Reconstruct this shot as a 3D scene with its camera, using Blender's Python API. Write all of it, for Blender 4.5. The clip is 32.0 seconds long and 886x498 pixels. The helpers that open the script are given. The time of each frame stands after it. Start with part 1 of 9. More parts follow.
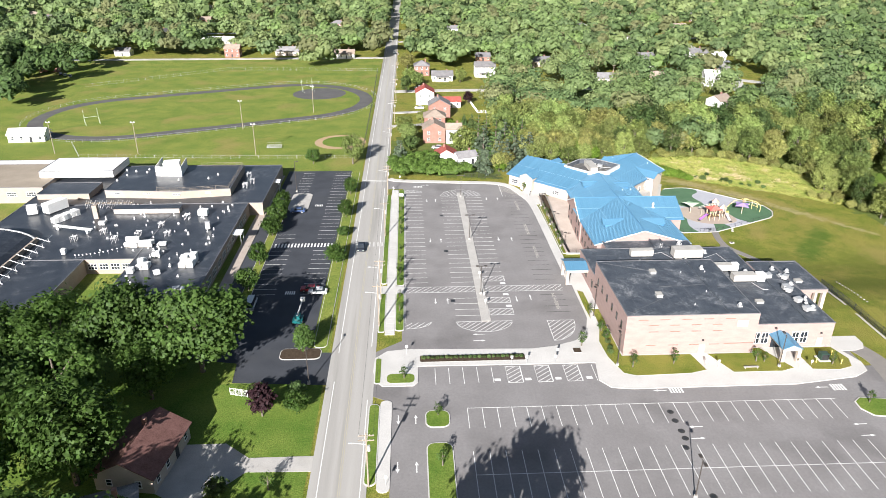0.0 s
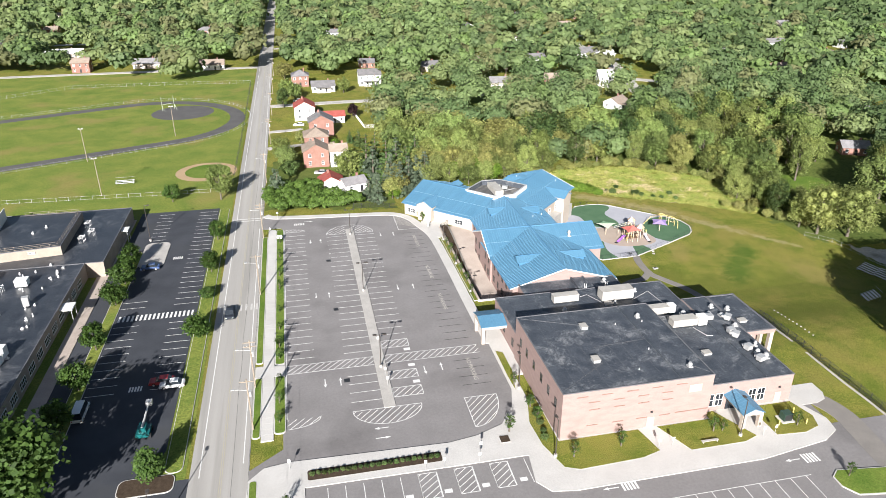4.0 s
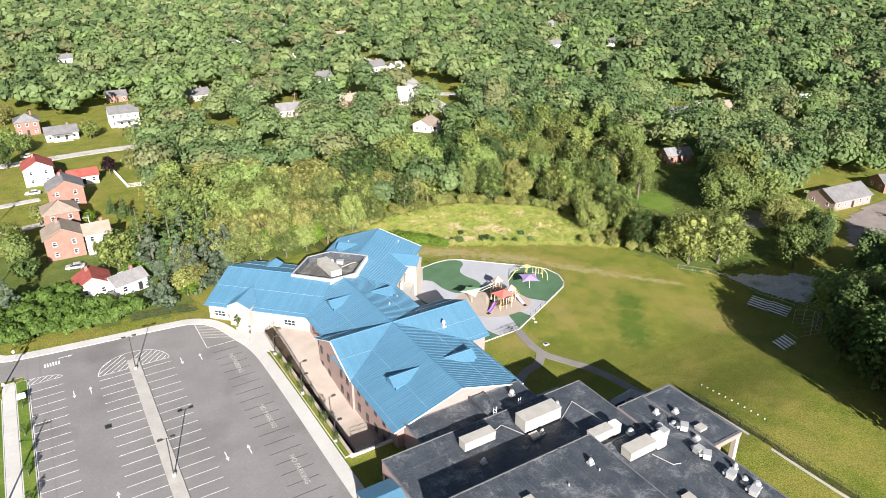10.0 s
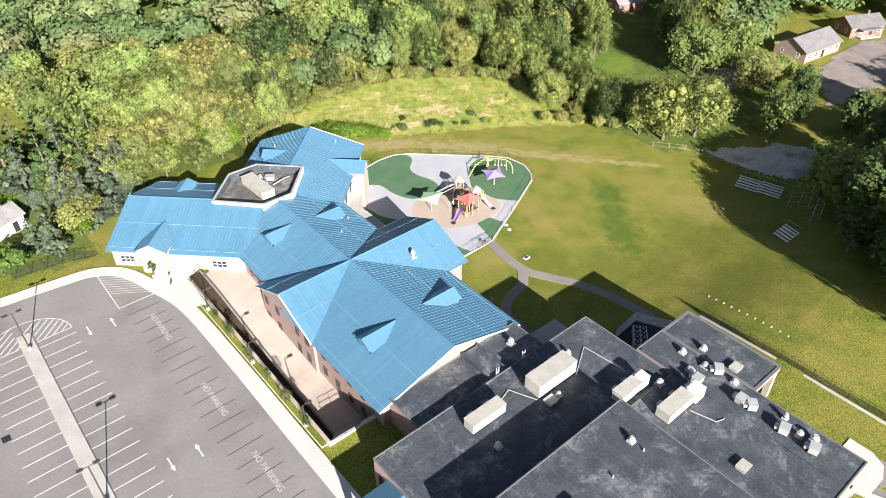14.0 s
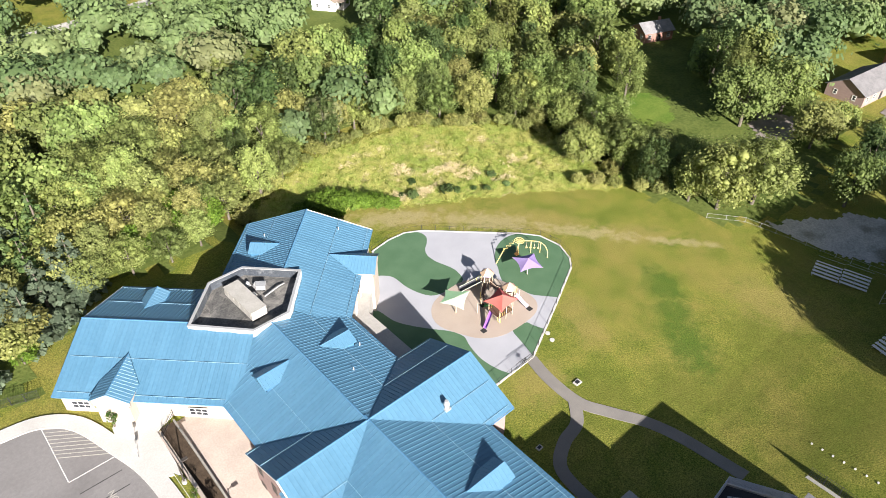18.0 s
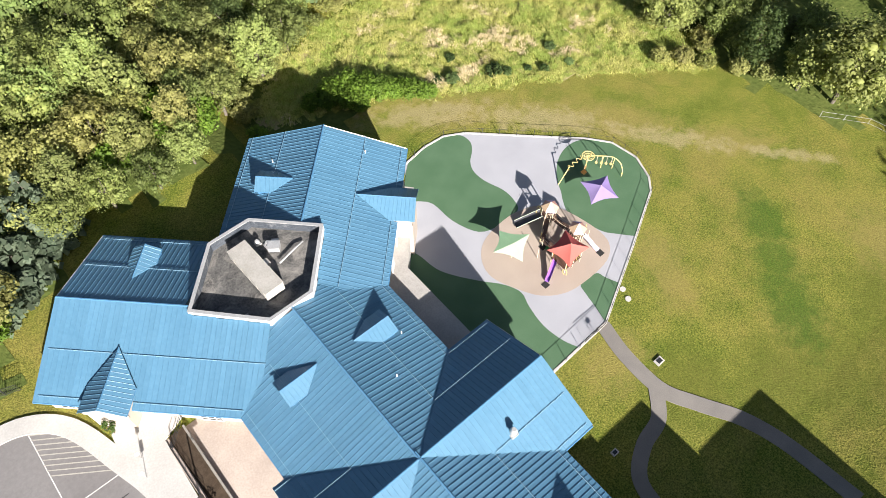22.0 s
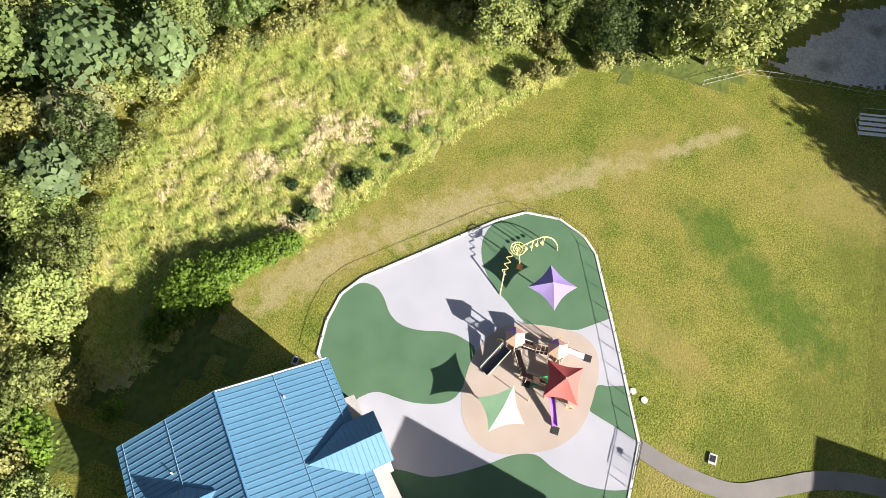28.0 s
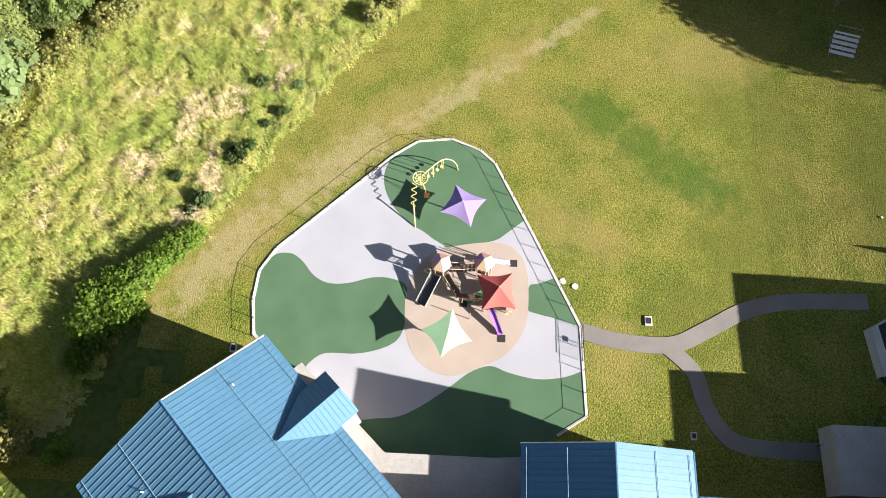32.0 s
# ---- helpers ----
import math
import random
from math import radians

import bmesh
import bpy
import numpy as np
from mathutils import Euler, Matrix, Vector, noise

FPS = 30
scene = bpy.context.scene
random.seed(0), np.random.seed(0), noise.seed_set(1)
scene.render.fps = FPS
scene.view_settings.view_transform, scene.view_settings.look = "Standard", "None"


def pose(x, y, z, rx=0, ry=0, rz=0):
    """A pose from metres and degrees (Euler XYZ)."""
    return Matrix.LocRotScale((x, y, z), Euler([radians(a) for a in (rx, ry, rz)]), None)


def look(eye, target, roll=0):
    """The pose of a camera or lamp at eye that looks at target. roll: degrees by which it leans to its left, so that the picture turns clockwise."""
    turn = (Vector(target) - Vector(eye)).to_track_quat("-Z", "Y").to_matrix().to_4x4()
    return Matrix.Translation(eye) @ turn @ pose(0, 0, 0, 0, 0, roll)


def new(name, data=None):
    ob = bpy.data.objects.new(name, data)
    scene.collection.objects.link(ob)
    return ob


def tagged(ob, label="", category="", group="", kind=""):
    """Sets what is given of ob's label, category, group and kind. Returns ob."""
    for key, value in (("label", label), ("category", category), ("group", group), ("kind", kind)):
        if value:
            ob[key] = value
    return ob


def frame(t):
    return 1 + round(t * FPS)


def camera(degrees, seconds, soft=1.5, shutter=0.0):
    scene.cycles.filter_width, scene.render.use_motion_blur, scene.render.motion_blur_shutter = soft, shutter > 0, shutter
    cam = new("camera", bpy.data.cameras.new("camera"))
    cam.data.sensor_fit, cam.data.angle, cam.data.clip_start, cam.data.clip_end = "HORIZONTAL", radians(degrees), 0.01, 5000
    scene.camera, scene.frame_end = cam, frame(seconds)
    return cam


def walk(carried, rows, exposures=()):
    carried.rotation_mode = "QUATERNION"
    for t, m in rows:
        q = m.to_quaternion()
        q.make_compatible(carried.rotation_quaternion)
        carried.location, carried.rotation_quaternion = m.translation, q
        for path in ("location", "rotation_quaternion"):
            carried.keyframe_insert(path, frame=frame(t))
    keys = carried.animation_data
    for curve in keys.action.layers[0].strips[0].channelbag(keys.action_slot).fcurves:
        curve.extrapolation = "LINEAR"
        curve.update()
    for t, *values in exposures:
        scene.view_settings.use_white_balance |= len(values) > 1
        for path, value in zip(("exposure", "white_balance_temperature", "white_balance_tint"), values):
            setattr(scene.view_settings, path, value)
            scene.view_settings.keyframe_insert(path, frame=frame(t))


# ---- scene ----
cam = camera(65.40, 32.0, 0.75)
PATH = [
    (0, (-2.80, 1.10, 78.94), (1.86, 91.80, 37.09), 0.31),
    (0.5, (-3.47, 5.27, 78.89), (1.03, 96.01, 37.10), 0.05),
    (1, (-3.68, 9.43, 78.85), (3.73, 99.94, 36.98), -0.16),
    (1.5, (-3.40, 13.52, 78.75), (10.15, 103.28, 36.80), -0.27),
    (2, (-2.67, 17.38, 78.56), (11.44, 107.05, 36.60), -0.30),
    (2.5, (-1.54, 21.16, 78.32), (13.95, 110.57, 36.29), -0.27),
    (3, (-0.24, 24.96, 77.99), (16.20, 114.22, 36.01), -0.15),
    (3.5, (0.97, 29.02, 77.73), (18.74, 118.05, 35.79), -0.06),
    (5.5, (3.83, 46.50, 77.17), (26.27, 134.52, 35.35), 0.29),
    (6, (4.24, 51.09, 77.07), (28.03, 138.78, 35.30), 0.35),
    (6.5, (4.57, 55.51, 76.97), (29.49, 142.93, 35.29), 0.33),
    (7, (4.82, 59.84, 76.92), (31.53, 146.80, 35.37), 0.29),
    (7.5, (5.05, 64.23, 76.89), (34.88, 150.18, 35.40), 0.27),
    (8, (5.22, 68.64, 76.86), (38.45, 153.38, 35.45), 0.18),
    (8.5, (5.38, 72.99, 76.83), (42.47, 156.12, 35.43), 0.13),
    (9, (5.53, 77.14, 76.83), (45.33, 159.02, 35.45), 0.06),
    (9.5, (5.83, 81.10, 76.87), (48.39, 161.55, 35.44), -0.03),
    (10, (6.37, 85.05, 76.83), (53.64, 162.82, 35.39), -0.16),
    (10.5, (7.06, 88.87, 76.74), (58.21, 164.14, 35.28), -0.33),
    (11, (7.74, 92.68, 76.53), (62.30, 164.91, 34.03), -0.39),
    (11.5, (8.38, 96.35, 76.26), (64.59, 166.00, 31.66), -0.42),
    (12, (9.13, 99.90, 75.99), (64.65, 167.24, 27.17), -0.41),
    (12.5, (10.15, 103.40, 75.84), (62.01, 166.15, 17.76), -0.41),
    (13, (11.49, 106.98, 75.81), (61.95, 168.59, 15.33), -0.43),
    (13.5, (13.01, 110.52, 75.82), (63.21, 172.30, 15.29), -0.46),
    (14, (14.47, 114.17, 75.80), (65.35, 175.41, 15.28), -0.44),
    (14.5, (15.86, 117.93, 75.72), (66.93, 178.95, 15.17), -0.29),
    (16.5, (22.49, 133.00, 75.69), (74.47, 193.18, 15.06), 0.36),
    (17, (24.38, 136.63, 76.02), (76.98, 196.18, 15.29), 0.29),
    (17.5, (26.68, 140.17, 76.62), (79.39, 199.20, 15.49), 0.18),
    (18, (29.45, 143.61, 77.36), (81.66, 202.54, 15.71), 0.11),
    (18.5, (32.10, 147.09, 77.87), (83.48, 206.32, 15.80), -0.02),
    (19, (34.44, 150.57, 78.09), (86.39, 209.07, 15.82), -0.12),
    (19.5, (36.51, 154.22, 77.99), (88.70, 212.48, 15.68), -0.25),
    (20, (38.37, 157.97, 77.81), (90.58, 216.25, 15.54), -0.36),
    (20.5, (40.18, 161.68, 77.74), (77.55, 205.78, -3.86), -0.34),
    (21, (42.22, 165.49, 77.81), (77.75, 208.11, -5.38), -0.23),
    (21.5, (44.51, 169.40, 77.93), (80.52, 211.26, -5.44), -0.09),
    (22, (46.93, 173.29, 78.01), (82.74, 214.98, -5.54), 0.03),
    (22.5, (49.29, 177.07, 77.97), (84.96, 218.70, -5.67), 0.12),
    (23, (51.64, 180.69, 77.65), (90.04, 219.95, -5.92), 0.19),
    (23.5, (53.87, 184.22, 77.12), (93.76, 222.37, -6.27), 0.22),
    (24, (55.94, 187.55, 76.48), (99.16, 222.73, -6.55), 0.24),
    (24.5, (57.88, 190.63, 75.98), (103.74, 223.59, -6.55), 0.26),
    (25, (59.84, 193.67, 75.52), (108.29, 224.08, -6.51), 0.25),
    (25.5, (61.79, 196.60, 75.25), (111.39, 226.99, -6.09), 0.21),
    (27.5, (67.43, 205.56, 75.62), (112.04, 221.72, -12.41), 0.05),
    (28, (67.71, 206.57, 75.63), (111.09, 222.43, -13.07), -0.02),
    (28.5, (67.49, 206.98, 75.60), (113.05, 215.96, -12.96), -0.08),
    (29, (67.10, 207.09, 75.49), (113.80, 211.14, -12.85), -0.13),
    (29.5, (66.83, 207.11, 75.47), (113.88, 208.22, -12.77), -0.14),
    (30, (66.75, 207.08, 75.43), (113.79, 208.07, -12.81), -0.12),
    (30.5, (66.80, 206.98, 75.40), (111.62, 208.22, -13.99), -0.10),
    (31, (66.80, 206.84, 75.39), (109.54, 208.36, -15.00), -0.09),
    (31.5, (66.80, 206.71, 75.38), (107.55, 208.42, -15.92), -0.05),
    (32, (66.80, 206.62, 75.38), (105.57, 208.48, -16.78), 0.01),
]
walk(cam, [(t, look(eye, target, roll)) for t, eye, target, roll in PATH], [(0, 1.38, 6250, 11), (3, 1.27, 6250, 11), (6.5, 1.22, 6350, 11), (9, 1.29, 6400, 11), (12, 1.53, 6480, 11), (16, 1.52, 6500, 12), (22, 1.43, 6500, 12), (25, 1.46, 6500, 12), (28, 1.58, 6550, 13), (32, 1.58, 6550, 13)])

# ---- light ----
SUN_EL, SUN_AZ = 23.3, 198.0  # degrees; azimuth clockwise from +y
world = bpy.data.worlds.new("sky")
scene.world = world
world.use_nodes = True
wn = world.node_tree.nodes
sky = wn.new("ShaderNodeTexSky")
sky.sky_type, sky.sun_disc = "NISHITA", False
sky.sun_elevation, sky.sun_rotation = radians(SUN_EL), radians(SUN_AZ)
sky.air_density, sky.dust_density = 1.0, 1.5
wn["Background"].inputs["Strength"].default_value = 0.037
world.node_tree.links.new(sky.outputs["Color"], wn["Background"].inputs["Color"])
sun_data = bpy.data.lights.new("sun", "SUN")
sun_data.energy, sun_data.angle, sun_data.color = 5.0, radians(0.53), (1.0, 0.962, 0.915)
sun = new("sun", sun_data)
sun.matrix_world = look((0, 0, 0), (-math.sin(radians(SUN_AZ)) * math.cos(radians(SUN_EL)), -math.cos(radians(SUN_AZ)) * math.cos(radians(SUN_EL)), -math.sin(radians(SUN_EL))))


# ---- materials ----
def mat(name, c1, c2, size=4.0, fine=0.3, rough=0.8, bump=0.2, spec=0.3, c3=None, c3at=0.62, obj=0.0, island=0.0, metal=0.0, streak=None, depth=0.02, swirl=0.0, c3detail=6, c3rough=0.5, c3wide=0.06, grain=None):
    """Two-scale noise between c1 and c2 in world metres; c3: a third, patchy colour; obj, island: how much pieces differ in brightness."""
    m = bpy.data.materials.new(name)
    m.use_nodes = True
    nt = m.node_tree
    N, L = nt.nodes, nt.links
    b = N["Principled BSDF"]
    geo = N.new("ShaderNodeNewGeometry")
    pos = geo.outputs["Position"]
    if streak:
        mp = N.new("ShaderNodeMapping")
        mp.inputs["Scale"].default_value = streak
        L.new(pos, mp.inputs["Vector"])
        pos = mp.outputs["Vector"]
    big, small = N.new("ShaderNodeTexNoise"), N.new("ShaderNodeTexNoise")
    big.inputs["Scale"].default_value, small.inputs["Scale"].default_value = 1 / size, 1 / fine
    big.inputs["Detail"].default_value, small.inputs["Detail"].default_value = 4, 3
    L.new(pos, big.inputs["Vector"])
    L.new(geo.outputs["Position"], small.inputs["Vector"])
    mixf = N.new("ShaderNodeMath")
    mixf.operation = "ADD"
    L.new(big.outputs["Fac"], mixf.inputs[0])
    L.new(small.outputs["Fac"], mixf.inputs[1])
    rng = N.new("ShaderNodeMapRange")
    rng.inputs["From Min"].default_value, rng.inputs["From Max"].default_value = 0.75, 1.25
    L.new(mixf.outputs[0], rng.inputs["Value"])
    mx = N.new("ShaderNodeMix")
    mx.data_type = "RGBA"
    mx.inputs["A"].default_value, mx.inputs["B"].default_value = (*c1, 1), (*c2, 1)
    L.new(rng.outputs["Result"], mx.inputs["Factor"])
    col = mx.outputs["Result"]
    if c3:
        n3 = N.new("ShaderNodeTexNoise")
        n3.inputs["Scale"].default_value, n3.inputs["Detail"].default_value, n3.inputs["Roughness"].default_value = 1 / (size * 2.3), c3detail, c3rough
        n3.inputs["Distortion"].default_value = swirl
        L.new(pos, n3.inputs["Vector"])
        r3 = N.new("ShaderNodeMapRange")
        r3.inputs["From Min"].default_value, r3.inputs["From Max"].default_value = c3at - c3wide, c3at + 0.02 + c3wide
        L.new(n3.outputs["Fac"], r3.inputs["Value"])
        m3 = N.new("ShaderNodeMix")
        m3.data_type = "RGBA"
        m3.inputs["B"].default_value = (*c3, 1)
        L.new(col, m3.inputs["A"])
        L.new(r3.outputs["Result"], m3.inputs["Factor"])
        col = m3.outputs["Result"]
    if grain:
        gn, gr, gv = N.new("ShaderNodeTexNoise"), N.new("ShaderNodeMapRange"), N.new("ShaderNodeHueSaturation")
        gn.inputs["Scale"].default_value, gn.inputs["Detail"].default_value, gn.inputs["Roughness"].default_value = 1 / grain[0], 5, 0.7
        L.new(geo.outputs["Position"], gn.inputs["Vector"])
        gr.inputs["From Min"].default_value, gr.inputs["From Max"].default_value = 0.3, 0.7
        gr.inputs["To Min"].default_value, gr.inputs["To Max"].default_value = 1 - grain[1], 1 + grain[1]
        L.new(gn.outputs["Fac"], gr.inputs["Value"])
        L.new(gr.outputs["Result"], gv.inputs["Value"])
        L.new(col, gv.inputs["Color"])
        col = gv.outputs["Color"]
    for amount, src in ((obj, "obj"), (island, "isl")):
        if amount:
            rnd = N.new("ShaderNodeObjectInfo").outputs["Random"] if src == "obj" else geo.outputs["Random Per Island"]
            r = N.new("ShaderNodeMapRange")
            r.inputs["To Min"].default_value, r.inputs["To Max"].default_value = 1 - amount, 1 + amount
            L.new(rnd, r.inputs["Value"])
            v = N.new("ShaderNodeHueSaturation")
            L.new(r.outputs["Result"], v.inputs["Value"])
            if src == "obj" and amount > 0.15:
                h = N.new("ShaderNodeMapRange")
                h.inputs["To Min"].default_value, h.inputs["To Max"].default_value = 0.475, 0.515
                mul = N.new("ShaderNodeMath")
                mul.operation = "FRACT"
                m17 = N.new("ShaderNodeMath")
                m17.operation = "MULTIPLY"
                m17.inputs[1].default_value = 17.3
                L.new(rnd, m17.inputs[0])
                L.new(m17.outputs[0], mul.inputs[0])
                L.new(mul.outputs[0], h.inputs["Value"])
                L.new(h.outputs["Result"], v.inputs["Hue"])
            L.new(col, v.inputs["Color"])
            col = v.outputs["Color"]
    L.new(col, b.inputs["Base Color"])
    b.inputs["Roughness"].default_value, b.inputs["Metallic"].default_value = rough, metal
    b.inputs["Specular IOR Level"].default_value = spec
    if bump:
        bp = N.new("ShaderNodeBump")
        bp.inputs["Strength"].default_value, bp.inputs["Distance"].default_value = bump, depth
        L.new(small.outputs["Fac"], bp.inputs["Height"])
        L.new(bp.outputs["Normal"], b.inputs["Normal"])
    return m


GRASS = mat("lawn_grass", (0.096, 0.134, 0.018), (0.215, 0.208, 0.042), 5, 0.2, 0.95, 0.9, 0.1, c3=(0.24, 0.20, 0.055), c3at=0.58, depth=0.12, grain=(0.2, 0.55), c3detail=12, c3rough=0.7, c3wide=0.14)
GREEN_GRASS = mat("green_grass", (0.075, 0.14, 0.02), (0.16, 0.205, 0.04), 6, 0.22, 0.95, 0.9, 0.1, depth=0.08, grain=(0.4, 0.28))
SPORT = mat("sports_grass", (0.105, 0.16, 0.028), (0.205, 0.225, 0.05), 9, 0.3, 0.95, 0.9, 0.1, depth=0.08, c3=(0.22, 0.20, 0.06), c3at=0.6, grain=(0.6, 0.3))
FLOORWOOD = mat("woodland_floor", (0.07, 0.10, 0.022), (0.13, 0.155, 0.04), 6, 0.7, 0.95, 0.9, 0.1, depth=0.2)
MEADOW = mat("meadow_grass", (0.15, 0.195, 0.035), (0.33, 0.32, 0.08), 2, 0.35, 0.95, 0.8, 0.1, c3=(0.40, 0.33, 0.18), c3at=0.60, grain=(0.3, 0.4))
DRIVE = mat("pinkish_drive", (0.22, 0.185, 0.165), (0.29, 0.25, 0.225), 3, 0.1, 0.9, 0.2, 0.2, c3=(0.17, 0.145, 0.13))
CLAY = mat("infield_clay", (0.36, 0.25, 0.15), (0.42, 0.31, 0.19), 4, 0.3, 0.95, 0.3, 0.1)
ASPHALT = mat("grey_asphalt", (0.19, 0.178, 0.172), (0.24, 0.227, 0.22), 7, 0.05, 0.9, 0.25, 0.25, c3=(0.16, 0.15, 0.145), c3at=0.6, grain=(0.5, 0.1))
DARK_ASPHALT = mat("dark_asphalt", (0.036, 0.039, 0.046), (0.06, 0.064, 0.073), 6, 0.06, 0.85, 0.25, 0.3, c3=(0.055, 0.057, 0.06))
ROADMAT = mat("worn_road", (0.31, 0.295, 0.27), (0.40, 0.38, 0.35), 3, 0.1, 0.9, 0.2, 0.25, c3=(0.235, 0.225, 0.20), streak=(1.6, 0.05, 1))
CONCRETE = mat("pale_concrete", (0.46, 0.44, 0.41), (0.56, 0.54, 0.505), 5, 0.2, 0.85, 0.15, 0.3)
PLAINCONC = mat("grey_concrete", (0.36, 0.34, 0.31), (0.46, 0.435, 0.40), 2.5, 0.2, 0.85, 0.2, 0.3)
RETAIN = mat("retaining_concrete", (0.20, 0.185, 0.165), (0.29, 0.27, 0.24), 1.5, 0.15, 0.85, 0.3, 0.3)
TANCONC = mat("tan_concrete", (0.36, 0.30, 0.255), (0.45, 0.38, 0.325), 3, 0.2, 0.85, 0.15, 0.3)
GRAVEL = mat("gravel", (0.38, 0.36, 0.33), (0.54, 0.51, 0.47), 3, 0.15, 0.95, 0.6, 0.2, c3=(0.26, 0.245, 0.20), c3at=0.6, grain=(0.4, 0.3))
PATHMAT = mat("path_asphalt", (0.185, 0.17, 0.155), (0.245, 0.225, 0.20), 3, 0.08, 0.9, 0.25, 0.25)
LINE = mat("white_line_paint", (0.60, 0.59, 0.56), (0.74, 0.73, 0.70), 0.8, 0.07, 0.7, 0.1, 0.3)
FADED = mat("faded_line_paint", (0.33, 0.31, 0.275), (0.50, 0.47, 0.41), 0.6, 0.07, 0.75, 0.1, 0.3)
BLACKLINE = mat("black_sealer_line", (0.035, 0.034, 0.033), (0.06, 0.058, 0.055), 1, 0.1, 0.8, 0.1, 0.3)
TRACK = mat("track_surface", (0.085, 0.082, 0.08), (0.12, 0.115, 0.11), 6, 0.2, 0.9, 0.2, 0.2)
BRICK = mat("pinkish_brick", (0.285, 0.20, 0.18), (0.34, 0.245, 0.22), 2, 0.12, 0.85, 0.25, 0.25, streak=(1, 1, 3))
BANDBRICK = mat("dark_brick_band", (0.19, 0.115, 0.095), (0.24, 0.15, 0.125), 1, 0.1, 0.85, 0.2, 0.25)
REDBRICK = mat("red_brick", (0.24, 0.125, 0.095), (0.31, 0.175, 0.14), 1.5, 0.1, 0.85, 0.3, 0.25, obj=0.12)
OLDWALL = mat("sandy_brick", (0.29, 0.24, 0.195), (0.36, 0.30, 0.245), 2, 0.15, 0.85, 0.2, 0.25)
CREAM = mat("cream_render", (0.40, 0.345, 0.29), (0.46, 0.40, 0.34), 3, 0.3, 0.85, 0.1, 0.25)
WHITE = mat("white_paint", (0.72, 0.71, 0.68), (0.80, 0.79, 0.76), 2, 0.2, 0.6, 0.05, 0.35)
BLUEROOF = mat("blue_metal_roof", (0.074, 0.180, 0.272), (0.09, 0.205, 0.302), 8, 0.5, 0.42, 0.04, 0.5, obj=0.05)
GUARDRAIL = mat("pale_blue_grey_rail", (0.17, 0.30, 0.39), (0.21, 0.34, 0.43), 2, 0.2, 0.5, 0.03, 0.4)
BLUETRIM = mat("blue_metal_trim", (0.06, 0.17, 0.29), (0.08, 0.20, 0.33), 3, 0.4, 0.4, 0.03, 0.5)
MEMBRANE = mat("dark_roof_membrane", (0.036, 0.043, 0.054), (0.078, 0.087, 0.10), 2.2, 0.12, 0.55, 0.15, 0.38, c3=(0.33, 0.335, 0.335), c3at=0.605, swirl=0.35, c3detail=15, c3rough=0.84, c3wide=0.09, grain=(0.3, 0.4))
COPE = mat("grey_roof_edge", (0.11, 0.11, 0.115), (0.17, 0.17, 0.175), 1.5, 0.2, 0.6, 0.05, 0.4)
BLACKROOF = mat("black_roof_membrane", (0.022, 0.026, 0.033), (0.046, 0.051, 0.06), 3, 0.4, 0.36, 0.15, 0.4, c3=(0.15, 0.155, 0.16), c3at=0.62, swirl=0.7, c3detail=15, c3rough=0.78, c3wide=0.09)
TANROOF = mat("tan_ballast_roof", (0.25, 0.21, 0.16), (0.33, 0.28, 0.22), 6, 0.2, 0.9, 0.4, 0.2)
WELLROOF = mat("weathered_roof_membrane", (0.06, 0.059, 0.057), (0.15, 0.145, 0.135), 1.6, 0.3, 0.7, 0.2, 0.3, c3=(0.30, 0.28, 0.25), c3at=0.56, swirl=0.8, c3detail=14, c3rough=0.75, c3wide=0.09)
METAL = mat("galvanised_metal", (0.45, 0.45, 0.44), (0.56, 0.555, 0.54), 1, 0.15, 0.45, 0.05, 0.5, metal=0.35)
UNIT = mat("beige_unit_paint", (0.36, 0.34, 0.30), (0.45, 0.425, 0.385), 1.5, 0.2, 0.55, 0.05, 0.4)
DARKMETAL = mat("dark_metal", (0.02, 0.021, 0.022), (0.035, 0.036, 0.038), 1, 0.1, 0.45, 0.05, 0.4)
BRONZE = mat("bronze_pole", (0.045, 0.038, 0.032), (0.065, 0.055, 0.048), 1, 0.1, 0.5, 0.05, 0.4)
WOODPOLE = mat("weathered_wood", (0.22, 0.18, 0.14), (0.32, 0.27, 0.21), 0.6, 0.08, 0.9, 0.3, 0.2)
GLASS = mat("dark_window_glass", (0.015, 0.019, 0.024), (0.03, 0.036, 0.043), 2, 0.8, 0.06, 0, 0.6)
SLATE = mat("grey_shingle", (0.15, 0.145, 0.145), (0.23, 0.22, 0.22), 2, 0.25, 0.9, 0.3, 0.2, obj=0.25)
TANSHINGLE = mat("tan_shingle", (0.24, 0.19, 0.15), (0.32, 0.26, 0.21), 2, 0.25, 0.9, 0.3, 0.2, obj=0.15)
BROWNSHINGLE = mat("brown_shingle", (0.13, 0.065, 0.055), (0.20, 0.105, 0.09), 1.2, 0.25, 0.9, 0.3, 0.2)
REDSHINGLE = mat("red_shingle", (0.25, 0.055, 0.045), (0.34, 0.10, 0.08), 2, 0.25, 0.9, 0.3, 0.2)
MULCH = mat("bark_mulch", (0.045, 0.032, 0.022), (0.08, 0.058, 0.04), 0.6, 0.1, 0.95, 0.5, 0.1)
BARK = mat("bark", (0.10, 0.085, 0.065), (0.18, 0.155, 0.125), 0.4, 0.1, 0.95, 0.5, 0.1)


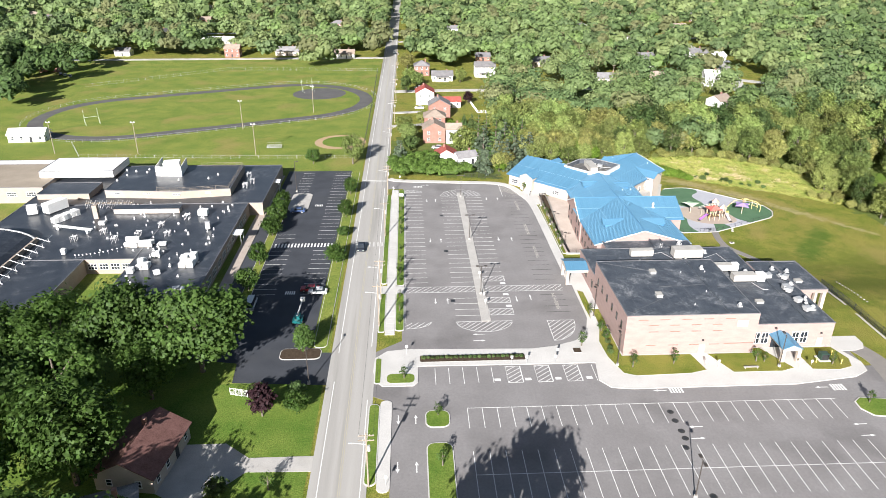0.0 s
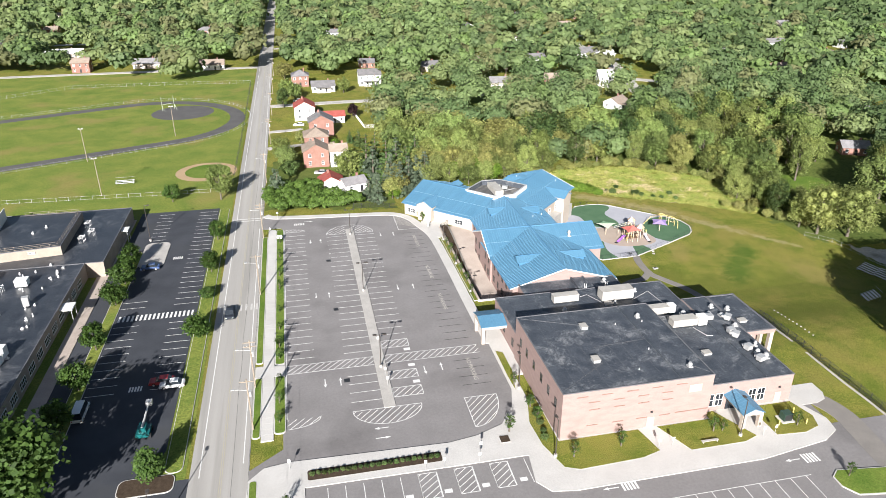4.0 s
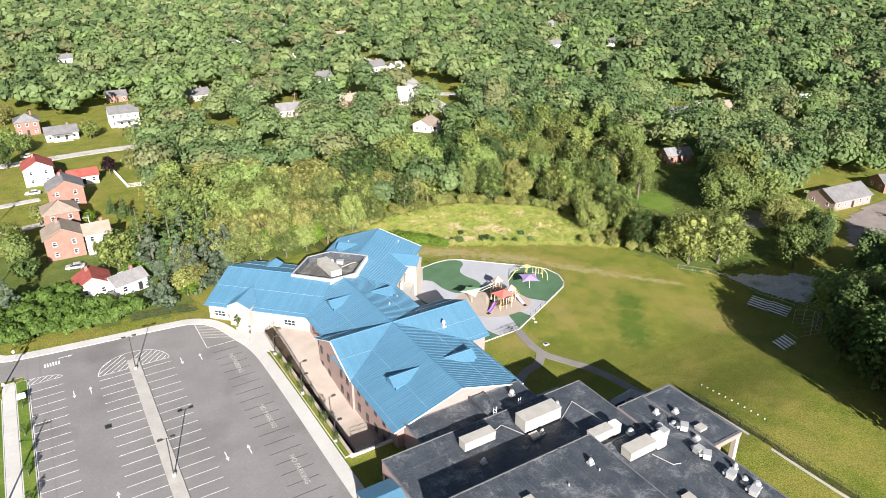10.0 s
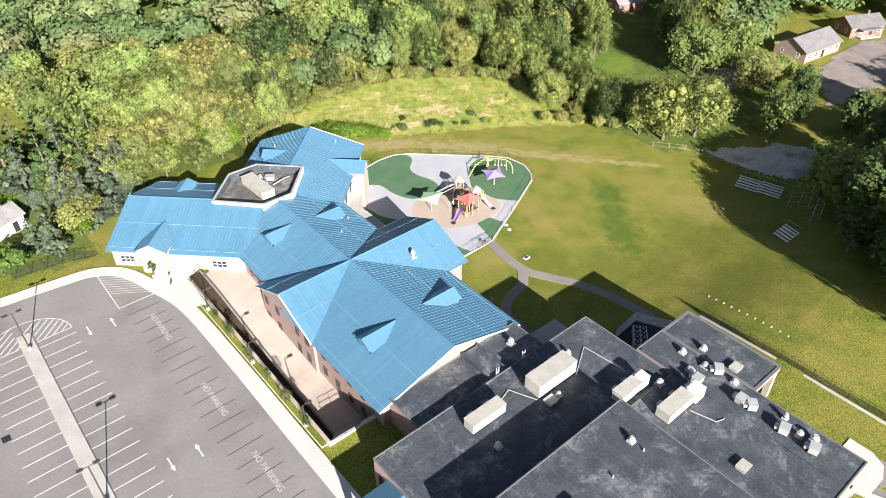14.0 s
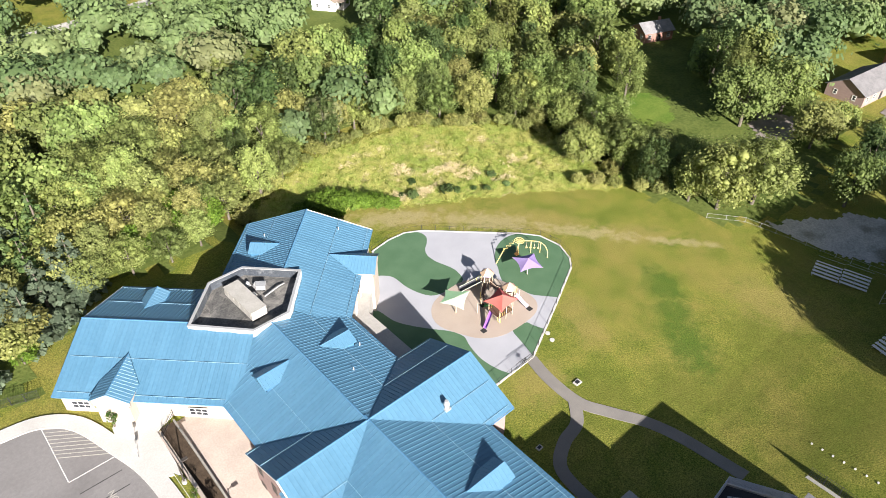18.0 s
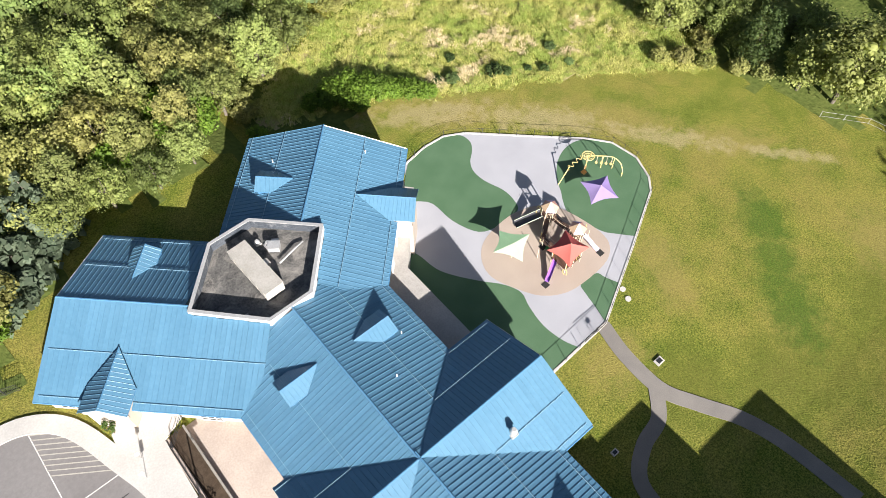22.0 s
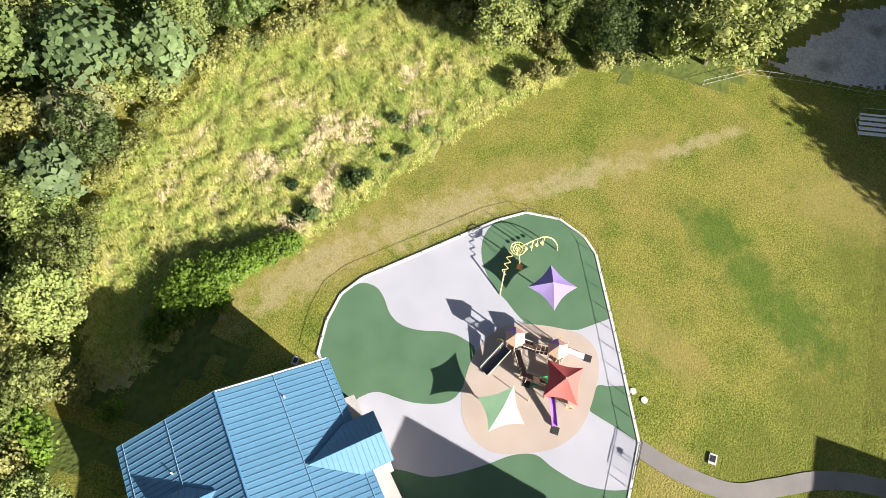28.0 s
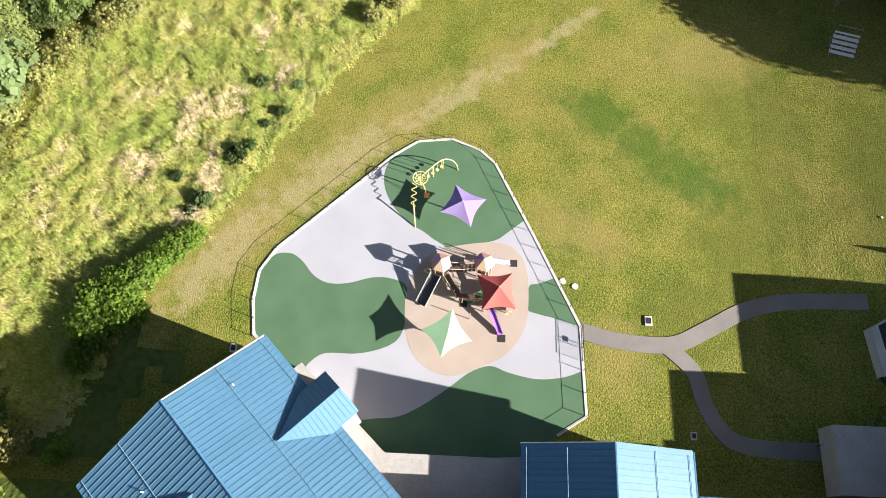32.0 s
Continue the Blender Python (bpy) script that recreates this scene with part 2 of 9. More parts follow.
def leafmat(name, a, b, obj=0.3, thinness=0.48, size=2.2, fine=0.5, island=0.34):
    m = mat(name, a, b, size, fine, 0.6, 0, 0.25, obj=obj, island=island)
    nt = m.node_tree
    bs, out = nt.nodes["Principled BSDF"], nt.nodes["Material Output"]
    thin, mix = nt.nodes.new("ShaderNodeBsdfTranslucent"), nt.nodes.new("ShaderNodeMixShader")
    nt.links.new(bs.inputs["Base Color"].links[0].from_socket, thin.inputs["Color"])
    mix.inputs["Fac"].default_value = thinness
    nt.links.new(bs.outputs["BSDF"], mix.inputs[1])
    nt.links.new(thin.outputs["BSDF"], mix.inputs[2])
    nt.links.new(mix.outputs["Shader"], out.inputs["Surface"])
    return m


def overgrow(m, ovals, colour, strength, ragged=0.9, grain=0.35):
    """Lays soft, ragged ovals (x, y, half length, half width, degrees) of another growth over a ground material."""
    nt = m.node_tree
    N, L = nt.nodes, nt.links
    b = N["Principled BSDF"]
    old = b.inputs["Base Color"].links[0].from_socket
    pos = N.new("ShaderNodeNewGeometry").outputs["Position"]
    total = None
    for x, y, a, w, turn in ovals:
        mp, ln = N.new("ShaderNodeMapping"), N.new("ShaderNodeVectorMath")
        mp.vector_type, ln.operation = "TEXTURE", "LENGTH"
        mp.inputs["Location"].default_value = (x, y, -4.5)
        mp.inputs["Rotation"].default_value = (0, 0, radians(turn))
        mp.inputs["Scale"].default_value = (a, w, 30)
        L.new(pos, mp.inputs["Vector"])
        L.new(mp.outputs["Vector"], ln.inputs[0])
        r = N.new("ShaderNodeMapRange")
        r.inputs["From Min"].default_value, r.inputs["From Max"].default_value = 1.35, 0.35
        L.new(ln.outputs["Value"], r.inputs["Value"])
        if total is None:
            total = r.outputs["Result"]
        else:
            mx = N.new("ShaderNodeMath")
            mx.operation = "MAXIMUM"
            L.new(total, mx.inputs[0])
            L.new(r.outputs["Result"], mx.inputs[1])
            total = mx.outputs[0]
    n1, n2 = N.new("ShaderNodeTexNoise"), N.new("ShaderNodeTexNoise")
    n1.inputs["Scale"].default_value, n1.inputs["Detail"].default_value, n1.inputs["Roughness"].default_value = 0.45, 12, 0.72
    n2.inputs["Scale"].default_value, n2.inputs["Detail"].default_value, n2.inputs["Roughness"].default_value = 1 / grain, 4, 0.7
    L.new(pos, n1.inputs["Vector"])
    L.new(pos, n2.inputs["Vector"])
    sub = N.new("ShaderNodeMath")
    sub.operation, sub.inputs[1].default_value, sub.inputs[2].default_value = "MULTIPLY_ADD", 2 * ragged, -ragged
    L.new(n1.outputs["Fac"], sub.inputs[0])
    add = N.new("ShaderNodeMath")
    add.operation = "ADD"
    L.new(total, add.inputs[0])
    L.new(sub.outputs[0], add.inputs[1])
    fac = N.new("ShaderNodeMapRange")
    fac.inputs["From Min"].default_value, fac.inputs["From Max"].default_value, fac.inputs["To Max"].default_value = 0.35, 0.95, strength
    L.new(add.outputs[0], fac.inputs["Value"])
    gate = N.new("ShaderNodeMath")
    gate.operation = "MULTIPLY"
    edge = N.new("ShaderNodeMapRange")
    edge.inputs["From Max"].default_value = 0.25
    L.new(total, edge.inputs["Value"])
    L.new(fac.outputs["Result"], gate.inputs[0])
    L.new(edge.outputs["Result"], gate.inputs[1])
    hue = N.new("ShaderNodeHueSaturation")
    hue.inputs["Color"].default_value = (*colour, 1)
    vr = N.new("ShaderNodeMapRange")
    vr.inputs["From Min"].default_value, vr.inputs["From Max"].default_value, vr.inputs["To Min"].default_value, vr.inputs["To Max"].default_value = 0.3, 0.7, 0.65, 1.35
    L.new(n2.outputs["Fac"], vr.inputs["Value"])
    L.new(vr.outputs["Result"], hue.inputs["Value"])
    mix = N.new("ShaderNodeMix")
    mix.data_type = "RGBA"
    L.new(gate.outputs[0], mix.inputs["Factor"])
    L.new(old, mix.inputs["A"])
    L.new(hue.outputs["Color"], mix.inputs["B"])
    L.new(mix.outputs["Result"], b.inputs["Base Color"])


# darker turf by the path and along the field's south side
overgrow(GRASS, ((106, 170, 16, 9, -20), (124, 168, 14, 9, 20), (112, 152, 16, 8, 0), (92, 178, 8, 8, 0)), (0.108, 0.124, 0.022), 0.66, 1.0)
# lush damp hollow, dry strip beside the playground, and the bare track that crosses the lawn
overgrow(GRASS, ((121.5, 187.5, 7.5, 4.2, 62), (112.5, 177, 9.5, 5.0, 56), (117, 182.5, 6, 4.0, 50)), (0.058, 0.112, 0.016), 0.72, 1.0)
overgrow(GRASS, ((101, 234.5, 18, 5.5, -40), (118, 217, 17, 5.5, -50), (132, 172, 7, 10, 10), (131, 200, 10, 4, -50), (104, 192, 9, 4, 60), (88, 187, 6, 5, 0)), (0.268, 0.215, 0.07), 0.6, 1.1)
overgrow(GRASS, ((98, 236, 13, 3.2, -34), (111, 223.5, 13, 3.4, -47), (124, 207, 13, 2.3, -51), (135, 193, 9, 1.5, -50)), (0.36, 0.30, 0.165), 0.5, 1.7, 0.25)

LEAF = leafmat("leaves", (0.182, 0.24, 0.066), (0.262, 0.31, 0.098))
LEAF_GREEN = leafmat("green_leaves", (0.052, 0.102, 0.021), (0.09, 0.152, 0.031), 0.15)
LEAF_PALE = leafmat("pale_leaves", (0.236, 0.265, 0.078), (0.322, 0.335, 0.114), 0.2)
LEAF_DARK = leafmat("dark_leaves", (0.078, 0.132, 0.042), (0.128, 0.185, 0.058), 0.25)
# far leaves: some extra blue mixed into the colour in place of distance haze
LEAF_FAR = leafmat("far_leaves", (0.15, 0.218, 0.082), (0.215, 0.28, 0.112), 0.1, island=0.24)
LEAF_FAR_PALE = leafmat("far_pale_leaves", (0.18, 0.235, 0.092), (0.25, 0.3, 0.122), 0.1, island=0.24)
LEAF_FAR_DARK = leafmat("far_dark_leaves", (0.098, 0.155, 0.06), (0.146, 0.205, 0.08), 0.1, island=0.24)
LEAF_HEDGE = leafmat("hedge_leaves", (0.085, 0.15, 0.028), (0.14, 0.215, 0.045), 0.15)
LEAF_FAR_OLIVE = leafmat("far_olive_leaves", (0.175, 0.195, 0.085), (0.24, 0.25, 0.115), 0.1, island=0.24)
LEAF_FAR_BLUE = leafmat("far_blue_green_needles", (0.115, 0.17, 0.07), (0.165, 0.222, 0.095), 0.1, island=0.24)
LEAF_FAR_FRESH = leafmat("far_fresh_leaves", (0.145, 0.22, 0.072), (0.2, 0.275, 0.095), 0.1, island=0.24)
LEAF_BRIGHT = leafmat("bright_leaves", (0.125, 0.215, 0.025), (0.19, 0.285, 0.042), 0.15)
LEAF_BLUE = leafmat("blue_spruce_needles", (0.10, 0.14, 0.085), (0.165, 0.205, 0.13), 0.12)
LEAF_PURPLE = leafmat("purple_leaves", (0.03, 0.014, 0.018), (0.055, 0.026, 0.03), 0.12)
LEAF_BROWN = leafmat("dry_leaves", (0.16, 0.125, 0.07), (0.23, 0.185, 0.11), 0.15)



# ---- geometry helpers ----
class Geo:
    """Collects boxes, prisms, tubes and strips into one mesh, in world metres."""

    def __init__(self):
        self.v, self.f = [], []

    def add(self, verts, faces):
        n = len(self.v)
        self.v += [tuple(p) for p in verts]
        self.f += [tuple(i + n for i in f) for f in faces]
        return self

    def prism(self, poly, z0, z1):
        area = sum(a[0] * b[1] - b[0] * a[1] for a, b in zip(poly, poly[1:] + poly[:1]))
        poly = poly if area > 0 else poly[::-1]
        n = len(poly)
        sides = [(i, (i + 1) % n, (i + 1) % n + n, i + n) for i in range(n)]
        return self.add([(x, y, z0) for x, y in poly] + [(x, y, z1) for x, y in poly], [tuple(range(n))[::-1], tuple(range(n, 2 * n))] + sides)

    def box(self, x0, x1, y0, y1, z0, z1):
        return self.prism([(x0, y0), (x1, y0), (x1, y1), (x0, y1)], z0, z1)

    def obox(self, c, size, turn=0.0, lift=0.0):
        """A box round c of that size, turned about z and tipped about its own x by lift (degrees)."""
        m = pose(*c, 0, 0, turn) @ pose(0, 0, 0, lift, 0, 0)
        hx, hy, hz = (s / 2 for s in size)
        vs = [m @ Vector((sx * hx, sy * hy, sz * hz)) for sz in (-1, 1) for sx, sy in ((-1, -1), (1, -1), (1, 1), (-1, 1))]
        return self.add(vs, [(3, 2, 1, 0), (4, 5, 6, 7), (0, 1, 5, 4), (1, 2, 6, 5), (2, 3, 7, 6), (3, 0, 4, 7)])

    def tube(self, p, q, r0, r1=None, n=8):
        p, q = Vector(p), Vector(q)
        r1 = r0 if r1 is None else r1
        rot = (q - p).to_track_quat("Z", "Y").to_matrix()
        ring = [rot @ Vector((math.cos(2 * math.pi * i / n), math.sin(2 * math.pi * i / n), 0)) for i in range(n)]
        sides = [(i, (i + 1) % n, (i + 1) % n + n, i + n) for i in range(n)]
        return self.add([p + r0 * d for d in ring] + [q + r1 * d for d in ring], [tuple(range(n))[::-1], tuple(range(n, 2 * n))] + sides)

    def chain(self, pts, r, n=6):
        for a, b in zip(pts, pts[1:]):
            self.tube(a, b, r, r, n)
        return self

    def ribbon(self, pts, width, z, thick=0.0):
        """A flat strip along pts (x, y); z is a number or a function of x, y."""
        zz = z if callable(z) else (lambda x, y: z)
        a, b = [], []
        for i, p in enumerate(pts):
            d = Vector(pts[min(i + 1, len(pts) - 1)]) - Vector(pts[max(i - 1, 0)])
            s = Vector((-d.y, d.x)).normalized() * (width / 2)
            a.append((p[0] + s.x, p[1] + s.y))
            b.append((p[0] - s.x, p[1] - s.y))
        n = len(pts)
        self.add([(x, y, zz(x, y)) for x, y in a + b], [(i, i + n, i + n + 1, i + 1) for i in range(n - 1)])
        if thick:
            for e, flip in ((a, False), (b, True)):
                fs = [(i, i + 1, i + 1 + n, i + n) for i in range(n - 1)]
                self.add([(x, y, zz(x, y)) for x, y in e] + [(x, y, zz(x, y) - thick) for x, y in e], [f[::-1] for f in fs] if flip else fs)
        return self


BASE = {}


def mesh_of(name, g, material):
    me = bpy.data.meshes.new(name)
    me.from_pydata([tuple(p) for p in g.v], [], g.f)
    me.materials.append(material)
    return me


def thing(name, at, label, category, group="", kind=""):
    ob = new(name)
    ob.empty_display_size = 0.3
    ob.location = at
    BASE[ob.name] = Vector(at)
    return tagged(ob, label, category, group, kind)


def part(name, g, material, parent, label=""):
    """Links g, given in world metres, as one mesh object under parent."""
    b = BASE[parent.name]
    me = bpy.data.meshes.new(name)
    me.from_pydata([(x - b.x, y - b.y, z - b.z) for x, y, z in g.v], [], g.f)
    me.materials.append(material)
    ob = new(name, me)
    ob.parent = parent
    BASE[ob.name] = b
    return tagged(ob, label)


def solid(name, g, material, label, category="", group="", kind="", base=None):
    """A top-level thing or piece of the setting of one mesh."""
    b = Vector(base or (0, 0, 0))
    me = bpy.data.meshes.new(name)
    me.from_pydata([(x - b.x, y - b.y, z - b.z) for x, y, z in g.v], [], g.f)
    me.materials.append(material)
    ob = new(name, me)
    ob.location = b
    BASE[ob.name] = b
    return tagged(ob, label, category, group, kind)


def piece(name, me, parent, at, turn=0.0):
    """One of many alike pieces that share a mesh, under parent."""
    ob = new(name, me)
    ob.parent = parent
    ob.matrix_basis = pose(at[0] - BASE[parent.name].x, at[1] - BASE[parent.name].y, at[2] - BASE[parent.name].z, 0, 0, turn)
    return ob


def ease(t):
    t = min(1.0, max(0.0, t))
    return t * t * (3 - 2 * t)


def land(x, y):
    """Height of the ground: level in front, falling to the playing field behind the school."""
    return -4.5 * ease((x - 62) / 13) * ease((y - 134) / 36) * (1 - ease((y - 262) / 70)) * (1 - 0.6 * ease((x - 150) / 60))


def circle(cx, cy, r, a0=0, a1=360, n=24):
    return [(cx + r * math.cos(radians(a0 + (a1 - a0) * i / n)), cy + r * math.sin(radians(a0 + (a1 - a0) * i / n))) for i in range(n + 1)]


def smooth(pts, n=6, closed=False):
    """A Catmull-Rom curve through pts."""
    p = [Vector(q) for q in pts]
    out = []
    m = len(p)
    for i in range(m if closed else m - 1):
        a, b, c, d = (p[(i + k) % m] if closed else p[min(max(i + k, 0), m - 1)] for k in (-1, 0, 1, 2))
        for j in range(n):
            t = j / n
            out.append(tuple(0.5 * ((2 * b) + (c - a) * t + (2 * a - 5 * b + 4 * c - d) * t * t + (3 * b - a - 3 * c + d) * t ** 3)))
    return out if closed else out + [tuple(p[-1])]


# ---- ground ----
def span(stops):
    out = []
    for a, b, s in stops:
        n = max(1, round((b - a) / s))
        out += [a + (b - a) * i / n for i in range(n)]
    return out + [stops[-1][1]]


GX = span([(-4500, -900, 600), (-900, -240, 60), (-240, 39.0, 9.3), (39.0, 48.3, 9.3), (48.3, 62, 5), (62, 162, 4), (162, 400, 14), (400, 900, 50), (900, 4500, 600)])
GY = span([(-4500, -200, 600), (-200, 120, 40), (120, 167.5, 4), (167.5, 213, 4.55), (213, 345, 4.4), (345, 900, 37), (900, 4500, 600)])
g = Geo()
nx = len(GX)
g.v = [(x, y, land(x, y) - 0.06) for y in GY for x in GX]
for j in range(len(GY) - 1):
    for i in range(nx - 1):
        cx, cy = (GX[i] + GX[i + 1]) / 2, (GY[j] + GY[j + 1]) / 2
        if 39.0 < cx < 48.3 and 167.5 < cy < 213:
            continue  # the sunken court
        g.f.append((j * nx + i, j * nx + i + 1, (j + 1) * nx + i + 1, (j + 1) * nx + i))
ground = solid("ground", g, GRASS, "sunlit yellow-green mown lawn and open land", "grass", kind="structure")


def inside(x, y, poly):
    hit = False
    for (x0, y0), (x1, y1) in zip(poly, poly[1:] + poly[:1]):
        if (y0 > y) != (y1 > y) and x < (x1 - x0) * (y - y0) / (y1 - y0) + x0:
            hit = not hit
    return hit


def draped(name, poly, step, dz, material, label, category, kind="structure", rag=0.0):
    """A sheet over the land inside poly, with a slightly ragged edge."""
    xs, ys = [p[0] for p in poly], [p[1] for p in poly]
    g, at = Geo(), {}

    def vert(i, j):
        if (i, j) not in at:
            x, y = min(xs) + i * step, min(ys) + j * step
            jx, jy = noise.noise((x * 1.7, y * 1.7, 3)) * min(rag, 0.35 * step), noise.noise((x * 1.7, y * 1.7, 9)) * min(rag, 0.35 * step)
            at[i, j] = len(g.v)
            g.v.append((x + jx, y + jy, land(x + jx, y + jy) + dz))
        return at[i, j]

    for i in range(int((max(xs) - min(xs)) / step) + 1):
        for j in range(int((max(ys) - min(ys)) / step) + 1):
            x, y = min(xs) + (i + 0.5) * step, min(ys) + (j + 0.5) * step
            jag = rag * (3 * noise.noise((x * 0.3, y * 0.3, 5)) + 1.6 * noise.noise((x * 1.3, y * 1.3, 15)))
            jog = rag * (3 * noise.noise((x * 0.3, y * 0.3, 7)) + 1.6 * noise.noise((x * 1.3, y * 1.3, 17)))
            if inside(x + jag, y + jog, poly):
                g.f.append((vert(i, j), vert(i + 1, j), vert(i + 1, j + 1), vert(i, j + 1)))
    return solid(name, g, material, label, category, kind=kind)


MEADOW_POLY = [(76, 250.5), (82, 248), (88, 246.5), (94, 244.0), (101, 238.4), (114.2, 231.4), (126.6, 223.6), (137.2, 216), (141, 212.6), (144.5, 213.5), (145.5, 226), (146, 238), (145, 246), (136, 255), (124, 264), (112, 266), (98, 266), (90, 263), (82, 259), (75, 255)]
WOODS_POLY = [(-10, 236), (28, 231), (31, 240), (47, 247), (68, 247), (86, 239), (88, 262), (96, 274), (120, 276), (148, 250), (152, 238), (143, 212), (147, 190), (160, 182), (200, 190), (260, 260), (200, 330), (120, 380), (50, 380), (36, 320), (36, 290), (-10, 285)]
draped("ground_meadow", MEADOW_POLY, 0.8, 0.02, MEADOW, "tall unmown meadow with dry straw patches", "meadow", rag=0.8)
draped("ground_woods", WOODS_POLY, 2.0, 0.0, FLOORWOOD, "shaded leafy woodland floor", "woodland floor", rag=1.5)
draped("ground_gravel", [(152.8, 185), (159, 181), (170, 172.5), (173, 166), (165, 161), (156, 164.5), (153.6, 172), (152.8, 179)], 0.5, 0.1, GRAVEL, "pale gravel pull-in beside the field", "gravel", rag=0.6)

draped("ground_west_lawn", [(-240, 40), (-20, 40), (-20, 480), (-240, 480)], 20.0, -0.035, SPORT, "green mown grass west of the road", "grass")
draped("pavement_yard", [(192, 175), (203, 182), (212, 187.5), (230, 190), (242, 190), (252, 186), (240, 177), (228, 170.5), (212, 171.5)], 1.5, 0.06, DRIVE, "pinkish asphalt yard in front of the brick garage", "drive", rag=0.3)
draped("ground_fenced_lawn", [(284, 337), (296, 345), (316, 326), (308, 316), (296, 322)], 2.0, 0.05, GREEN_GRASS, "fenced green lawn behind the houses", "grass", rag=0.4)
draped("ground_bare_yard", [(182, 203), (187, 209), (194, 208), (197, 202), (192, 197), (185, 197)], 0.8, 0.05, DRIVE, "bare brown yard under tall trees", "bare ground", rag=0.6)
draped("ground_clearing", [(164, 226), (166, 238), (171, 244), (181, 238), (184, 229), (176, 222)], 0.8, 0.05, GREEN_GRASS, "bright lawn clearing among the trees", "grass", rag=0.6)

draped("ground_garden", [(-100, 60), (-20, 60), (-20, 111), (-38, 112), (-50, 137), (-100, 160)], 4.0, -0.025, GREEN_GRASS, "green shaded garden lawn", "grass", rag=0.4)

# ---- road and verges ----
g = Geo().box(-19.4, -10.3, -80, 1150, -0.4, 0.0)
road = solid("road", g, ROADMAT, "worn pale grey two-lane road", "road", kind="structure")


def marks(name, parent, rects, material=LINE, z=0.006):
    """Painted bars: each (x0, x1, y0, y1) is a piece under parent."""
    shared = {}
    for x0, x1, y0, y1 in rects:
        key = (round(x1 - x0, 2), round(y1 - y0, 2))
        if key not in shared:
            shared[key] = mesh_of(name, Geo().box(-key[0] / 2, key[0] / 2, -key[1] / 2, key[1] / 2, -0.004, 0.003), material)
        piece(name, shared[key], parent, ((x0 + x1) / 2, (y0 + y1) / 2, z))


marks("edge_line", road, [(-18.0, -17.85, -60, 112), (-18.0, -17.85, 122, 640), (-11.35, -11.2, -60, 106), (-11.35, -11.2, 124, 222), (-11.35, -11.2, 234, 640)])
YELLOW = mat("yellow_line_paint", (0.36, 0.33, 0.24), (0.42, 0.38, 0.29), 1, 0.1, 0.7, 0.1, 0.3)
marks("centre_line", road, [(-14.75, -14.65, -60, 640), (-14.45, -14.35, -60, 640)], YELLOW)
marks("crossing_line", road, [(-19.2, -10.4, 228.4, 228.7), (-19.2, -10.4, 230.0, 230.3)])
FAINTROAD = mat("worn_road_paint", (0.44, 0.42, 0.39), (0.54, 0.52, 0.49), 0.6, 0.07, 0.75, 0.1, 0.3)
marks("zebra_bar", road, [(-19.0 + 1.15 * i, -18.55 + 1.15 * i, 174.6, 177.4) for i in range(8)], FAINTROAD)

# ---- new car park ----
lot = solid("pavement_car_park", Geo().prism([(-5, 126), (-10.3, 122), (-10.3, 107), (-6.7, 105), (-6.7, 60), (118, 60), (118, 113), (88, 113), (88, 124), (86, 124), (34, 124), (36.6, 133), (36.6, 205), (35.5, 207), (34.5, 212), (33.2, 217), (31.5, 220.5), (28, 224.5), (12, 227), (-6, 229), (-10.3, 232), (-10.3, 221), (-5, 221)], -0.35, 0.0), ASPHALT, "grey asphalt car park with white stall lines", "car park", kind="structure")
W = 0.11
rows = []
for i in range(26):
    y = 217.2 - 2.7 * i
    if y < 134.5:
        break
    if not 147.0 < y < 150.6:
        rows.append((-4.3, 1.2, y - W / 2, y + W / 2))
        if y < 213.5:
            rows.append((7.1, 12.7, y - W / 2, y + W / 2))
        if y < 213.5 and y > 156:
            rows.append((14.9, 20.3, y - W / 2, y + W / 2))
for y in (144.2, 141.6, 138.9, 136.1):
    rows.append((7.1, 12.7, y - W / 2, y + W / 2))
rows += [(-4.4, -4.28, 133.5, 218.5)]
# front rows beside the drive and the large south field
rows += [(7.0 + 2.72 * i - W / 2, 7.0 + 2.72 * i + W / 2, 97.2, 102.8) for i in range(26)]
rows += [(7.1 + 2.72 * i - W / 2, 7.1 + 2.72 * i + W / 2, 80.0, 91.3) for i in range(26)]
rows += [(7.1, 76.5, 85.7, 85.81), (7.0, 76.0, 102.74, 102.85)]
rows += [(x - W / 2, x + W / 2, 110.3, 115.7) for x in (1.6, 4.3, 7.1, 9.9, 12.8, 15.6, 18.6, 21.4, 24.4, 27.2, 30.2, 33.0)]
rows += [(7.1 + 2.72 * i - W / 2, 7.1 + 2.72 * i + W / 2, 64.0, 69.5) for i in range(26)]
marks("stall_line", lot, rows)
marks("sealed_line", lot, [(28.0, 33.3, y - 0.06, y + 0.06) for y in [210.3 - 2.72 * i for i in range(22)] if y > 150.5] + [(28.0, 33.6, y - 0.06, y + 0.06) for y in (145.2, 142.5, 139.7, 137.0)], BLACKLINE)


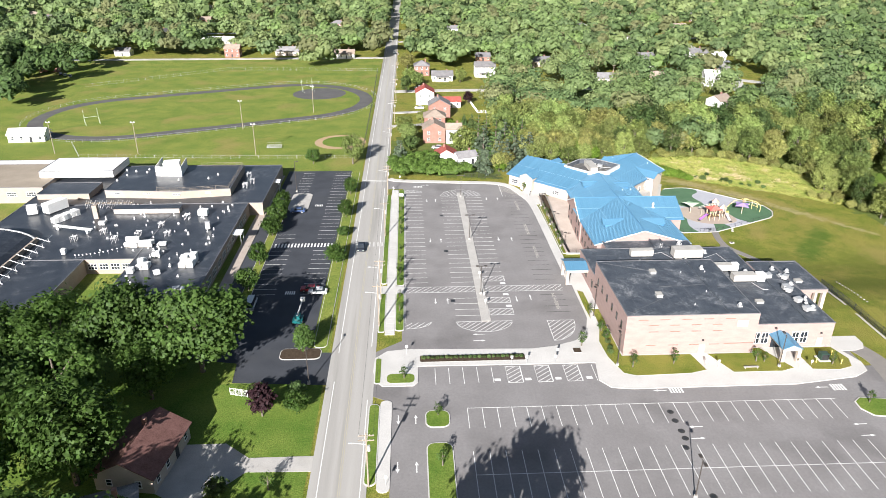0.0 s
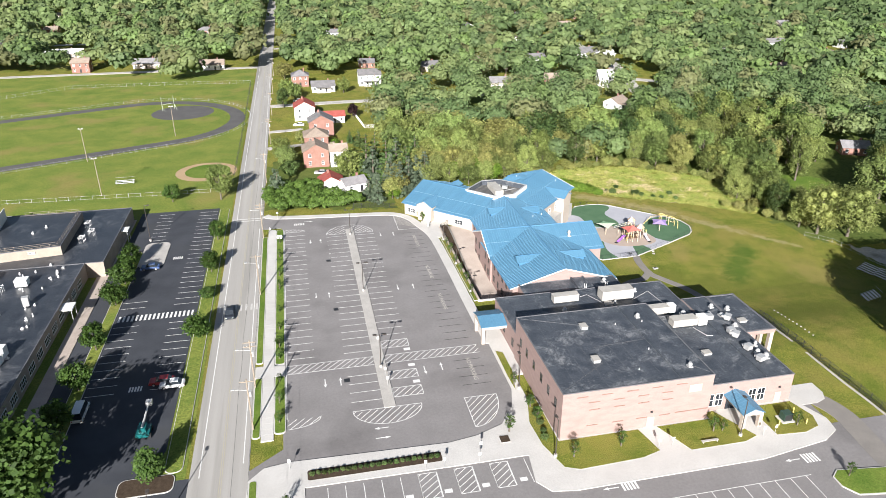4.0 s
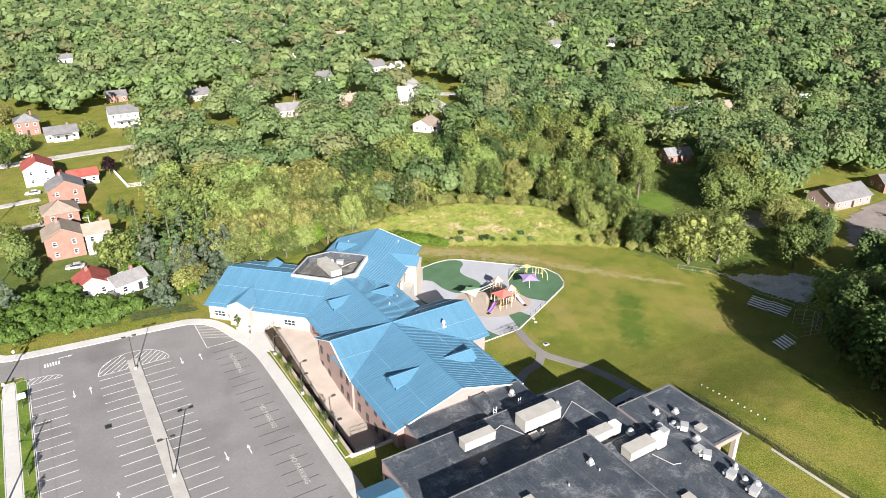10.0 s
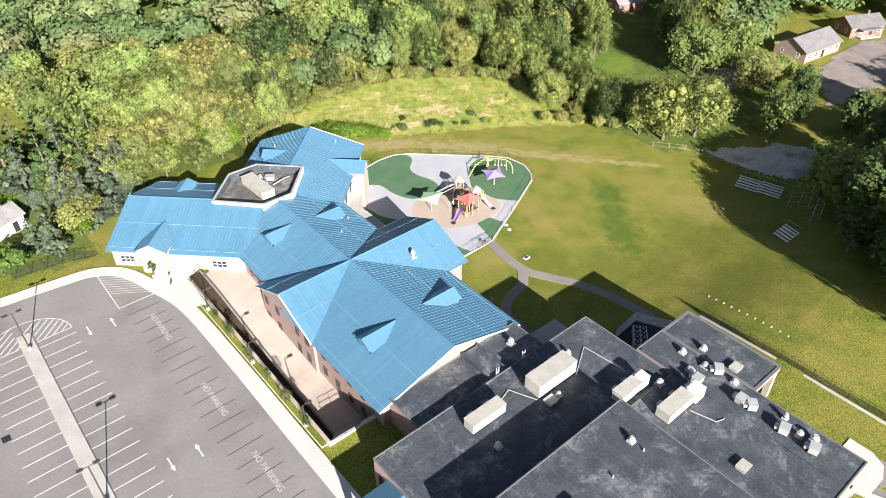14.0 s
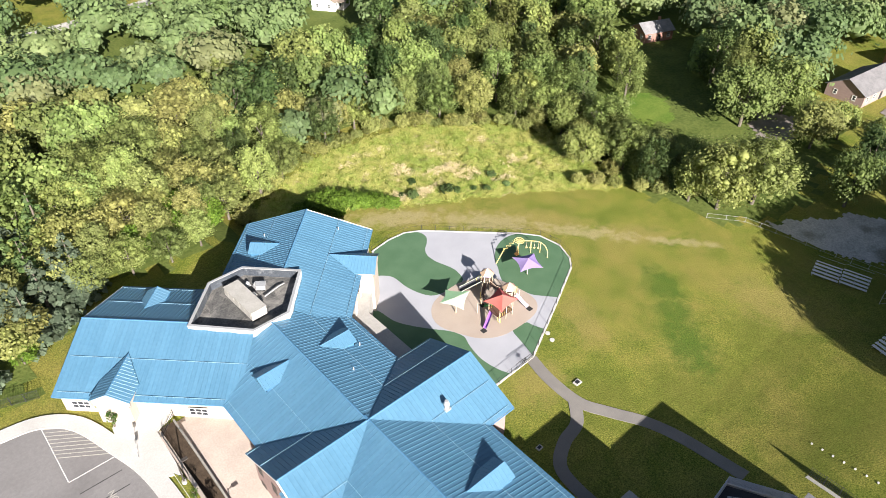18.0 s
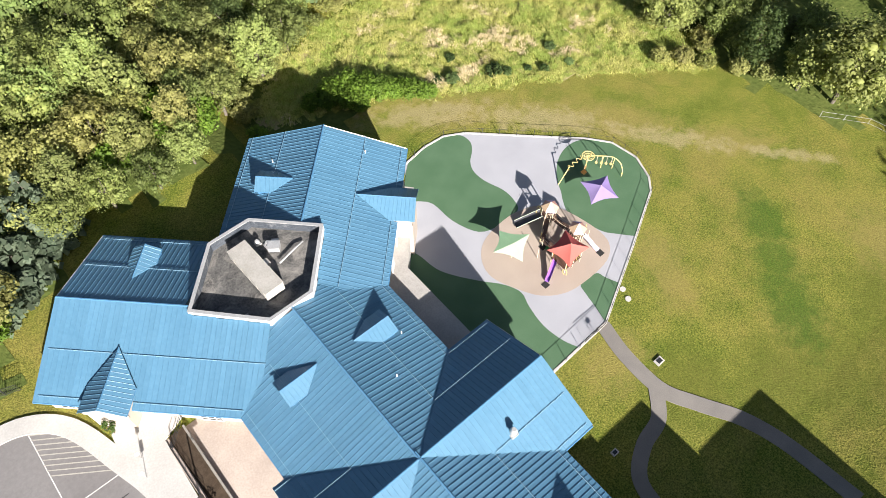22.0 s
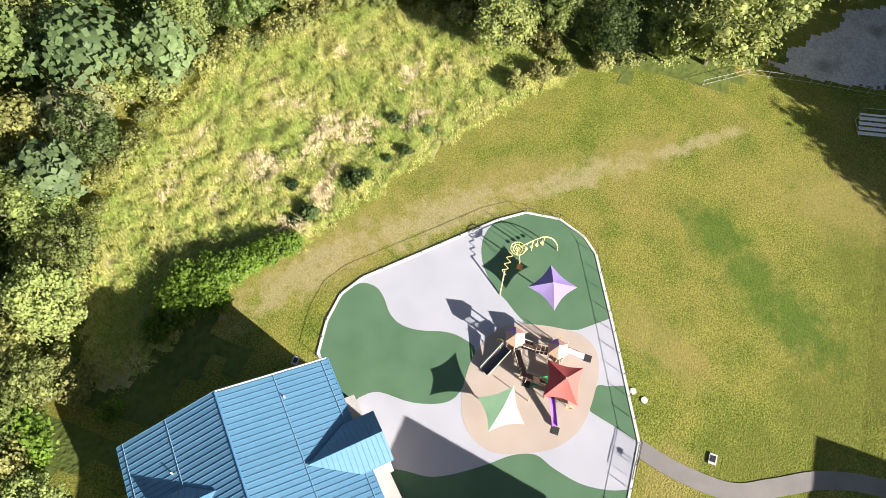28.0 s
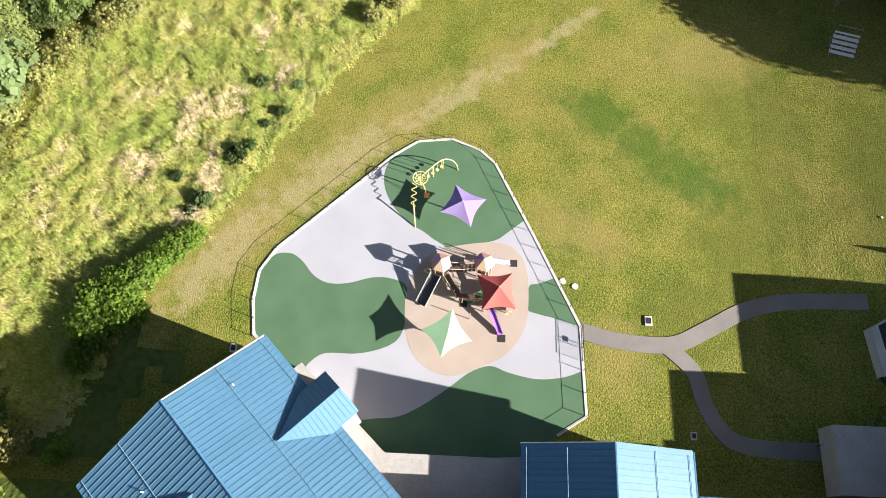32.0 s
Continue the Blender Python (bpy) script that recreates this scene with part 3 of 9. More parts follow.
def hatched(x0, x1, y0, y1, pitch=0.95, slant=1.0, keep=None, border=True, paint=LINE):
    """Diagonal painted bars inside a rectangle, as one marking under the car park."""
    g = Geo()

    def bar(a, b, w=0.13):
        d = (Vector(b) - Vector(a)).normalized() * (w / 2)
        s = Vector((-d.y, d.x))
        p = [Vector(a) + s, Vector(a) - s, Vector(b) - s, Vector(b) + s]
        g.prism([(q.x, q.y) for q in p], 0.002, 0.009)

    c = y0 - slant * x1
    while c < y1 - slant * x0 + slant * 0:
        pts = []
        for k in range(61):
            x = x0 + (x1 - x0) * k / 60
            y = slant * x + c
            if y0 <= y <= y1 and (keep is None or keep(x, y)):
                pts.append((x, y))
        if len(pts) > 1:
            bar(pts[0], pts[-1])
        c += pitch * math.sqrt(1 + slant * slant)
    if border:
        for a, b in (((x0, y0), (x1, y0)), ((x0, y1), (x1, y1))) + ((((x0, y0), (x0, y1)), ((x1, y0), (x1, y1))) if border == 4 else ()):
            bar(a, b, 0.12)
    return part("hatched_marking", g, paint, lot)


hatched(-4.2, 12.6, 147.3, 150.1)
hatched(14.9, 34.0, 147.3, 150.1)
for y0, y1 in ((152.7, 155.4), (141.7, 144.3), (136.1, 138.9)):
    hatched(14.9, 20.4, y0, y1, border=4)
for x0 in (15.6, 21.4, 27.2):
    hatched(x0, x0 + 2.9, 110.3, 115.7, slant=0.8, border=4)
hatched(7.2, 20.0, 213.4, 219.3, keep=lambda x, y: ((x - 13.7) / 6.4) ** 2 + ((y - 213.4) / 5.9) ** 2 < 1 and not 12.6 < x < 14.9, border=False)
hatched(7.2, 19.5, 129.0, 133.3, keep=lambda x, y: ((x - 13.3) / 6.2) ** 2 + ((y - 133.4) / 4.4) ** 2 < 1, border=False)
hatched(-4.2, 1.5, 130.8, 133.4, keep=lambda x, y: ((x + 4.2) / 5.7) ** 2 + ((y - 133.4) / 2.6) ** 2 < 1, border=False)
hatched(-4.2, 1.3, 217.3, 219.3, keep=lambda x, y: ((x + 4.2) / 5.5) ** 2 + ((y - 217.3) / 2.0) ** 2 < 1, border=False)
hatched(27.5, 34.4, 212.9, 224.2, pitch=0.62, slant=-0.7, keep=lambda x, y: ((x - 27.5) / 6.0) ** 2 + ((y - 212.9) / 11.3) ** 2 < 1, border=False, paint=FADED)
hatched(27.4, 34.2, 125.0, 133.2, keep=lambda x, y: ((x - 27.4) / 6.0) ** 2 + ((y - 133.2) / 8.3) ** 2 < 1, border=False)


def arc_line(cx, cy, rx, ry, a0, a1):
    pts = [(cx + rx * math.cos(radians(a0 + (a1 - a0) * i / 20)), cy + ry * math.sin(radians(a0 + (a1 - a0) * i / 20))) for i in range(21)]
    return part("curved_marking", Geo().ribbon(pts, 0.13, 0.009), LINE, lot)


arc_line(13.7, 213.4, 6.5, 6.0, 0, 180)
arc_line(13.3, 133.4, 6.2, 4.4, 180, 360)
arc_line(-4.2, 133.4, 5.7, 2.6, 270, 360)
arc_line(-4.2, 217.3, 5.5, 2.0, 0, 90)
arc_line(27.5, 212.9, 6.0, 11.3, 0, 90)
arc_line(27.4, 133.2, 6.0, 8.3, 270, 360)
marks("marking_edge", lot, [(7.2, 12.4, 213.34, 213.46), (15.0, 20.1, 213.34, 213.46), (7.2, 19.5, 133.36, 133.48), (27.45, 27.57, 213, 224), (27.3, 33.4, 133.16, 133.28), (27.34, 27.46, 125, 133.2), (27.5, 33.4, 212.85, 212.97)])
marks("sign_pad", lot, [(19.1, 20.4, 151.0, 151.9), (19.1, 20.4, 145.3, 146.2), (19.1, 20.4, 139.7, 140.6), (13.0, 14.2, 110.9, 111.7), (19.0, 20.2, 110.9, 111.7), (24.9, 26.1, 110.9, 111.7), (31.0, 32.2, 110.9, 111.7)])


def arrow_mesh(length=2.6):
    g = Geo()
    h = length / 2
    g.prism([(-0.09, -h), (0.09, -h), (0.09, h - 0.9), (-0.09, h - 0.9)], -0.004, 0.003)
    g.prism([(-0.32, h - 0.9), (0.32, h - 0.9), (0, h)], -0.004, 0.003)
    return mesh_of("arrow_marking", g, LINE)


arrow = arrow_mesh()
for x, y, turn in ((2.6, 209.7, 180), (5.4, 209.6, 0), (2.7, 178.1, 180), (5.7, 178, 0), (2.8, 143, 180), (5.7, 143, 0), (22, 210.7, 180), (25.6, 210.4, 0), (22, 178.4, 180), (25.7, 178.2, 0), (22, 143.3, 180), (25.4, 144, 0), (46.7, 95.9, 90), (46.1, 92.9, -90), (76.2, 95.4, 90), (75.9, 92.4, -90), (44.0, 106.6, 90), (75.3, 106.3, 90), (-5.5, 100, 180), (-2.4, 100, 0), (-5.5, 88, 180), (-2.4, 88, 0), (2.5, 224.5, -90), (11.5, 128, 90), (11.5, 125.5, -90)):
    piece("arrow_marking", arrow, lot, (x, y, 0.006), turn)


def words(text, at, size, turn, parent, material=FADED):
    cu = bpy.data.curves.new("lettering", "FONT")
    cu.body, cu.size, cu.align_x, cu.align_y, cu.extrude = text, size, "CENTER", "CENTER", 0.003
    tmp = bpy.data.objects.new("lettering", cu)
    scene.collection.objects.link(tmp)
    me = bpy.data.meshes.new_from_object(tmp.evaluated_get(bpy.context.evaluated_depsgraph_get()))
    bpy.data.objects.remove(tmp)
    me.materials.clear()
    me.materials.append(material)
    ob = new("lettering", me)
    ob.parent = parent
    b = BASE[parent.name]
    ob.matrix_basis = pose(at[0] - b.x, at[1] - b.y, at[2] - b.z, 0, 0, turn)
    return tagged(ob, "faded painted white words " + text)


for y in (204.4, 185.0, 169.5, 142.0):
    words("NO PARKING", (31.0, y, 0.008), 1.25, -90, lot)
for x, y in ((46.9, 106.7), (78.3, 106.2)):
    marks("stop_legend", lot, [(x - 1.1 + 0.55 * i, x - 0.75 + 0.55 * i, y - 1.0, y + 1.0) for i in range(5)])
marks("stop_legend", lot, [(-1.5 + 0.5 * i, -1.2 + 0.5 * i, 222.2, 223.6) for i in range(6)])
for x, y in ((6.7, 196.6), (6.8, 170.8), (6.9, 143.1), (6.6, 121.5)):
    solid("drain_grate", Geo().box(x - 0.55, x + 0.55, y - 0.6, y + 0.6, -0.05, 0.012), DARKMETAL, "dark square cast-iron drain grate in the asphalt", "drain", "drains", base=(x, y, 0))
for x, y in ((43.7, 100.2), (43.7, 97.7), (43.8, 94.9), (43.8, 93.0), (43.0, 90.7), (43.2, 79.6)):
    t = thing("manhole_cover", (x, y, 0), "round iron manhole cover set in dark patched asphalt", "manhole", "manholes")
    part("collar", Geo().prism(circle(x, y, 0.62)[:-1], -0.05, 0.006), BLACKLINE, t)
    part("lid", Geo().prism(circle(x, y, 0.38)[:-1], -0.05, 0.014), DARKMETAL, t)


# ---- kerbs, pavements and planted islands ----
def island(name, poly, label, fill=GREEN_GRASS, z=0.15, rim=0.18, category="planted island"):
    """A kerbed bed: a concrete rim with grass inside."""
    n = len(poly)
    c = Vector((sum(p[0] for p in poly) / n, sum(p[1] for p in poly) / n))
    area = sum(a[0] * b[1] - b[0] * a[1] for a, b in zip(poly, poly[1:] + poly[:1]))
    poly = poly if area > 0 else poly[::-1]
    ins = []
    for i in range(n):
        p, q, r = Vector(poly[i - 1]), Vector(poly[i]), Vector(poly[(i + 1) % n])
        d1, d2 = (q - p).normalized(), (r - q).normalized()
        nn = Vector((-(d1 + d2).y, (d1 + d2).x))
        nn = nn.normalized() * rim / max(0.4, nn.normalized().dot(Vector((-d1.y, d1.x))))
        ins.append((q.x + nn.x, q.y + nn.y))
    ob = solid(name, Geo().prism(poly, -0.3, z), CONCRETE, label, category, kind="structure")
    part("turf", Geo().prism(ins, z - 0.1, z + 0.03), fill, ob)
    return ob


def rounded(x0, x1, y0, y1, r, n=5):
    out = []
    for cx, cy, a in ((x1 - r, y0 + r, -90), (x1 - r, y1 - r, 0), (x0 + r, y1 - r, 90), (x0 + r, y0 + r, 180)):
        out += circle(cx, cy, r, a, a + 90, n)
    return out


def paved(name, poly, label, z=0.14, material=CONCRETE):
    return solid(name, Geo().prism(poly, -0.3, z), material, label, "pavement", kind="structure")


paved("pavement_road_walk", [(-8.7, 128.5), (-6.6, 128.5), (-6.6, 219.6), (-8.7, 219.6)], "pale concrete pavement beside the road")
island("planted_verge", rounded(-10.25, -8.75, 152, 215, 0.6), "narrow grass verge between road and pavement")
island("planted_verge", rounded(-10.25, -8.75, 129.5, 147, 0.6), "narrow grass verge between road and pavement")
island("planted_strip", rounded(-6.55, -4.5, 151.0, 219.4, 0.7), "kerbed grass strip with young trees beside the stalls")
island("planted_strip", rounded(-6.55, -4.5, 130.0, 147.0, 0.7), "kerbed grass strip with young trees beside the stalls")
paved("pavement_link", [(-10.2, 147.1), (-4.5, 147.1), (-4.5, 150.9), (-10.2, 150.9)], "pale concrete crossing link", 0.12)
paved("pavement_median", rounded(12.7, 14.8, 133.3, 216.3, 0.3), "raised concrete median between stall rows", 0.15, PLAINCONC)
paved("pavement_south_walk", rounded(-8.8, -6.7, 82.5, 105.5, 1.0), "pale concrete pavement beside the road")
island("planted_verge", rounded(-10.9, -8.85, 84, 104.5, 1.0), "narrow grass verge between road and pavement")
# corner island and link walk south of the stall rows
paved("pavement_corner", [(-10.6, 115), (-9.9, 111.5), (-8.6, 109.9), (-2.6, 109.9), (-1.8, 111), (-1.8, 116.4), (24, 116.2), (34, 116.2), (33.2, 110.3), (35, 107.8), (39, 107.2), (71, 107.4), (84, 109.3), (87.4, 111.2), (88.0, 114.2), (86.3, 118.4), (86.3, 122), (66, 122), (38.5, 122), (38.5, 138), (40.4, 138), (40.4, 150), (36.6, 150), (36.6, 134), (35.2, 129), (32.0, 124.6), (27, 122.6), (22, 121.8), (-4, 122.6), (-8, 122), (-10.4, 119.5)], "pale concrete walks round the school front")
island("planted_bed", rounded(-1.5, 20.3, 117.6, 120.2, 0.6), "long kerbed planting bed with low shrubs", MULCH)
island("planted_island", rounded(-8.0, -2.3, 110.7, 114.0, 1.2), "small kerbed grass island at the corner")
island("planted_island", rounded(-10.3, -8.9, 110.8, 119.5, 0.6), "small kerbed grass island at the corner")
island("planted_island", rounded(-0.7, 3.7, 97.6, 102.3, 1.4), "small kerbed grass island with a young tree")
island("planted_island", rounded(-0.7, 3.8, 66.0, 93.6, 1.5), "kerbed grass island with young trees")
island("planted_island", [(78.8, 99.5), (80.2, 97.4), (90, 96.0), (90, 101.6), (80.5, 102.8), (78.9, 101.6)], "kerbed grass island with a young tree")
# lawns in front of the gym
for poly in ([(38.6, 112.2), (36.9, 118), (36.6, 124), (38.2, 130), (40.1, 131), (40.1, 118.4), (54.4, 118.4), (55.6, 112.6), (52, 111.6), (41, 111.2)], [(57.6, 118.4), (67.6, 118.4), (67.6, 120.2), (69.6, 120.2), (73.4, 112.6), (70.5, 111.6), (60.5, 111.6)], [(76.3, 119.9), (84.8, 119.9), (86.2, 115.4), (85.2, 112.6), (82, 111.6), (76.6, 112.0)], [(37.2, 133), (38.6, 139.5), (38.6, 146), (37.0, 147), (36.9, 138)]):
    island("planted_lawn", poly, "mown lawn bed against the school wall", GRASS, 0.16, 0.15)
# curving walk round the north end, and walk along the east kerb
KERB_N = smooth([(-9.8, 231.5), (-7.5, 229.6), (0, 228.4), (11.7, 227.2), (22, 226.2), (27.6, 225.1), (31.5, 221.5), (34.0, 214.5), (36.1, 206), (36.6, 190), (36.7, 170), (36.9, 151)], 5)
solid("pavement_curved_walk", Geo().ribbon(KERB_N, 2.3, 0.14, 0.4), CONCRETE, "pale concrete walk curving round the car park", "pavement", kind="structure")
paved("pavement_entrance", [(34.5, 214.5), (35.3, 206.5), (38.9, 204.5), (39.2, 213), (45, 215.5), (43, 219), (38.5, 221.5), (36.0, 219.0), (34.8, 217.5)], "pale concrete entrance apron", 0.145)
paved("pavement_canopy", [(36.0, 150.0), (40.5, 149.5), (40.5, 156.5), (36.0, 156.5)], "pale concrete under the entrance canopy", 0.145)
island("planted_strip", [(38.0, 205.5), (39.2, 203), (39.2, 168.0), (38.2, 168.0)], "narrow grass strip with young trees along the retaining wall", GRASS, 0.14, 0.08)

# ---- old dark car park across the road ----
old_lot = solid("pavement_old_car_park", Geo().prism([(-48.9, 121), (-38, 119), (-37.5, 112.4), (-19.4, 111.0), (-19.4, 122.2), (-26, 122.4), (-23.8, 130), (-23.6, 241), (-46.0, 241), (-46.0, 199.2), (-48.9, 199)], -0.35, -0.005), DARK_ASPHALT, "dark sealed asphalt car park with white stall lines", "car park", kind="structure")
rows = []
for i in range(34):
    y = 238.5 - 2.75 * i
    if 174 < y < 179 or y < 128:
        continue
    rows.append((-29.2, -24.0, y - W / 2, y + W / 2))
    if y < 212 and not 184 < y < 202:
        rows.append((-40.6, -35.4, y - W / 2, y + W / 2))
    if y > 216:
        rows.append((-40.6, -36.4, y - W / 2, y + W / 2))
marks("stall_line", old_lot, rows)
marks("zebra_bar", old_lot, [(-40.2 + 0.9 * i, -39.75 + 0.9 * i, 174.8, 177.3) for i in range(18)])
for x, y in ((-31.5, 206.5), (-31.8, 148.5)):
    marks("stop_legend", old_lot, [(x - 1.2 + 0.5 * i, x - 0.9 + 0.5 * i, y - 0.8, y + 0.8) for i in range(5)])
paved("pavement_school_walk", [(-49.6, 130), (-46.8, 130), (-46.8, 236), (-47.3, 236), (-47.3, 198.9), (-49.6, 198.9)], "grey-pink paved walk along the old school", 0.12, TANCONC)
island("planted_strip", rounded(-43.3, -40.9, 124, 212, 1.0), "grass strip with round trees beside the old car park", SPORT, 0.1, 0.1)
paved("pavement_island", rounded(-41.0, -34.6, 202.0, 217.5, 2.0), "grey concrete island in the old car park", 0.13, PLAINCONC)
island("planted_verge", rounded(-23.4, -20.6, 124, 240, 1.2), "grass verge with trees between road and old car park", SPORT, 0.1, 0.1)
island("planted_island", rounded(-29.9, -21.5, 119.8, 123.8, 1.2), "kerbed bare island at the old car park mouth", MULCH, 0.12, 0.14)
# front garden drive
paved("pavement_drive", [(-43, 84), (-42, 95.0), (-34.5, 95.0), (-30, 91.3), (-19.4, 91.3), (-19.4, 87.7), (-29.8, 88.0), (-33, 84.5), (-38, 81)], "pale concrete house drive", 0.02, PLAINCONC)

# ---- sports ground ----
TC, TA = (-98.0, 341.0), 23.5


def stadium(r, half):
    pts = circle(half, 0, r, -90, 90, 20) + circle(-half, 0, r, 90, 270, 20)
    c, s = math.cos(radians(TA)), math.sin(radians(TA))
    return [(TC[0] + x * c - y * s, TC[1] + x * s + y * c) for x, y in pts]


track = solid("pavement_running_track", Geo().prism(stadium(42, 38), -0.3, -0.01), TRACK, "dark oval running track", "running track", kind="structure")
part("infield", Geo().prism(stadium(35.5, 38), -0.2, 0.02), SPORT, track, "mown green grass infield")
solid("pavement_throwing_area", Geo().prism(circle(-50, 372, 14)[:-1], -0.3, 0.03), TRACK, "dark asphalt area at the end of the oval", "pavement", kind="structure")
ball = solid("ground_ball_infield", Geo().prism(circle(-31, 279, 10.5)[:-1], -0.3, -0.03), CLAY, "tan clay arc of the ball infield", "ball field", kind="structure")
part("infield", Geo().prism(circle(-30.6, 279.4, 7.8)[:-1], -0.2, 0.0), GREEN_GRASS, ball, "mown grass inside the clay")

# ---- play area floor ----
PZ = -4.5
KERB = [(88.0, 230.2), (92.6, 231.0), (96.4, 230.8), (99.5, 229.1), (107.4, 221.4), (113.6, 215.4), (115.9, 212.3), (116.5, 207.8), (114.9, 203.9), (113.0, 201.9), (103.3, 197.1), (91.1, 191.3), (80.5, 190.9), (78.2, 194.3), (70, 203), (71.5, 211.5), (84.5, 225.5)]
RUBBER = mat("grey_rubber", (0.36, 0.36, 0.385), (0.41, 0.41, 0.435), 4, 0.08, 0.9, 0.15, 0.2)
GREENRUBBER = mat("green_rubber", (0.07, 0.138, 0.072), (0.095, 0.168, 0.094), 4, 0.08, 0.9, 0.15, 0.2)
TANRUBBER = mat("tan_rubber", (0.37, 0.30, 0.245), (0.43, 0.355, 0.295), 4, 0.08, 0.9, 0.15, 0.2)
play = solid("pavement_play_area", Geo().prism(KERB, PZ - 0.3, PZ + 0.02), RUBBER, "grey rubber playground floor with green and tan shapes", "play floor", kind="structure")
part("green_area", Geo().prism(smooth([(88.4, 230.0), (92.6, 230.8), (96.3, 230.6), (98.6, 229.2), (98.9, 227.2), (97.9, 225.6), (96.1, 224.0), (95.2, 222.1), (95.3, 219.7), (96.2, 216.6), (96.1, 214.2), (95.1, 212.4), (91.4, 212.2), (88.2, 213.3), (86.6, 217.2), (86.4, 221.5), (85.0, 223.4), (83.6, 224.6)], 4, True), PZ - 0.1, PZ + 0.026), GREENRUBBER, play)
part("green_area", Geo().prism(smooth([(113.3, 215.7), (111.1, 216.4), (108.7, 216.2), (106.2, 215.0), (103.9, 212.8), (102.6, 210.7), (101.5, 209.2), (100.5, 207.0), (101.2, 204.5), (101.9, 201.7), (103.1, 200.1), (104.9, 198.0)], 4) + [(113.0, 202.0), (114.8, 203.9), (116.3, 207.8), (115.8, 212.3)], PZ - 0.1, PZ + 0.026), GREENRUBBER, play)
part("green_area", Geo().prism(smooth([(78.0, 219.2), (79.0, 215.8), (79.4, 212.6), (80.6, 210.1), (82.8, 207.0), (84.9, 204.4), (85.8, 202.0), (85.1, 199.8), (84.5, 196.5), (84.9, 193.3), (85.8, 191.1)], 4) + [(80.5, 191.0), (78.2, 194.3), (75.8, 197.0), (74.6, 212.9)], PZ - 0.1, PZ + 0.026), GREENRUBBER, play)
part("green_area", Geo().prism(smooth([(97.2, 194.2), (96.4, 196.1), (96.0, 197.4), (94.3, 197.5), (92.9, 197.6), (92.4, 196.2), (91.9, 194.1), (91.2, 191.5)], 4), PZ - 0.1, PZ + 0.03), GREENRUBBER, play)
part("tan_area", Geo().prism(smooth([(92.8, 212.5), (95.0, 212.3), (98.0, 211.2), (100.0, 209.2), (101.1, 205.7), (101.6, 201.8), (100.9, 199.4), (98.7, 197.9), (95.0, 197.5), (90.7, 197.9), (87.5, 199.9), (85.6, 203.1), (84.4, 206.4), (85.0, 209.1), (86.9, 211.2), (89.6, 212.2)], 4, True), PZ - 0.1, PZ + 0.034), TANRUBBER, play)
part("kerb", Geo().ribbon(KERB[:14], 0.32, PZ + 0.1, 0.3), CONCRETE, play, "pale concrete edge kerb")
patio = paved("pavement_patio", [(75, 197), (75, 213.2), (84.2, 223.2), (80, 228), (60, 212), (60, 197)], "pale paved patio behind the school", PZ + 0.04, PLAINCONC)
paved("pavement_rear_slab", [(73, 165.5), (80.2, 165.3), (80.2, 157), (73, 157)], "pale paved slab behind the school", land(78, 162) + 0.35, PLAINCONC)
solid("pavement_path", Geo().ribbon(smooth([(90.6, 191.4), (89.5, 186.5), (89.4, 180.5), (91.4, 176.2), (94.1, 171.2), (95.4, 165.6), (95.4, 157.1)], 8), 2.0, lambda x, y: land(x, y) + 0.03, 0.2), PATHMAT, "curving grey asphalt path over the lawn", "path", kind="structure")
solid("pavement_path_branch", Geo().ribbon(smooth([(89.2, 181.2), (86.2, 178.2), (82.3, 177.2), (78.9, 175.0), (77.9, 171.3), (77.8, 165.0)], 8), 1.9, lambda x, y: land(x, y) + 0.034, 0.2), PATHMAT, "curving grey asphalt path over the lawn", "path", kind="structure")
solid("pavement_service_path", Geo().ribbon(smooth([(88.8, 121.5), (90.6, 118.4), (91.6, 114.5), (91.2, 110), (90.4, 104), (90.2, 98)], 6), 4.2, 0.02, 0.2), PATHMAT, "grey asphalt service path beside the lawn", "path", kind="structure")
paved("pavement_east_slab", [(84.9, 118.5), (89.5, 118.4), (91.6, 119.2), (92.6, 121.0), (92.6, 124), (86, 124)], "pale concrete slab by the side door", 0.05)
# side streets among the houses
for pts, w in ((((-10.3, 376), (30, 379), (70, 377), (120, 385)), 6.0), (((178, 352), (183, 385), (190, 408), (205, 470), (215, 600)), 9.0), (((190, 405), (215, 385), (235, 372)), 7.0), (((-10.3, 328), (4, 330)), 3.5), (((-10.3, 303), (4, 306)), 3.5), (((174, 249), (168, 243), (164, 236)), 3.0), (((-240, 480), (-19.4, 486)), 6.0), (((-19.4, 620), (-300, 600)), 6.0), (((-10.3, 560), (160, 585), (330, 560)), 6.0)):
    solid("road_side", Geo().ribbon(smooth(pts, 6), w, lambda x, y: land(x, y) + 0.06, 0.2), GRAVEL, "pale grey side street or drive between houses", "road", kind="structure")


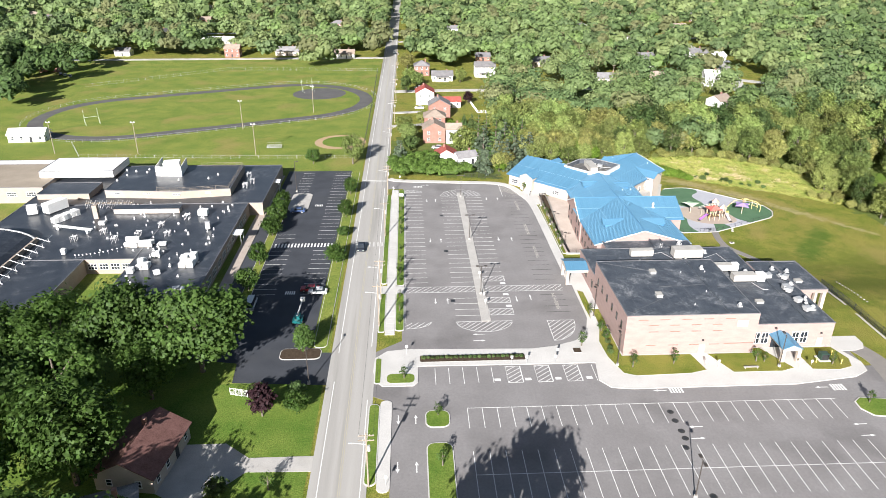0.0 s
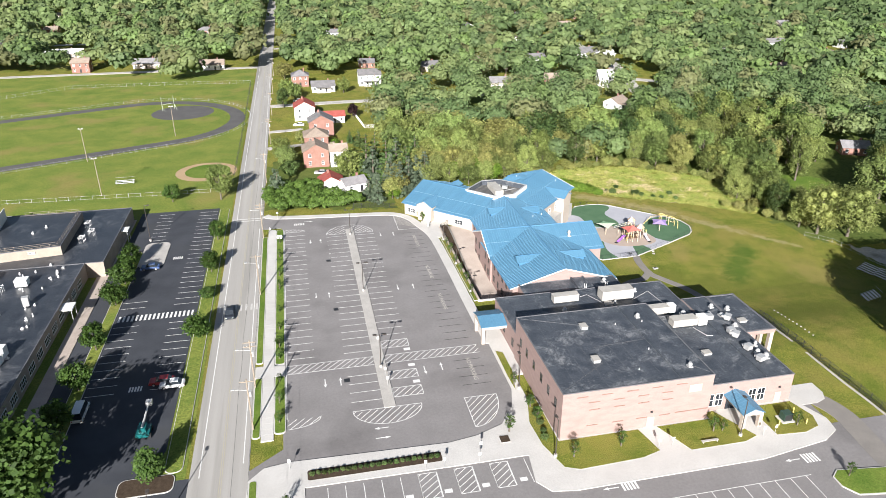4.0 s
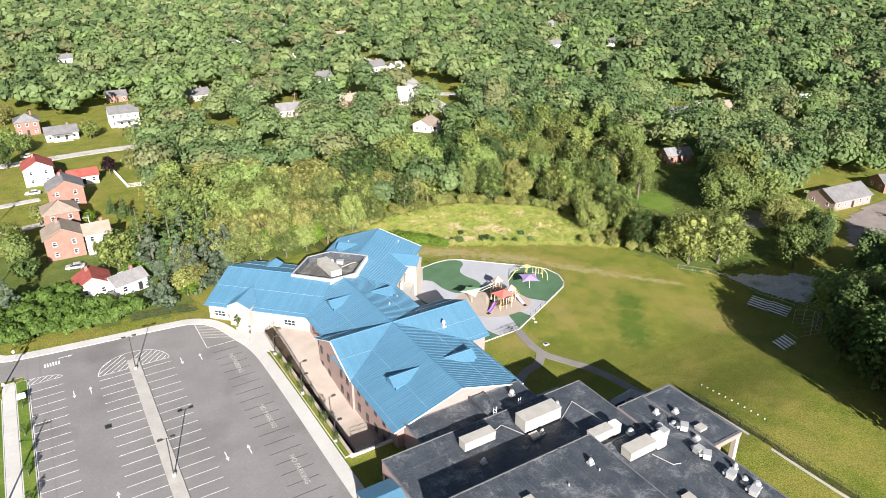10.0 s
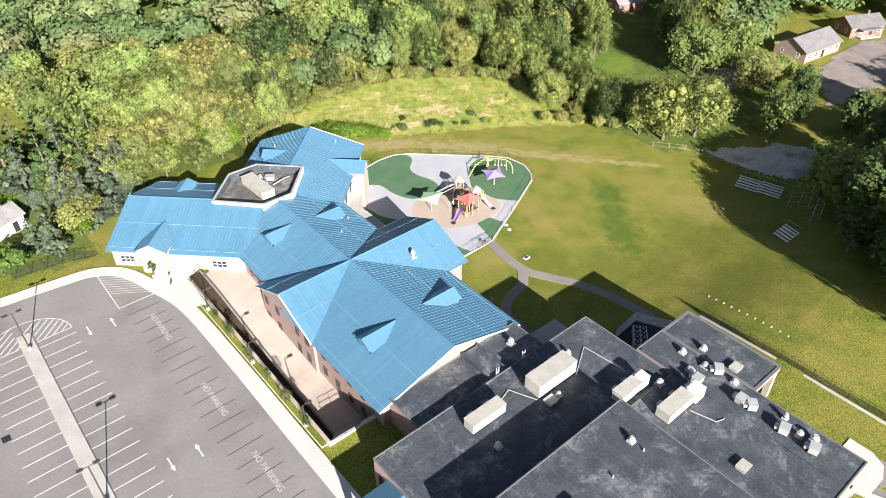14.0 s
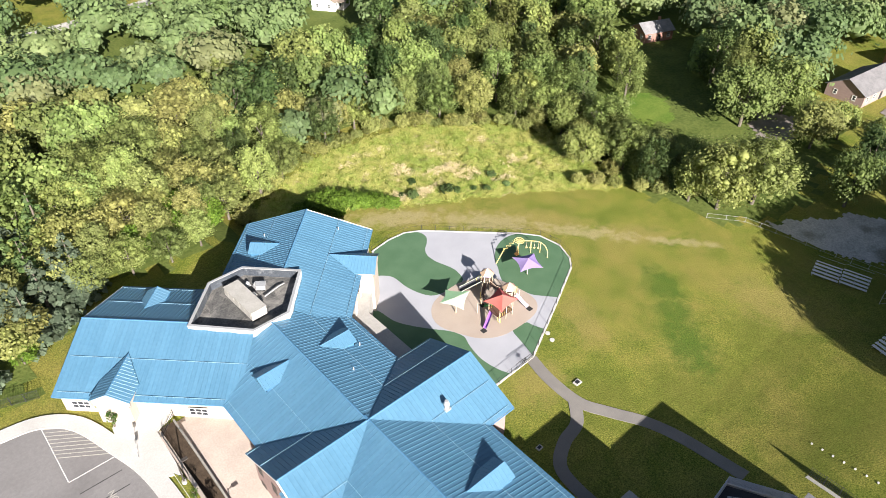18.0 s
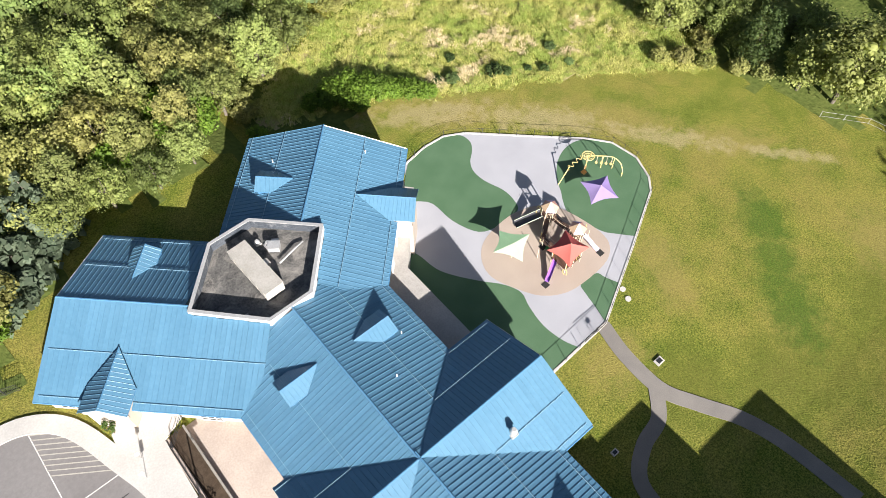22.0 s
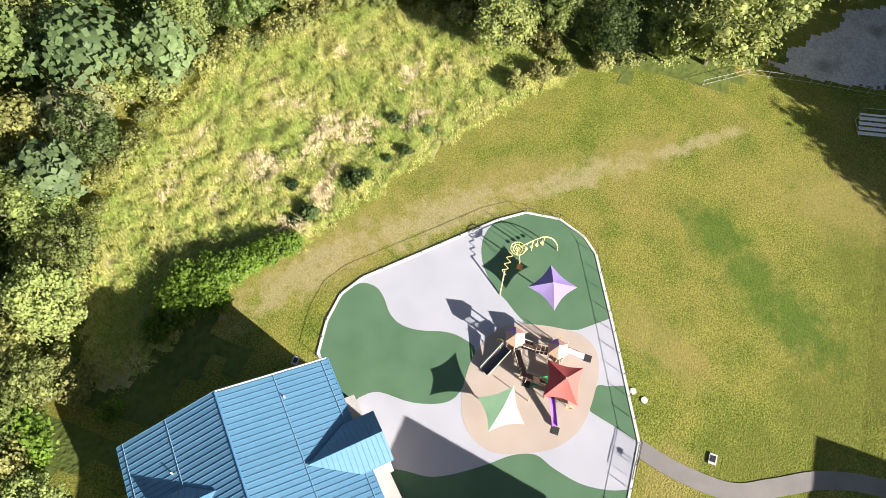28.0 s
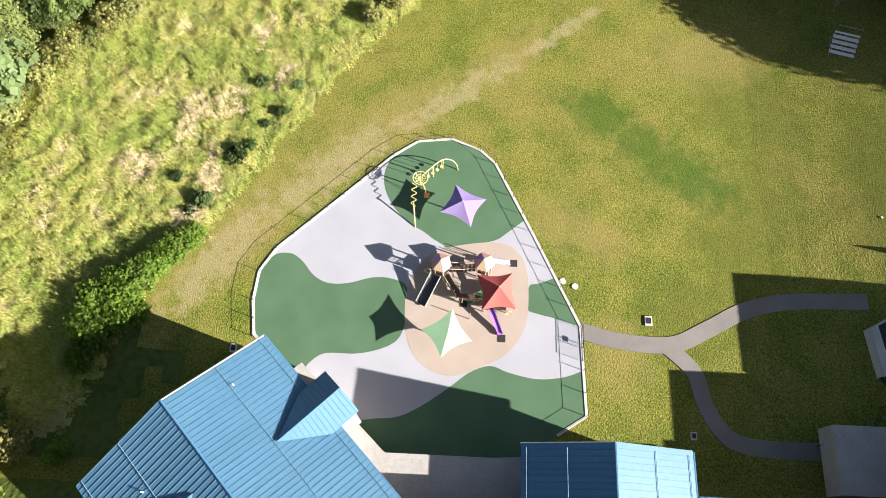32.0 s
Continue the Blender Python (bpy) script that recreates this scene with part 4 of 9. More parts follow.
# ---- school ----
def ring(g, poly, w, z0, z1):
    """A wall of thickness w just inside poly."""
    area = sum(a[0] * b[1] - b[0] * a[1] for a, b in zip(poly, poly[1:] + poly[:1]))
    poly = poly if area > 0 else poly[::-1]
    n, ins = len(poly), []
    for i in range(n):
        p, q, r = Vector(poly[i - 1]), Vector(poly[i]), Vector(poly[(i + 1) % n])
        n1, n2 = (q - p).normalized(), (r - q).normalized()
        n1, n2 = Vector((-n1.y, n1.x)), Vector((-n2.y, n2.x))
        k = (n1 + n2) * (w / (1 + n1.dot(n2)))
        ins.append((q.x + k.x, q.y + k.y))
    v = [(x, y, z0) for x, y in poly] + [(x, y, z0) for x, y in ins] + [(x, y, z1) for x, y in poly] + [(x, y, z1) for x, y in ins]
    f = []
    for i in range(n):
        j = (i + 1) % n
        f += [(i, j, 2 * n + j, 2 * n + i), (n + j, n + i, 3 * n + i, 3 * n + j), (2 * n + i, 2 * n + j, 3 * n + j, 3 * n + i), (j, i, n + i, n + j)]
    g.add(v, f)
    return ins


school = thing("school_building", (58.6, 118.6, 0), "modern pinkish brick school with dark flat roofs", "school")


def flat_block(poly, z0, z1, wall, roof, owner, cope=COPE):
    """Walls under a flat roof sheet with a thin raised metal edge."""
    part("wall", Geo().prism(poly, z0, z1), wall, owner)
    g = Geo()
    out = [(x + (0.05 if x > sum(p[0] for p in poly) / len(poly) else -0.05), y + (0.05 if y > sum(p[1] for p in poly) / len(poly) else -0.05)) for x, y in poly]
    ins = ring(g, out, 0.17, z1 - 0.06, z1 + 0.12)
    part("coping", g, cope, owner, "metal roof-edge coping")
    return part("roof", Geo().prism(ins, z1 - 0.03, z1 + 0.03), roof, owner)


GYM = [(40.2, 118.6), (67.4, 118.6), (67.4, 143.7), (40.2, 143.7)]
GYM_Z, MID_Z, EAST_Z, LINK_Z = 9.3, 5.45, 5.7, 4.4
MID = [(40.4, 143.75), (79.1, 143.75), (79.1, 158.8), (40.4, 158.8)]
flat_block(GYM, -0.4, GYM_Z, BRICK, MEMBRANE, school)
flat_block(MID, -5.0, MID_Z, BRICK, MEMBRANE, school)
flat_block([(67.45, 120.3), (84.8, 120.3), (84.8, 134.8), (84.8, 149.6), (79.15, 149.6), (79.15, 143.7), (67.45, 143.7)], -5.0, EAST_Z, BRICK, MEMBRANE, school)
# porch corner block: closed at the back, open towards the lawn under its roof
part("wall", Geo().box(84.82, 91.5, 139.0, 149.6, -5.0, EAST_Z - 0.95), BRICK, school)
part("porch_roof", Geo().box(84.82, 91.5, 134.8, 149.6, EAST_Z - 0.95, EAST_Z - 0.1), BRICK, school)
part("roof", Geo().box(84.84, 91.2, 135.1, 149.3, EAST_Z - 0.1, EAST_Z - 0.04), MEMBRANE, school)
g = Geo()
ring(g, [(84.82, 134.75), (91.55, 134.75), (91.55, 149.65), (84.82, 149.65)], 0.4, EAST_Z - 0.1, EAST_Z + 0.06)
part("coping", g, COPE, school, "metal roof-edge coping")
for x, y in ((91.0, 135.3), (91.0, 138.0), (86.0, 135.3)):
    part("porch_column", Geo().box(x - 0.4, x + 0.4, y - 0.4, y + 0.4, -1.2, EAST_Z - 0.95), CREAM, school)
part("porch_slab", Geo().box(85.0, 94.0, 132.8, 139.0, -1.2, -0.35), CONCRETE, school)
# raised curbs and seams on the flat roofs
g = Geo().box(61.2, 61.5, 119.0, 143.5, 9.3, 9.5)
part("roof_curb", g, MEMBRANE, school)
part("roof_curb", Geo().box(79.3, 79.6, 120.7, 149, 5.7, 5.95), MEMBRANE, school)
part("roof_curb", Geo().box(67.5, 68.3, 120.8, 143.4, 5.7, 5.86), DARKMETAL, school)
seam = mat("membrane_seam", (0.10, 0.105, 0.11), (0.14, 0.145, 0.15), 2, 0.2, 0.6, 0.05, 0.3)
for i in range(8):
    x = 43.2 + 2.55 * i
    part("roof_seam", Geo().box(x, x + 0.05, 118.8, 143.5, 9.3, 9.336), seam, school)
for x in (70.6, 73.7, 76.8, 82.0):
    part("roof_seam", Geo().box(x, x + 0.05, 120.6, 134.5, 5.7, 5.736), seam, school)
for y in (147.2, 151.0, 154.9):
    part("roof_seam", Geo().box(40.7, 78.4, y, y + 0.05, 5.45, 5.486), seam, school)
for a, b in (((40.8, 143.0, 9.36), (51.0, 138.4, 9.36)), ((40.9, 119.6, 9.36), (50.5, 126.0, 9.36)), ((50.6, 130.6, 9.36), (61.0, 131.4, 9.36)), ((64.6, 122.2, 9.36), (66.9, 119.5, 9.36))):
    part("roof_conduit", Geo().tube(a, b, 0.022, 0.022, 6), COPE, school, "thin pale conduit on the roof")

# darker brick courses on the gym front
for z, xs in ((8.2, (42.6, 47.0, 51.5, 56.0, 60.5)), (6.9, (44.8, 49.2, 53.6, 58.0)), (5.4, (45.0, 49.4, 53.8, 58.2)), (2.2, (44.8, 49.4, 53.8, 58.0))):
    for x in xs:
        part("brick_band", Geo().box(x, x + 2.0, 118.565, 118.7, z, z + 0.17), BANDBRICK, school)
part("brick_band", Geo().box(61.0, 67.2, 118.565, 118.7, 2.3, 2.5), BANDBRICK, school)
part("sign_panel", Geo().box(63.0, 65.3, 118.55, 118.7, 6.3, 7.8), CREAM, school, "pale square panel high on the brick wall")
part("door", Geo().box(55.9, 57.2, 118.54, 118.7, 0.0, 2.2), CREAM, school, "pale double steel door")
part("door", Geo().box(81.7, 82.9, 120.24, 120.4, 0.0, 2.2), CREAM, school, "pale steel side door")
part("wall_light", Geo().box(56.3, 56.7, 118.4, 118.6, 3.2, 3.5), DARKMETAL, school)
part("wall_light", Geo().box(82.1, 82.5, 120.1, 120.3, 3.2, 3.5), DARKMETAL, school)

FRAMES = {}


def window(parent, at, turn, w, h, cols=2, rows=2, frame=WHITE):
    """A glazed window whose outer face looks along -y before it is turned."""
    key = (w, h, cols, rows, frame.name)
    if key not in FRAMES:
        t, bar = 0.09, 0.045
        xs, zs = [-w / 2], [-0.08]
        for lst, n, a, b in ((xs, cols, -w / 2, w / 2), (zs, rows, 0.0, h)):
            for i in range(n):
                p, q = a + (b - a) * i / n, a + (b - a) * (i + 1) / n
                lst += [p + (t if i == 0 else bar), q - (t if i == n - 1 else bar)]
            lst.append(b)
        g, nx_ = Geo(), len(xs)
        g.v = [(x, y, z) for y in (-0.06, 0.05) for z in zs for x in xs]
        back = nx_ * len(zs)

        def bars(i, j):
            return 0 <= i < nx_ - 1 and 0 <= j < len(zs) - 1 and not (i % 2 and j % 2)

        for i in range(nx_ - 1):
            for j in range(len(zs) - 1):
                if not bars(i, j):
                    continue
                c = [j * nx_ + i, j * nx_ + i + 1, (j + 1) * nx_ + i + 1, (j + 1) * nx_ + i]
                g.f += [tuple(c), tuple(k + back for k in c[::-1])]
                for (di, dj), (m, n) in zip(((0, -1), (1, 0), (0, 1), (-1, 0)), ((0, 1), (1, 2), (2, 3), (3, 0))):
                    if not bars(i + di, j + dj):
                        g.f.append((c[n], c[m], c[m] + back, c[n] + back))
        FRAMES[key] = mesh_of("window", g, frame), mesh_of("pane", Geo().box(-w / 2 + t, w / 2 - t, -0.02, 0.03, t, h - t), GLASS)
    ob = piece("window", FRAMES[key][0], parent, at, turn)
    pane = new("pane", FRAMES[key][1])
    pane.parent = ob
    return ob


for y in (121.5, 125.0, 128.6, 132.6, 136.6, 140.2):
    window(school, (40.19, y, 4.9), -90, 1.0, 1.7, 1, 2, BRONZE)
for x in (68.6, 70.4):
    window(school, (x, 120.29, 1.1), 0, 1.5, 2.6, 2, 2)
for x in (76.9, 78.7):
    window(school, (x, 120.29, 1.1), 0, 1.5, 2.6, 2, 2)
for y in (145.8, 151.5, 153.5, 155.5, 157.3):
    window(school, (40.39, y, 1.5), -90, 1.2, 1.8, 2, 2, BRONZE)
for x in (42.5, 45.5):
    window(school, (x, 158.81, 1.2), 180, 1.4, 2.0, 2, 2)


# ---- blue roofs ----
RIDGE_Z, EAVE_Z, PITCH = 7.6, 3.75, 0.61
HEX = [(49.1, 220.9), (55.7, 213.7), (61.5, 213.7), (68.1, 220.9), (61.5, 227.7), (55.7, 227.7)]


def panel_mesh(w0, w1, length):
    """A standing-seam strip: u across, -v down the slope from the ridge; w0, w1: where its two edges start."""
    g = Geo()
    g.add([(0, -w0, 0), (PITCH, -w1, 0), (PITCH, -length, 0), (0, -length, 0), (0, -w0, -0.07), (PITCH, -w1, -0.07), (PITCH, -length, -0.07), (0, -length, -0.07)], [(3, 2, 1, 0), (4, 5, 6, 7), (2, 3, 7, 6), (0, 1, 5, 4), (1, 2, 6, 5), (3, 0, 4, 7)])
    g.add([(-0.018, -w0, 0.055), (0.018, -w0, 0.055), (0.018, -length, 0.055), (-0.018, -length, 0.055), (-0.022, -w0, 0), (0.022, -w0, 0), (0.022, -length, 0), (-0.022, -length, 0)], [(3, 2, 1, 0), (1, 2, 6, 5), (3, 0, 4, 7), (2, 3, 7, 6), (0, 1, 5, 4)])
    return mesh_of("roof_panel", g, BLUEROOF)


def gable_roof(a, b, half, wall, base, owner, ends=(True, True), short=(0.5, 0.5)):
    """Roof of two seamed slopes on a ridge from a to b, with the walls under it."""
    a, b = Vector(a), Vector(b)
    u = (b - a).normalized()
    length = (b - a).length
    drop = RIDGE_Z - EAVE_Z
    slope = math.hypot(half, drop)
    n = round(length / PITCH)
    whole = panel_mesh(0, 0, slope)
    for side in (1, -1):
        out = Vector((-u.y, u.x)) * side
        start = a if side < 0 else b
        along = u if side < 0 else -u
        vdir = -Vector((out.x * half, out.y * half, -drop)).normalized()
        udir = Vector((along.x, along.y, 0))
        ndir = udir.cross(vdir)

        def first(k):
            """How far down the slope the roof well reaches along edge k."""
            p, far = start + along * (k * PITCH), 0.0
            for s in range(80):
                q = p + out * (half * s / 80)
                if inside(q.x, q.y, HEX):
                    far = slope * (s + 1) / 80
            return far

        for k in range(n):
            f0, f1 = first(k), first(k + 1)
            if min(f0, f1) > slope - 0.3:
                continue
            me = whole if f0 == f1 == 0 else panel_mesh(f0, f1, slope)
            ob = new("roof_panel", me)
            ob.parent = owner
            p = start + along * (k * PITCH)
            m = Matrix((udir, vdir, ndir)).transposed().to_4x4()
            m.translation = Vector((p.x, p.y, RIDGE_Z)) - BASE[owner.name]
            ob.matrix_basis = m
        # eave trim
        e0, e1 = a + out * (half + 0.02), b + out * (half + 0.02)
        if abs(e0.x - 45.78) < 0.1:
            e1 = Vector((e1.x, 181.9))
        part("eave_gutter", Geo().tube((e0.x, e0.y, EAVE_Z - 0.1), (e1.x, e1.y, EAVE_Z - 0.1), 0.11, 0.11, 6), BLUETRIM, owner)
    mid = a + u * (length / 2)
    if not inside(mid.x, mid.y, HEX):
        c0, c1 = a, b
        if inside(a.x, a.y, HEX):
            while inside(c0.x, c0.y, HEX):
                c0 = c0 + u * 0.1
        if inside(b.x, b.y, HEX):
            while inside(c1.x, c1.y, HEX):
                c1 = c1 - u * 0.1
        part("ridge_cap", Geo().tube((c0.x, c0.y, RIDGE_Z + 0.02), (c1.x, c1.y, RIDGE_Z + 0.02), 0.12, 0.12, 6), BLUETRIM, owner)
    # walls: a gabled prism held a little inside the eaves
    ih, iz, rz = half - 0.8, EAVE_Z + drop * 0.8 / half - 0.22, RIDGE_Z - 0.25
    a2, b2 = a + u * short[0], b - u * short[1]
    s = Vector((-u.y, u.x)) * ih
    prof = [(1, base), (1, iz), (0, rz), (-1, iz), (-1, base)]
    v = [(e.x + s.x * k, e.y + s.y * k, z) for e in (a2, b2) for k, z in prof]
    part("wall", Geo().add(v, [(0, 1, 2, 3, 4), (9, 8, 7, 6, 5), (0, 5, 6, 1), (1, 6, 7, 2), (2, 7, 8, 3), (3, 8, 9, 4), (4, 9, 5, 0)]), wall, owner)
    for e0, e1, cut in ((a + u * 0.5, a2, short[0]), (b2, b - u * 0.5, short[1])):
        if cut > 0.6:
            k = (rz - 5.85) / (rz - iz)
            prof = [(1, base), (1, iz), (k, 5.85), (-k, 5.85), (-1, iz), (-1, base)]
            v = [(e.x + s.x * q, e.y + s.y * q, z) for e in (e0, e1) for q, z in prof]
            part("wall", Geo().add(v, [(0, 1, 2, 3, 4, 5), (11, 10, 9, 8, 7, 6)] + [(i, i + 6, (i + 1) % 6 + 6, (i + 1) % 6) for i in range(6)]), wall, owner)
    # white boards under the rakes
    for e, shown in ((a, ends[0]), (b, ends[1])):
        if shown:
            for side in (1, -1):
                q = e + Vector((-u.y, u.x)) * half * side
                g = Geo().tube((e.x, e.y, RIDGE_Z - 0.17), (q.x, q.y, EAVE_Z - 0.17), 0.15, 0.15, 4)
                part("rake_board", g, WHITE, owner, "white rake board under the roof edge")


blue = thing("school_wing_building", (58.6, 166, 0), "two-storey school wings of pale brick under blue standing-seam metal roofs", "school")
gable_roof((58.8, 165.2), (58.8, 191.4), 13.0, BRICK, -4.8, blue, (True, False))
gable_roof((45.7, 190.6), (76.1, 190.6), 8.6, BRICK, -4.8, blue)
gable_roof((58.6, 190.4), (58.6, 217.0), 11.4, BRICK, -4.8, blue, (False, False), (0.5, 3.6))
gable_roof((56.6, 214.6), (38.4, 232.8), 11.4, CREAM, -4.8, blue, (False, True), (10.1, 0.5))
gable_roof((60.6, 217.4), (78.0, 234.8), 11.4, CREAM, -4.8, blue, (False, True), (8.3, 0.5))

# roof well with plant
well = thing("roof_well", (58.6, 220.7, 6.2), "sunken roof well with white parapet and weathered dark floor", "roof well")
g = Geo()
ins = ring(g, HEX, 0.18, 5.6, 7.75)
part("parapet", g, WHITE, well, "white metal parapet round the well")
part("floor", Geo().prism(ins, 5.9, 6.3), WELLROOF, well)
# liner in the dark membrane colour, which also stands in for the walls' shade
g = Geo()
ring(g, ins, 0.12, 6.2, 7.7)
part("liner", g, MEMBRANE, well, "weathered membrane on the inner faces, coloured dark for shade")
g = Geo()
ring(g, [(x + (x - 58.6) * 0.006, y + (y - 220.7) * 0.006) for x, y in HEX], 0.42, 7.75, 7.84)
part("coping", g, METAL, well, "metal coping")


def rooftop_unit(at, size, turn, label="beige rooftop air handler on the flat roof", material=UNIT, hoods=2):
    x, y, z = at
    l, w, h = size
    t = thing("rooftop_unit", at, label, "air handler", "rooftop units")
    m = pose(x, y, z, 0, 0, turn)

    def o(dx, dy, dz, sx, sy, sz):
        p = m @ Vector((dx, dy, dz))
        return Geo().obox(p, (sx, sy, sz), turn)

    part("curb", o(0, 0, 0.12, l - 0.2, w - 0.2, 0.24), DARKMETAL, t)
    part("casing", o(0, 0, 0.24 + h / 2, l, w, h), material, t)
    part("lid", o(0, 0, 0.27 + h, l + 0.12, w + 0.12, 0.06), material, t)
    for i in range(max(1, int(l / 1.4))):
        dx = -l / 2 + l * (i + 0.5) / max(1, int(l / 1.4))
        part("access_panel", o(dx, -w / 2 - 0.015, 0.3 + h / 2, 0.9, 0.05, h * 0.75), material, t)
    for i in range(hoods):
        dx = -l / 2 + l * (i + 0.5) / hoods
        p = m @ Vector((dx, w / 2 + 0.25, 0.24 + h * 0.5))
        part("intake_hood", Geo().obox(p, (0.9, 0.6, h * 0.5), turn, -18), material, t)
    return t


def mushroom_vent(at, r=0.4, h=0.8, label="round galvanised roof exhaust vent"):
    x, y, z = at
    t = thing("roof_vent", at, label, "roof vent", "roof vents")
    part("curb", Geo().box(x - r, x + r, y - r, y + r, z, z + 0.25), METAL, t)
    part("stack", Geo().tube((x, y, z + 0.2), (x, y, z + h * 0.7), r * 0.62, r * 0.62, 12), METAL, t)
    part("cap", Geo().tube((x, y, z + h * 0.62), (x, y, z + h), r, r * 0.55, 14), METAL, t)
    return t


def hatch(at, sx=1.3, sy=1.5, h=0.55, label="square pale roof hatch"):
    x, y, z = at
    t = thing("roof_hatch", at, label, "roof hatch", "roof hatches")
    part("curb", Geo().box(x - sx / 2, x + sx / 2, y - sy / 2, y + sy / 2, z, z + h), METAL, t)
    part("lid", Geo().box(x - sx / 2 - 0.08, x + sx / 2 + 0.08, y - sy / 2 - 0.08, y + sy / 2 + 0.08, z + h, z + h + 0.1), UNIT, t)


rz = 5.48
rooftop_unit((54.6, 154.4, rz), (5.6, 1.7, 1.5), 0)
rooftop_unit((65.8, 153.6, rz), (7.2, 2.6, 2.1), 0, "large beige rooftop air handler on the flat roof")
rooftop_unit((71.4, 145.4, rz + 0.05), (3.9, 1.7, 1.5), 0)
rooftop_unit((74.2, 145.2, rz + 0.05), (1.4, 1.4, 1.7), 0, "squat white rooftop unit", WHITE, 1)
rooftop_unit((73.9, 139.8, 5.73), (5.2, 2.0, 1.5), 0)
rooftop_unit((77.6, 139.3, 5.73), (1.8, 1.6, 1.8), 0, "squat white rooftop unit", WHITE, 1)
for x, y in ((53.0, 150.3), (71.2, 155.3), (76.2, 143.6), (83.4, 145.0), (86.2, 143.5), (83.6, 141.5), (81.3, 142.4), (84.0, 137.3), (83.4, 129.9), (82.2, 127.4), (82.9, 125.9), (64.6, 151.0)):
    mushroom_vent((x, y, 5.73 if x > 79 or y < 144 else rz), random.choice((0.36, 0.45, 0.55)), random.choice((0.7, 0.9, 1.1)))
for x, y in ((80.2, 140.6), (83.9, 139.8), (81.5, 135.0), (81.7, 133.6), (81.3, 129.0), (81.3, 125.2)):
    rooftop_unit((x, y, 5.73), (1.3, 1.1, 0.9), random.choice((0, 15, 40)), "small galvanised kitchen exhaust fan unit", METAL, 1)
for x, y in ((86.4, 138.6), (72.9, 129.4), (63.1, 151.0)):
    hatch((x, y, 5.73 if x > 67 else rz), 1.5, 1.2, 0.4)
for x, y in ((51.4, 137.4), (49.2, 126.6)):
    hatch((x, y, 9.33), 1.2, 1.5)
for x, y in ((63.2, 138.9), (64.4, 121.6)):
    mushroom_vent((x, y, 9.33), 0.42, 0.9)
for x, y in ((57.8, 137.2), (63.3, 137.2), (55.4, 122.5), (60.0, 128.0)):
    solid("pipe_vent", Geo().tube((x, y, 9.33), (x, y, 9.72), 0.12, 0.1, 8), METAL, "short pale roof pipe vent", "pipe vent", "pipe vents", base=(x, y, 9.33))
g = Geo().chain([(58.4, 155.4, 5.56), (60.3, 156.0, 5.56), (62.0, 152.3, 5.56)], 0.06).chain([(69, 151.9, 5.56), (74.0, 154.8, 5.56), (74.8, 148.5, 5.56)], 0.06)
solid("roof_pipe", g, METAL, "thin galvanised gas pipe along the roof", "pipe", base=(60, 154, 5.3))
g = Geo().chain([(75.4, 138.4, 5.82), (76.4, 135.2, 5.82), (77.6, 134.8, 5.82)], 0.06)
solid("roof_pipe", g, METAL, "thin galvanised gas pipe along the roof", "pipe", base=(76, 136, 5.5))
# plant inside the well
rooftop_unit((58.2, 220.9, 6.3), (8.0, 2.5, 1.5), -88, "long pale air handler in the roof well", UNIT, 1)
rooftop_unit((61.8, 222.6, 6.3), (1.4, 1.1, 0.8), -38, "small condenser in the roof well", METAL, 1)
mushroom_vent((61.5, 223.5, 6.3), 0.5, 1.0)
mushroom_vent((60.6, 224.7, 6.3), 0.35, 0.8)
g = Geo().chain([(61.0, 220.2, 6.8), (63.8, 220.8, 6.9), (65.0, 221.2, 6.6)], 0.12)
solid("roof_pipe", g, METAL, "galvanised duct pipe in the roof well", "pipe", base=(62, 220, 6.3))
hatch((53.8, 216.0 + 0.6, 6.3), 1.0, 0.5, 0.3)

# low link between gym side and the wings
LINK = [(47.8, 158.85), (70.8, 158.85), (70.8, 165.6), (47.8, 165.6)]
flat_block(LINK, -4.8, LINK_Z, BRICK, MEMBRANE, blue)
part("roof_curb", Geo().box(60.2, 60.5, 158.9, 165.4, 4.4, 5.2), MEMBRANE, blue)
part("roof_curb", Geo().box(63.0, 63.3, 158.9, 165.4, 4.4, 5.2), MEMBRANE, blue)
part("roof_bridge", Geo().box(60.5, 63.0, 158.9, 165.3, 4.4, 5.0), MEMBRANE, blue)
mushroom_vent((67.3, 162.6, 4.43), 0.5, 1.2)
for x in (61.0, 66.0):
    g = Geo().tube((x, 159.1, 4.43), (x, 159.1, 6.6), 0.04, 0.04, 6).tube((x + 0.5, 159.1, 4.43), (x + 0.5, 159.1, 6.6), 0.04, 0.04, 6)
    for i in range(7):
        g.tube((x, 159.1, 4.4 + 0.3 * i), (x + 0.5, 159.1, 4.4 + 0.3 * i), 0.025, 0.025, 5)
    solid("roof_ladder", g, WHITE, "white steel roof access ladder", "ladder", "roof ladders", base=(x, 159.1, 4.43))


def slope_z(x, y):
    """Height of the blue roofs over x, y."""
    best = -99
    for (ax, ay), (bx, by), half in (((58.8, 165.2), (58.8, 191.4), 13.0), ((45.7, 190.6), (76.1, 190.6), 8.6), ((58.6, 190.4), (58.6, 217), 11.4), ((56.6, 214.6), (38.4, 232.8), 11.4), ((60.6, 217.4), (78, 234.8), 11.4)):
        u = (Vector((bx, by)) - Vector((ax, ay))).normalized()
        d = Vector((x - ax, y - ay))
        off = abs(-u.y * d.x + u.x * d.y)
        if off <= half and -0.5 <= u.dot(d) <= (Vector((bx, by)) - Vector((ax, ay))).length + 0.5:
            best = max(best, RIDGE_Z - (RIDGE_Z - EAVE_Z) * off / half)
    return best


